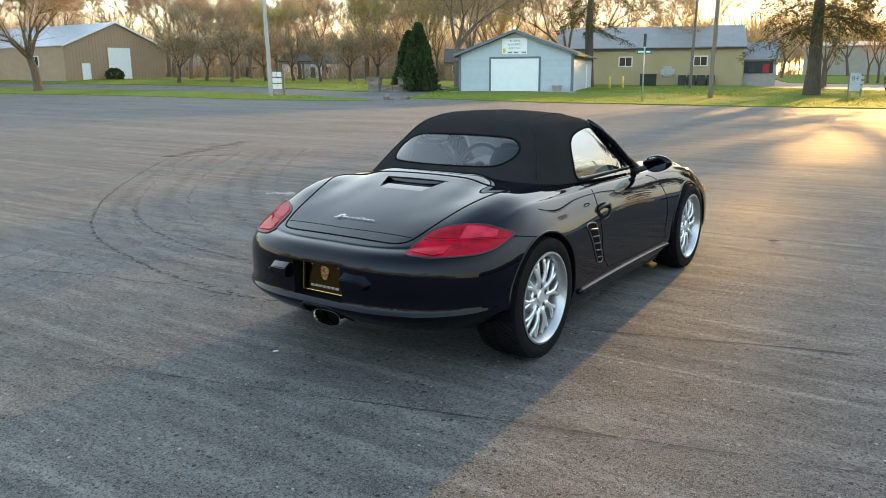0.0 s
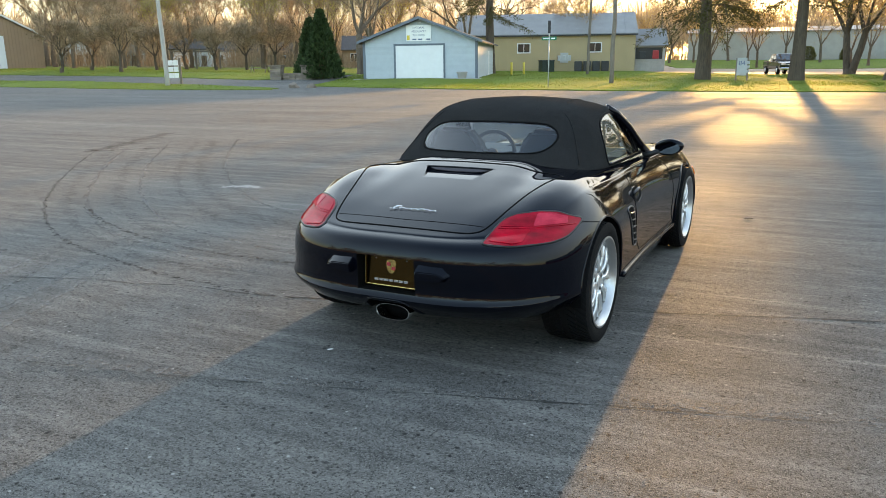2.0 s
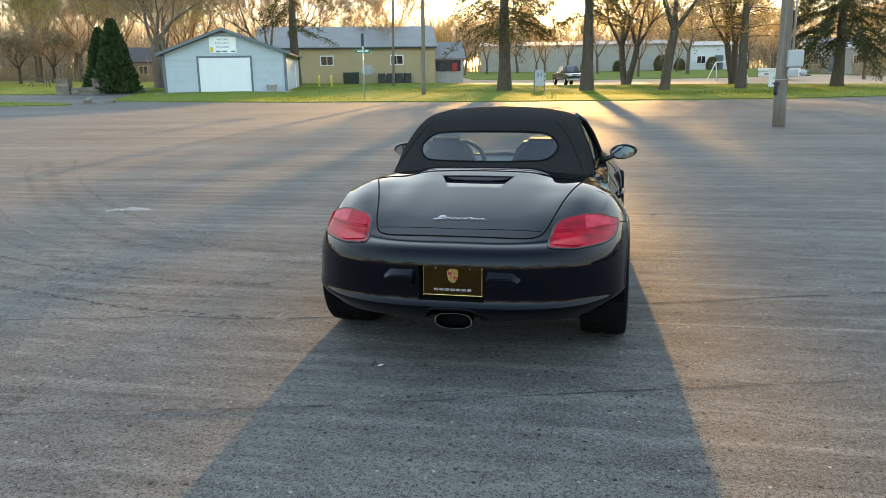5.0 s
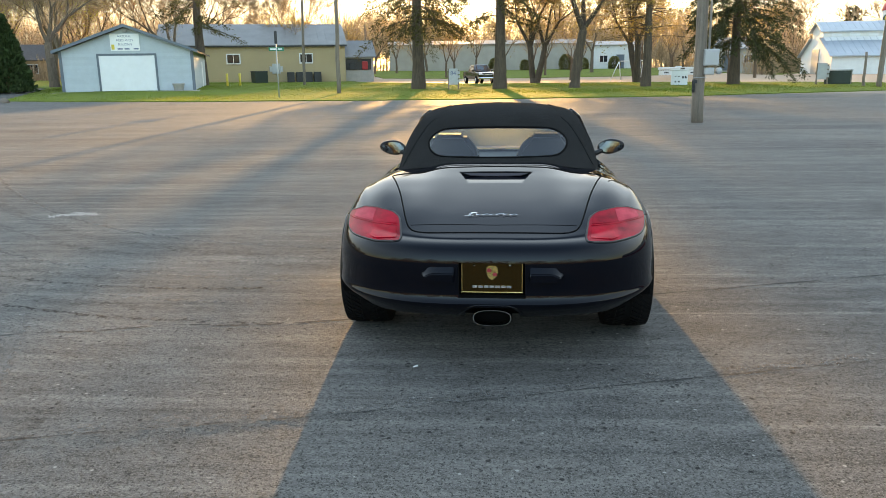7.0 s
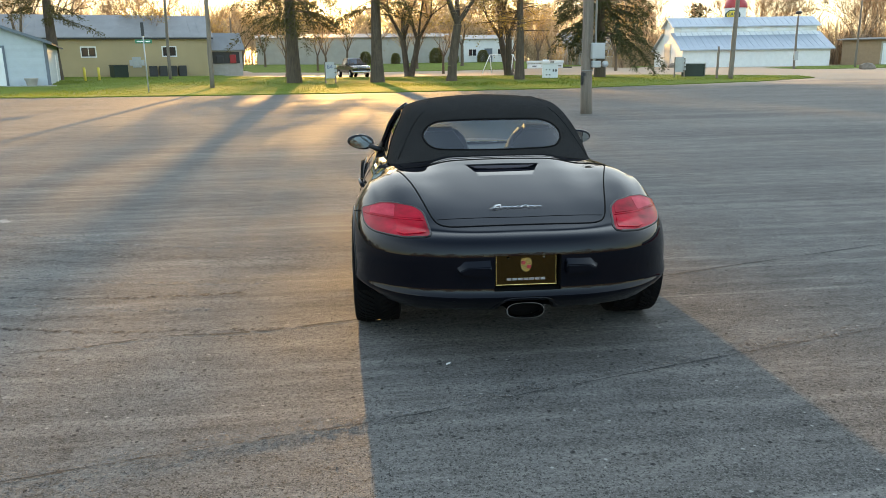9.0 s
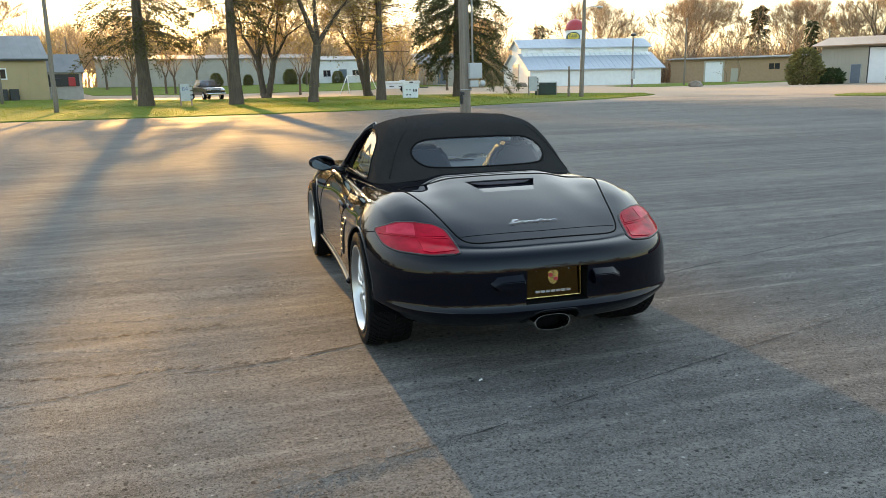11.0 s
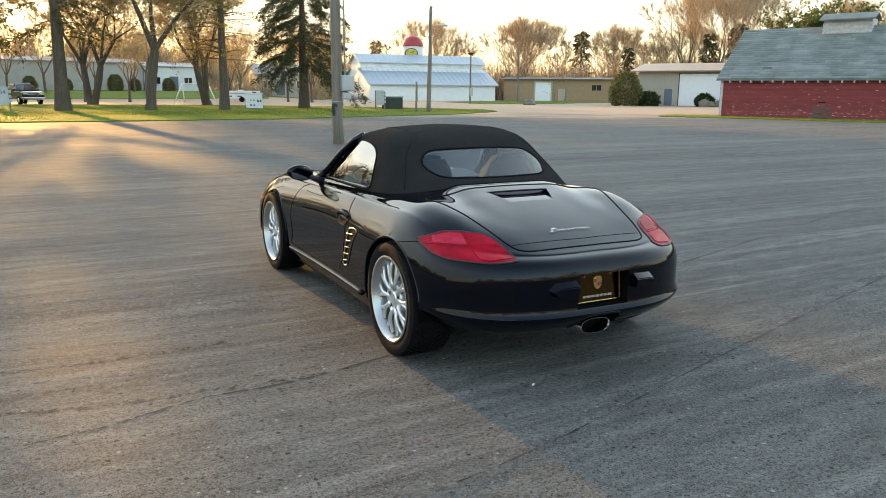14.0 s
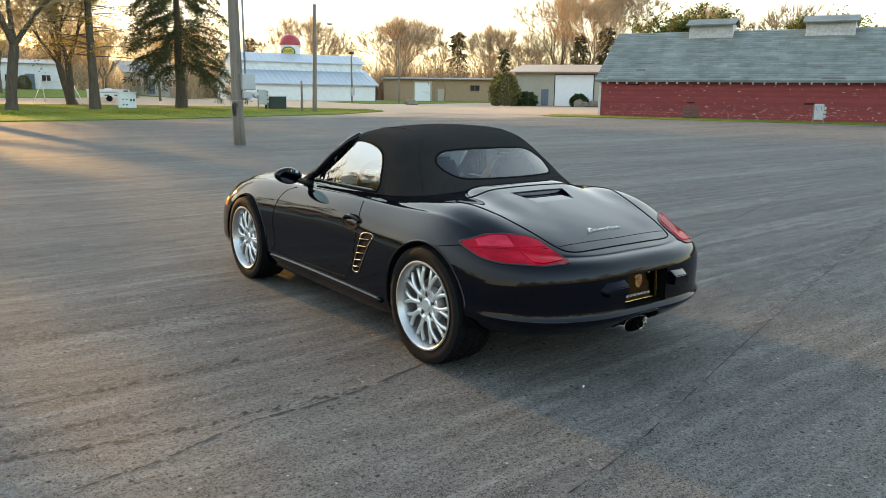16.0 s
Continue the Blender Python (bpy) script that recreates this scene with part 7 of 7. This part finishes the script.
prism(sb, [(x * .85, -.772, .505 + z * .85) for x, z in shield], (0, -.004, 0))
em = part("emblem", sb, GOLD, plate, "gold shield emblem")
sb = bmesh.new()
for x0, x1, z0, z1 in ((-.024, -.004, .508, .526), (.004, .024, .488, .505)):
    box(sb, x0, x1, -.7785, -.774, z0, z1)
part("quarter", sb, RED_DOME, em)
lb = bmesh.new()
for i in range(7):
    x = -.098 + i * .0286
    box(lb, x, x + .023, -.7755, -.771, .427, .439)
part("mark", lb, LETTER, plate, "silver bars of a maker's mark")
for x in (-.09, .09):
    bb = bmesh.new()
    lathe(bb, [(0, .006), (.006, .005), (.007, 0)], 10)
    part("bolt", bb, CHROME, plate, at=pose(x, -.772, .543, 90, 0, 0))
for s in (1, -1):
    bb = bmesh.new()
    a = [bb.verts.new((s * x, y, z)) for x, y, z in ((.185, -.80, .474), (.335, -.79, .480), (.372, -.775, .525), (.325, -.785, .572), (.185, -.80, .576))]
    c = [bb.verts.new((s * x, y, z)) for x, y, z in ((.188, -.864, .482), (.318, -.854, .486), (.338, -.848, .508), (.300, -.856, .526), (.188, -.868, .529))]
    bb.faces.new(c)
    for i in range(5):
        bb.faces.new((a[i], a[(i + 1) % 5], c[(i + 1) % 5], c[i]))
    bmesh.ops.bevel(bb, geom=[e for e in bb.edges], offset=0.004, segments=2, affect="EDGES")
    bmesh.ops.recalc_face_normals(bb, faces=bb.faces)
    part("bumper_block", bb, PAINT, car, smooth=40)
eb = bmesh.new()
oval = [(.098 * math.copysign(abs(math.cos(t)) ** .75, math.cos(t)), .042 * math.copysign(abs(math.sin(t)) ** .8, math.sin(t))) for t in np.linspace(0, 2 * math.pi, 44, endpoint=False)]
prof = [(0.90, .10), (0.90, -.012), (0.95, -.022), (0.99, -.022), (1.03, -.012), (1.03, .10)]
rows = [[eb.verts.new((x * k, y, z * (k if k < 1 else 1 + (k - 1) * 2))) for x, z in oval] for k, y in prof]
for a, b_ in zip(rows, rows[1:]):
    for i in range(44):
        eb.faces.new((a[i], a[(i + 1) % 44], b_[(i + 1) % 44], b_[i]))
bmesh.ops.recalc_face_normals(eb, faces=eb.faces)
tip = part("exhaust_tip", eb, CHROME, car, "oval chrome exhaust tip", smooth=50, at=pose(0, -.748, .272))
eb = bmesh.new()
eb.faces.new([eb.verts.new((x * .90, .08, z * .90)) for x, z in oval])
part("pipe_inside", eb, MATT, tip)
sb = [(-.175, .28), (-.15, .315), (-.115, .348), (-.08, .36), (.08, .36), (.115, .348), (.15, .315), (.175, .28)]
seam("exhaust_surround", [(x, -2, z) for x, z in sb], (0, 1, 0), r=0.005, material=PAINT)
part("undertray", boxed(-.48, .48, -.50, -.2, .22, .30, bevel=0.03), MATT, car)

# script on the lid
dz = onto((0, -.50, 2), (0, 0, -1), 0.001)
slope = math.degrees(math.atan2(deck_height(0, -.45) - deck_height(0, -.55), 0.1))
sc_ = bmesh.new()
pen = []
for k in range(0, 141):
    t = k / 140
    a = t * 2 * math.pi * 7
    tall = .0135 if t < .1 else .011 if .60 < t < .72 else .0062
    v = tall * (1 - math.cos(a))
    pen.append((-.125 + .25 * t - .006 * math.sin(a) + .35 * v, v, .003))
tube(sc_, pen, .0017, 5)
tube(sc_, [(-.13, .004, .003), (-.118, .028, .003), (-.085, .030, .003)], .0017, 5)
tube(sc_, [(-.15, -.003, .003), (-.125, -.002, .003), (-.10, .001, .003)], .0014, 5)
part("lid_script", sc_, CHROME, car, "chrome script drawn as plain strokes", at=pose(0, dz.y - .02, dz.z - .004, slope, 0, 0))

# third brake light in its scoop
bb = bmesh.new()
prism(bb, [(-.192, .018, .9065), (-.15, .012, .893), (-.06, .008, .889), (.06, .008, .889), (.15, .012, .893), (.192, .018, .9065)], (0, .018, 0))
bmesh.ops.bevel(bb, geom=bb.edges[:], offset=0.003, segments=2, affect="EDGES")
part("brake_light", bb, PLUM, car, "dark plum third brake light lens", smooth=40)
bb = bmesh.new()
tube(bb, [onto((x, .031, 2), (0, 0, -1), -0.002) for x in np.linspace(-.22, .22, 23)], 0.0045, 6)
part("scoop_lip", bb, PAINT, car)

# side intakes, handles, fuel flap, markers, sills
for s in (1, -1):
    fs = from_side(s)
    vent = rounded([(.52, .638), (.57, .650), (.645, .640), (.672, .60), (.735, .47), (.768, .405), (.752, .382), (.705, .388), (.665, .43), (.565, .58)], 4)
    intake = patch("side_intake", vent, fs, MATT, car, lift=0.002, rings=5, label="black slatted side air intake")
    for k in range(5):
        z = .615 - .047 * k
        ya, yb = .545 + .031 * k, .668 + .021 * k
        bb = bmesh.new()
        tube(bb, [fs(ya + (yb - ya) * t, z - .012 * t, .006) for t in np.linspace(0.05, 1, 7)], 0.0045, 6)
        part("slat", bb, INTAKE_SHINE, intake)
    bb = bmesh.new()
    tube(bb, [fs(y, z, .002) for y, z in vent], 0.005, 6, closed=True)
    part("intake_rim", bb, INTAKE_SHINE, intake)
    bb = bmesh.new()
    ov = rounded([(.705, .698), (.76, .730), (.87, .728), (.93, .690), (.88, .650), (.77, .645)], 5)
    cup = patch("door_handle", ov, fs, MATT, car, lift=0.002, bulge=-0.003, label="recessed black door handle with glossy rim")
    tube(bb, [fs(.715 + .20 * t, .700 + .016 * math.sin(t * math.pi), .004 + .024 * math.sin(t * math.pi)) for t in np.linspace(0, 1, 12)], 0.011, 8)
    part("grip", bb, PAINT, cup)
    bb = bmesh.new()
    tube(bb, [fs(y, z, .001) for y, z in ov], 0.003, 6, closed=True)
    part("rim", bb, PAINT, cup)
    mk = rounded([(2.80, .575), (2.81, .61), (2.90, .605), (2.91, .57), (2.90, .55), (2.81, .55)], 4)
    patch("side_marker", mk, fs, AMBER, car, lift=0.005, bulge=0.004)
    bb = bmesh.new()
    tube(bb, [fs(y, .268, .004) for y in np.linspace(.42, 2.02, 40)], 0.016, 8)
    part("sill_strip", bb, PAINT, car, smooth=True)
    # arch lips
    for (yy, rr, up) in AXLES:
        bb = bmesh.new()
        pts = []
        for a in np.linspace(-8, 188, 50):
            y, z = yy + (rr + .006) * math.cos(radians(a)), HUB_Z + up + (rr + .006) * math.sin(radians(a))
            if z > .27:
                pts.append(fs(y, z, -0.003))
        tube(bb, pts, 0.008, 8)
        part("arch_lip", bb, PAINT, car)
flap = [(.66 + .075 * math.cos(t), 2.36 + .085 * math.sin(t)) for t in np.linspace(0, 2 * math.pi, 28, endpoint=False)]
seam("fuel_flap", [(x, y, 2) for x, y in flap], (0, 0, -1), closed=True, r=0.0022)

# ---- soft top ----
RINGS = [
    [(0, .18, .938), (.35, .205, .924), (.575, .30, .893), (.655, .53, .866), (.668, .80, .85), (.678, 1.2, .85), (.68, 1.62, .86)],
    [(0, .30, 1.005), (.33, .325, 1.0), (.525, .42, .99), (.622, .60, .985), (.638, .85, .98), (.645, 1.2, .98), (.635, 1.50, .98)],
    [(0, .475, 1.11), (.315, .495, 1.105), (.485, .565, 1.10), (.572, .69, 1.095), (.588, .9, 1.092), (.598, 1.18, 1.09), (.588, 1.40, 1.08)],
    [(0, .615, 1.205), (.28, .63, 1.20), (.425, .68, 1.195), (.50, .77, 1.19), (.525, .95, 1.188), (.535, 1.17, 1.183), (.53, 1.33, 1.17)],
    [(0, .76, 1.252), (.23, .77, 1.25), (.345, .81, 1.244), (.405, .87, 1.24), (.43, .99, 1.238), (.437, 1.16, 1.232), (.435, 1.295, 1.216)],
    [(0, .92, 1.272), (.12, .925, 1.27), (.18, .94, 1.268), (.22, .97, 1.267), (.235, 1.04, 1.265), (.24, 1.15, 1.26), (.24, 1.275, 1.246)],
    [(0, 1.04, 1.277), (0.0, 1.05, 1.276), (0, 1.06, 1.275), (0, 1.08, 1.274), (0, 1.10, 1.273), (0, 1.16, 1.268), (0, 1.27, 1.252)],
]
per = 14
top_lines = []
for r in RINGS:
    mirror = [(-p[0], p[1], p[2]) for p in r[:0:-1]] + list(r)
    top_lines.append(open_spline(mirror, per))
tl = np.array(top_lines)
tops = open_spline(tl, 10)                   # rows from the base to the crown, columns from one screen pillar round to the other
REARWIN = rounded([(0, .974), (.28, .976), (.39, .988), (.437, 1.03), (.428, 1.08), (.365, 1.122), (.25, 1.136), (0, 1.140), (-.25, 1.136), (-.365, 1.122), (-.428, 1.08), (-.437, 1.03), (-.39, .988), (-.28, .976)], 6)
SIDEWIN = rounded([(.818, .870), (.785, .95), (.812, 1.045), (.905, 1.122), (1.09, 1.162), (1.24, 1.160), (1.335, 1.12), (1.43, 1.035), (1.53, .95), (1.605, .872), (1.40, .864), (1.05, .864)], 6)


def inside(poly, x, y):
    c = False
    for (x0, y0), (x1, y1) in zip(poly, poly[1:] + poly[:1]):
        if (y0 > y) != (y1 > y) and x < (x1 - x0) * (y - y0) / (y1 - y0) + x0:
            c = not c
    return c


def fine(a, n):
    """Resamples the rows of a grid n times finer, straight between neighbours."""
    rows = []
    for i in range(len(a) - 1):
        for t in range(n):
            rows.append(a[i] + (a[i + 1] - a[i]) * t / n)
    rows.append(a[-1])
    return np.array(rows)


tops = fine(np.transpose(fine(tops, 2), (1, 0, 2)), 2)
nc, nr = tops.shape[0], tops.shape[1]
sets = {"cloth": [], "rear": [], "side_l": [], "side_r": []}
tv = [tuple(p) for p in tops.reshape(-1, 3)]
for c in range(nc - 1):
    for r in range(nr - 1):
        q = (c * nr + r, c * nr + r + 1, (c + 1) * nr + r + 1, (c + 1) * nr + r)
        m_ = (tops[c, r] + tops[c + 1, r + 1]) / 2
        if m_[1] < .75 and inside(REARWIN, m_[0], m_[2]):
            sets["rear"].append(q)
        elif abs(m_[0]) > .4 and inside(SIDEWIN, m_[1], m_[2]):
            sets["side_r" if m_[0] > 0 else "side_l"].append(q)
        elif m_[1] > 1.16 and m_[2] < 1.18 and m_[1] > 1.60 - (m_[2] - .872) * 1.12:
            pass
        else:
            sets["cloth"].append(q)


def from_faces(fs):
    used = sorted({i for q in fs for i in q})
    idx = {k: i for i, k in enumerate(used)}
    b = bmesh.new()
    vs = [b.verts.new(tv[k]) for k in used]
    for q in fs:
        if len({tv[i] for i in q}) >= 3:
            try:
                b.faces.new([vs[idx[i]] for i in q])
            except ValueError:
                pass
    bmesh.ops.remove_doubles(b, verts=b.verts, dist=0.0004)
    bmesh.ops.recalc_face_normals(b, faces=b.faces)
    if sum(f.normal.z for f in b.faces) < 0:
        bmesh.ops.reverse_faces(b, faces=b.faces)
    return b


TOPS = BVHTree.FromPolygons(tv, [q for k in sets.values() for q in k])
cloth = part("soft_top", from_faces(sets["cloth"]), CLOTH, car, "black fabric soft top, closed", smooth=True)
sol = cloth.modifiers.new("thick", "SOLIDIFY")
sol.thickness, sol.offset = 0.012, -1
part("rear_window", from_faces(sets["rear"]), REAR_GLASS, car, "tinted glass rear window", smooth=True)
for k in ("side_l", "side_r"):
    part("side_window", from_faces(sets[k]), GLASS, car, "clear door window", smooth=True)


def on_top(origin, way, lift):
    hit, nrm, _, _ = TOPS.ray_cast(Vector(origin), Vector(way))
    if hit is None:
        hit, nrm, _, _ = TOPS.find_nearest(Vector(origin))
    if nrm.dot(Vector(way)) > 0:
        nrm = -nrm
    return hit + nrm * lift


bb = bmesh.new()
tube(bb, [on_top((x, -1, z), (0, 1, 0), -0.003) for x, z in REARWIN], 0.008, 8, closed=True)
part("window_seal", bb, MATT, car, smooth=True)
for s in (1, -1):
    bb = bmesh.new()
    tube(bb, [on_top((2 * s, y, z), (-s, 0, 0), -0.004) for y, z in SIDEWIN], 0.010, 8, closed=True)
    part("door_seal", bb, MATT, car, smooth=True)
    # screen pillar and belt moulding
    bb = bmesh.new()
    tube(bb, [(s * .708, 1.72, .84), (s * .672, 1.58, .925), (s * .625, 1.43, 1.055), (s * .568, 1.30, 1.155), (s * .51, 1.25, 1.20)], [.03, .027, .025, .024, .02], 10)
    part("screen_pillar", bb, PAINT, car, smooth=True)
    bb = bmesh.new()
    tube(bb, [on_top((2 * s, y, .868), (-s, 0, 0), 0.004) for y in np.linspace(.80, 1.66, 16)], 0.009, 8)
    part("belt_moulding", bb, PAINT, car, smooth=True)
    # cloth seams over the rear quarters
    bb = bmesh.new()
    tube(bb, [on_top((s * x, -1 if z < 1.2 else y, z if z < 1.2 else 3), (0, 1, 0) if z < 1.2 else (0, 0, -1), 0.0015) for x, y, z in ((.60, 0, .91), (.575, 0, .96), (.545, 0, 1.02), (.505, 0, 1.09), (.46, 0, 1.15), (.42, 0, 1.185), (.38, .80, 1.3), (.36, .95, 1.3), (.35, 1.1, 1.3), (.34, 1.25, 1.3))], 0.004, 6)
    part("cloth_seam", bb, CLOTH, car)
# windscreen and header
sc = bmesh.new()
nx = 20
rows = []
for j in range(9):
    t = j / 8
    row = []
    for i in range(nx + 1):
        u = i / nx * 2 - 1
        a = Vector((u * .50, 1.275 - .03 * u * u, 1.238 - .05 * u * u))
        b_ = Vector((u * .70, 1.98 - .26 * u * u, .875 - .03 * u * u))
        row.append(sc.verts.new(a.lerp(b_, t) + Vector((0, 0, 0.035 * math.sin(t * math.pi)))))
    rows.append(row)
for a, b_ in zip(rows, rows[1:]):
    for i in range(nx):
        sc.faces.new((a[i], b_[i], b_[i + 1], a[i + 1]))
part("windscreen", sc, SCREEN_GLASS, car, "curved clear windscreen", smooth=True)
bb = bmesh.new()
tube(bb, [(u * .53, 1.27 - .03 * u * u, 1.236 - .055 * u * u) for u in np.linspace(-1, 1, 17)], 0.02, 8)
part("screen_header", bb, TRIM, car, smooth=True)

# cabin
part("cabin_floor", boxed(-.58, .58, .42, 1.6, .40, .44), MATT, car)
db = bmesh.new()
prism(db, [(-.58, 1.30, .70), (-.58, 1.42, .84), (-.58, 1.70, .875), (-.58, 1.75, .60), (-.58, 1.40, .55)], (1.16, 0, 0))
part("dashboard", db, GREY_PLASTIC, car)
for s in (1, -1):
    seat = bmesh.new()
    box(seat, s * .32 - .23, s * .32 + .23, .72, 1.22, .44, .60, bevel=0.05)
    seat_ob = part("seat", seat, LEATHER, car, "black leather bucket seat", smooth=40)
    bk = bmesh.new()
    prism(bk, [(s * .32 - .22, .74, .55), (s * .32 - .23, .66, .80), (s * .32 - .19, .60, .96), (s * .32 - .10, .57, 1.085), (s * .32 + .10, .57, 1.085), (s * .32 + .19, .60, .96), (s * .32 + .23, .66, .80), (s * .32 + .22, .74, .55)], (0, .12, .01))
    bmesh.ops.bevel(bk, geom=bk.edges[:], offset=0.025, segments=2, affect="EDGES")
    part("backrest", bk, LEATHER, seat_ob, smooth=40)
    hb = bmesh.new()
    tube(hb, [(s * .32 + .17 * math.copysign(abs(math.cos(t)) ** .6, math.cos(t)), .63, .86 + .20 * math.sin(t) ** .7) for t in np.linspace(0.02, math.pi - .02, 18)], 0.022, 8)
    part("roll_hoop", hb, GREY_PLASTIC, car, smooth=True)
wh = bmesh.new()
tube(wh, [(.185 * math.cos(t), .185 * math.sin(t), 0) for t in np.linspace(0, 2 * math.pi, 30, endpoint=False)], 0.016, 8, closed=True)
for a in (0.15, math.pi - .15, -math.pi / 2):
    tube(wh, [(0, 0, 0), (.18 * math.cos(a), .18 * math.sin(a), 0)], .018, 6)
bmesh.ops.create_uvsphere(wh, u_segments=12, v_segments=8, radius=0.06, matrix=Matrix.Diagonal((1, 1, .5, 1)))
part("steering_wheel", wh, LEATHER, car, smooth=True, at=pose(-.34, 1.25, .83, 68, 0, 0))
mb = bmesh.new()
box(mb, -.11, .11, 1.33, 1.36, 1.105, 1.165, bevel=0.015)
part("cabin_mirror", mb, TRIM, car)

# door mirrors
for s in (1, -1):
    mm = bmesh.new()
    bmesh.ops.create_uvsphere(mm, u_segments=28, v_segments=18, radius=1.0)
    for v in mm.verts:
        x, y, z = v.co
        y = y * (0.075 if y > 0 else 0.035)
        tape = 1 - 0.18 * (x * s > 0) * abs(x)
        v.co = Vector((x * .104, y, math.copysign(abs(z) ** .85, z) * .060 * tape + .009 * x * s))
    bmesh.ops.transform(mm, verts=mm.verts, matrix=Matrix.Translation((s * .868, 1.655, .898)) @ Matrix.Rotation(radians(-8 * s), 4, "Z"))
    mir = part("door_mirror", mm, PAINT, car, "glossy black door mirror", smooth=True)
    gl = bmesh.new()
    lathe(gl, [(1.0, 0), (0.0, 0.06)], 28)
    part("mirror_glass", gl, MIRROR, mir, smooth=True, at=pose(s * .863, 1.616, .898, 94, 0, -8 * s) @ Matrix.Diagonal((.089, .047, .01, 1)))
    st = bmesh.new()
    tube(st, [(s * .70, 1.60, .835), (s * .765, 1.63, .855), (s * .82, 1.655, .88)], [.026, .02, .022], 8)
    part("mirror_stalk", st, TRIM, mir, smooth=True)


# ---- wheels ----
def wheel(width, radius, rim_r):
    """Alloy wheel with twin spokes, polished lip and treaded tyre; outer face towards +x."""
    wob = part("wheel", bmesh.new(), RUBBER, car)
    h = width / 2
    tb_ = bmesh.new()
    prof = [(rim_r - .012, -h * .86), (rim_r + .01, -h * .98), (radius - .045, -h * 1.04), (radius - .012, -h * .97), (radius - .010, -h * .80), (radius - .009, -h * .5), (radius - .009, h * .5), (radius - .010, h * .80), (radius - .012, h * .97), (radius - .03, h * 1.02), (radius - .05, h * 1.03), (rim_r + .02, h * 1.0), (rim_r + .006, h * .965), (rim_r - .012, h * .9)]
    lathe(tb_, prof, 72, "x")
    tyre = part("tyre", tb_, RUBBER, wob, "black low-profile tyre", smooth=40)
    tr = Soup()
    for k in range(60):
        a = 2 * math.pi * k / 60
        for sgn in (1, -1):
            for x0, x1, off in ((.15, .52, 0.0), (.58, .97, 0.04)):
                q = []
                for xx, ao in ((x0, 0), (x1, .10 + off), (x1, .165 + off), (x0, .065)):
                    rr = radius - (.008 if xx > .9 else 0)
                    t = a + ao
                    q.append(Vector((sgn * xx * h, rr * math.cos(t), rr * math.sin(t))))
                n0 = len(tr.v)
                tr.v += q + [Vector((p.x, p.y * .96, p.z * .96)) for p in q]
                tr.f += [(n0, n0 + 1, n0 + 2, n0 + 3)] + [(n0 + i, n0 + (i + 1) % 4, n0 + 4 + (i + 1) % 4, n0 + 4 + i) for i in range(4)]
                tr.m += [0] * 5
    tr.done("tread", [RUBBER], tyre)["kind"] = "stuff"
    rb = bmesh.new()
    face = h * .97
    lathe(rb, [(rim_r + .004, face), (rim_r + .006, face + .006), (rim_r - .004, face + .008), (rim_r - .012, face), (rim_r - .022, face - .03), (rim_r - .03, face - .055), (rim_r - .034, -h * .8), (rim_r - .01, -h * .95)], 72, "x")
    part("rim", rb, POLISHED, wob, "polished silver rim lip", smooth=50)
    hub_x = face - .036
    sp_ = bmesh.new()
    for k in range(10):
        a = 2 * math.pi * k / 10
        for d0, d1 in ((0.0, .155), (0.0, -.155)):
            pts = []
            for t in np.linspace(0, 1, 7):
                r = .062 + (rim_r - .030 - .062) * t
                aa = a + d0 + d1 * max(0.12, (t - .32) / .68)
                pts.append((hub_x + .012 * math.sin(t * math.pi) - .006 * t, r * math.cos(aa), r * math.sin(aa)))
            tube(sp_, pts, [.015, .0135, .0125, .012, .012, .0125, .014], 6)
    part("spokes", sp_, ALLOY, wob, "silver mesh spokes", smooth=True)
    hb_ = bmesh.new()
    lathe(hb_, [(0, hub_x + .012), (.030, hub_x + .012), (.034, hub_x + .006), (.040, hub_x + .004), (.094, hub_x + .008), (.101, hub_x - .002), (.096, hub_x - .05), (0, hub_x - .06)], 40, "x")
    part("hub", hb_, ALLOY, wob, smooth=45)
    for k in range(5):
        a = 2 * math.pi * k / 5 + .3
        nb = bmesh.new()
        lathe(nb, [(.016, hub_x + .0072), (.015, hub_x + .0078), (0, hub_x + .008)], 14, "x", Matrix.Translation((0, .062 * math.cos(a), .062 * math.sin(a))))
        part("bolt_hole", nb, DARK_STEEL, wob)
    ds = bmesh.new()
    lathe(ds, [(.06, hub_x - .07), (.158, hub_x - .07), (.160, hub_x - .095), (.06, hub_x - .095)], 40, "x")
    part("brake_disc", ds, BRAKE, wob, smooth=40)
    cl = bmesh.new()
    box(cl, hub_x - .12, hub_x - .045, .09, .185, -.09, .09, bevel=0.012)
    part("brake_caliper", cl, DARK_STEEL, wob)
    return wob


rear_w = wheel(.255, .334, .246)
rear_w.matrix_basis = pose(.755, 0, .334)
front_w = wheel(.235, .332, .246)
front_w.matrix_basis = pose(.775, 2.425, .332)
for w_, x, y, z in ((rear_w, -.755, 0, .334), (front_w, -.775, 2.425, .332)):
    o = copy_thing(w_, pose(x, y, z, 0, 0, 180))
    o.parent = car
# wheel wells
for yy, rr, up in AXLES:
    for s in (1, -1):
        wbm = bmesh.new()
        lathe(wbm, [(rr - .004, s * .86), (rr - .004, s * .57), (.0, s * .57)], 40, "x", Matrix.Translation((0, yy, HUB_Z + up)))
        bmesh.ops.delete(wbm, geom=[v for v in wbm.verts if v.co.z < .25], context="VERTS")
        part("wheel_well", wbm, MATT, car)
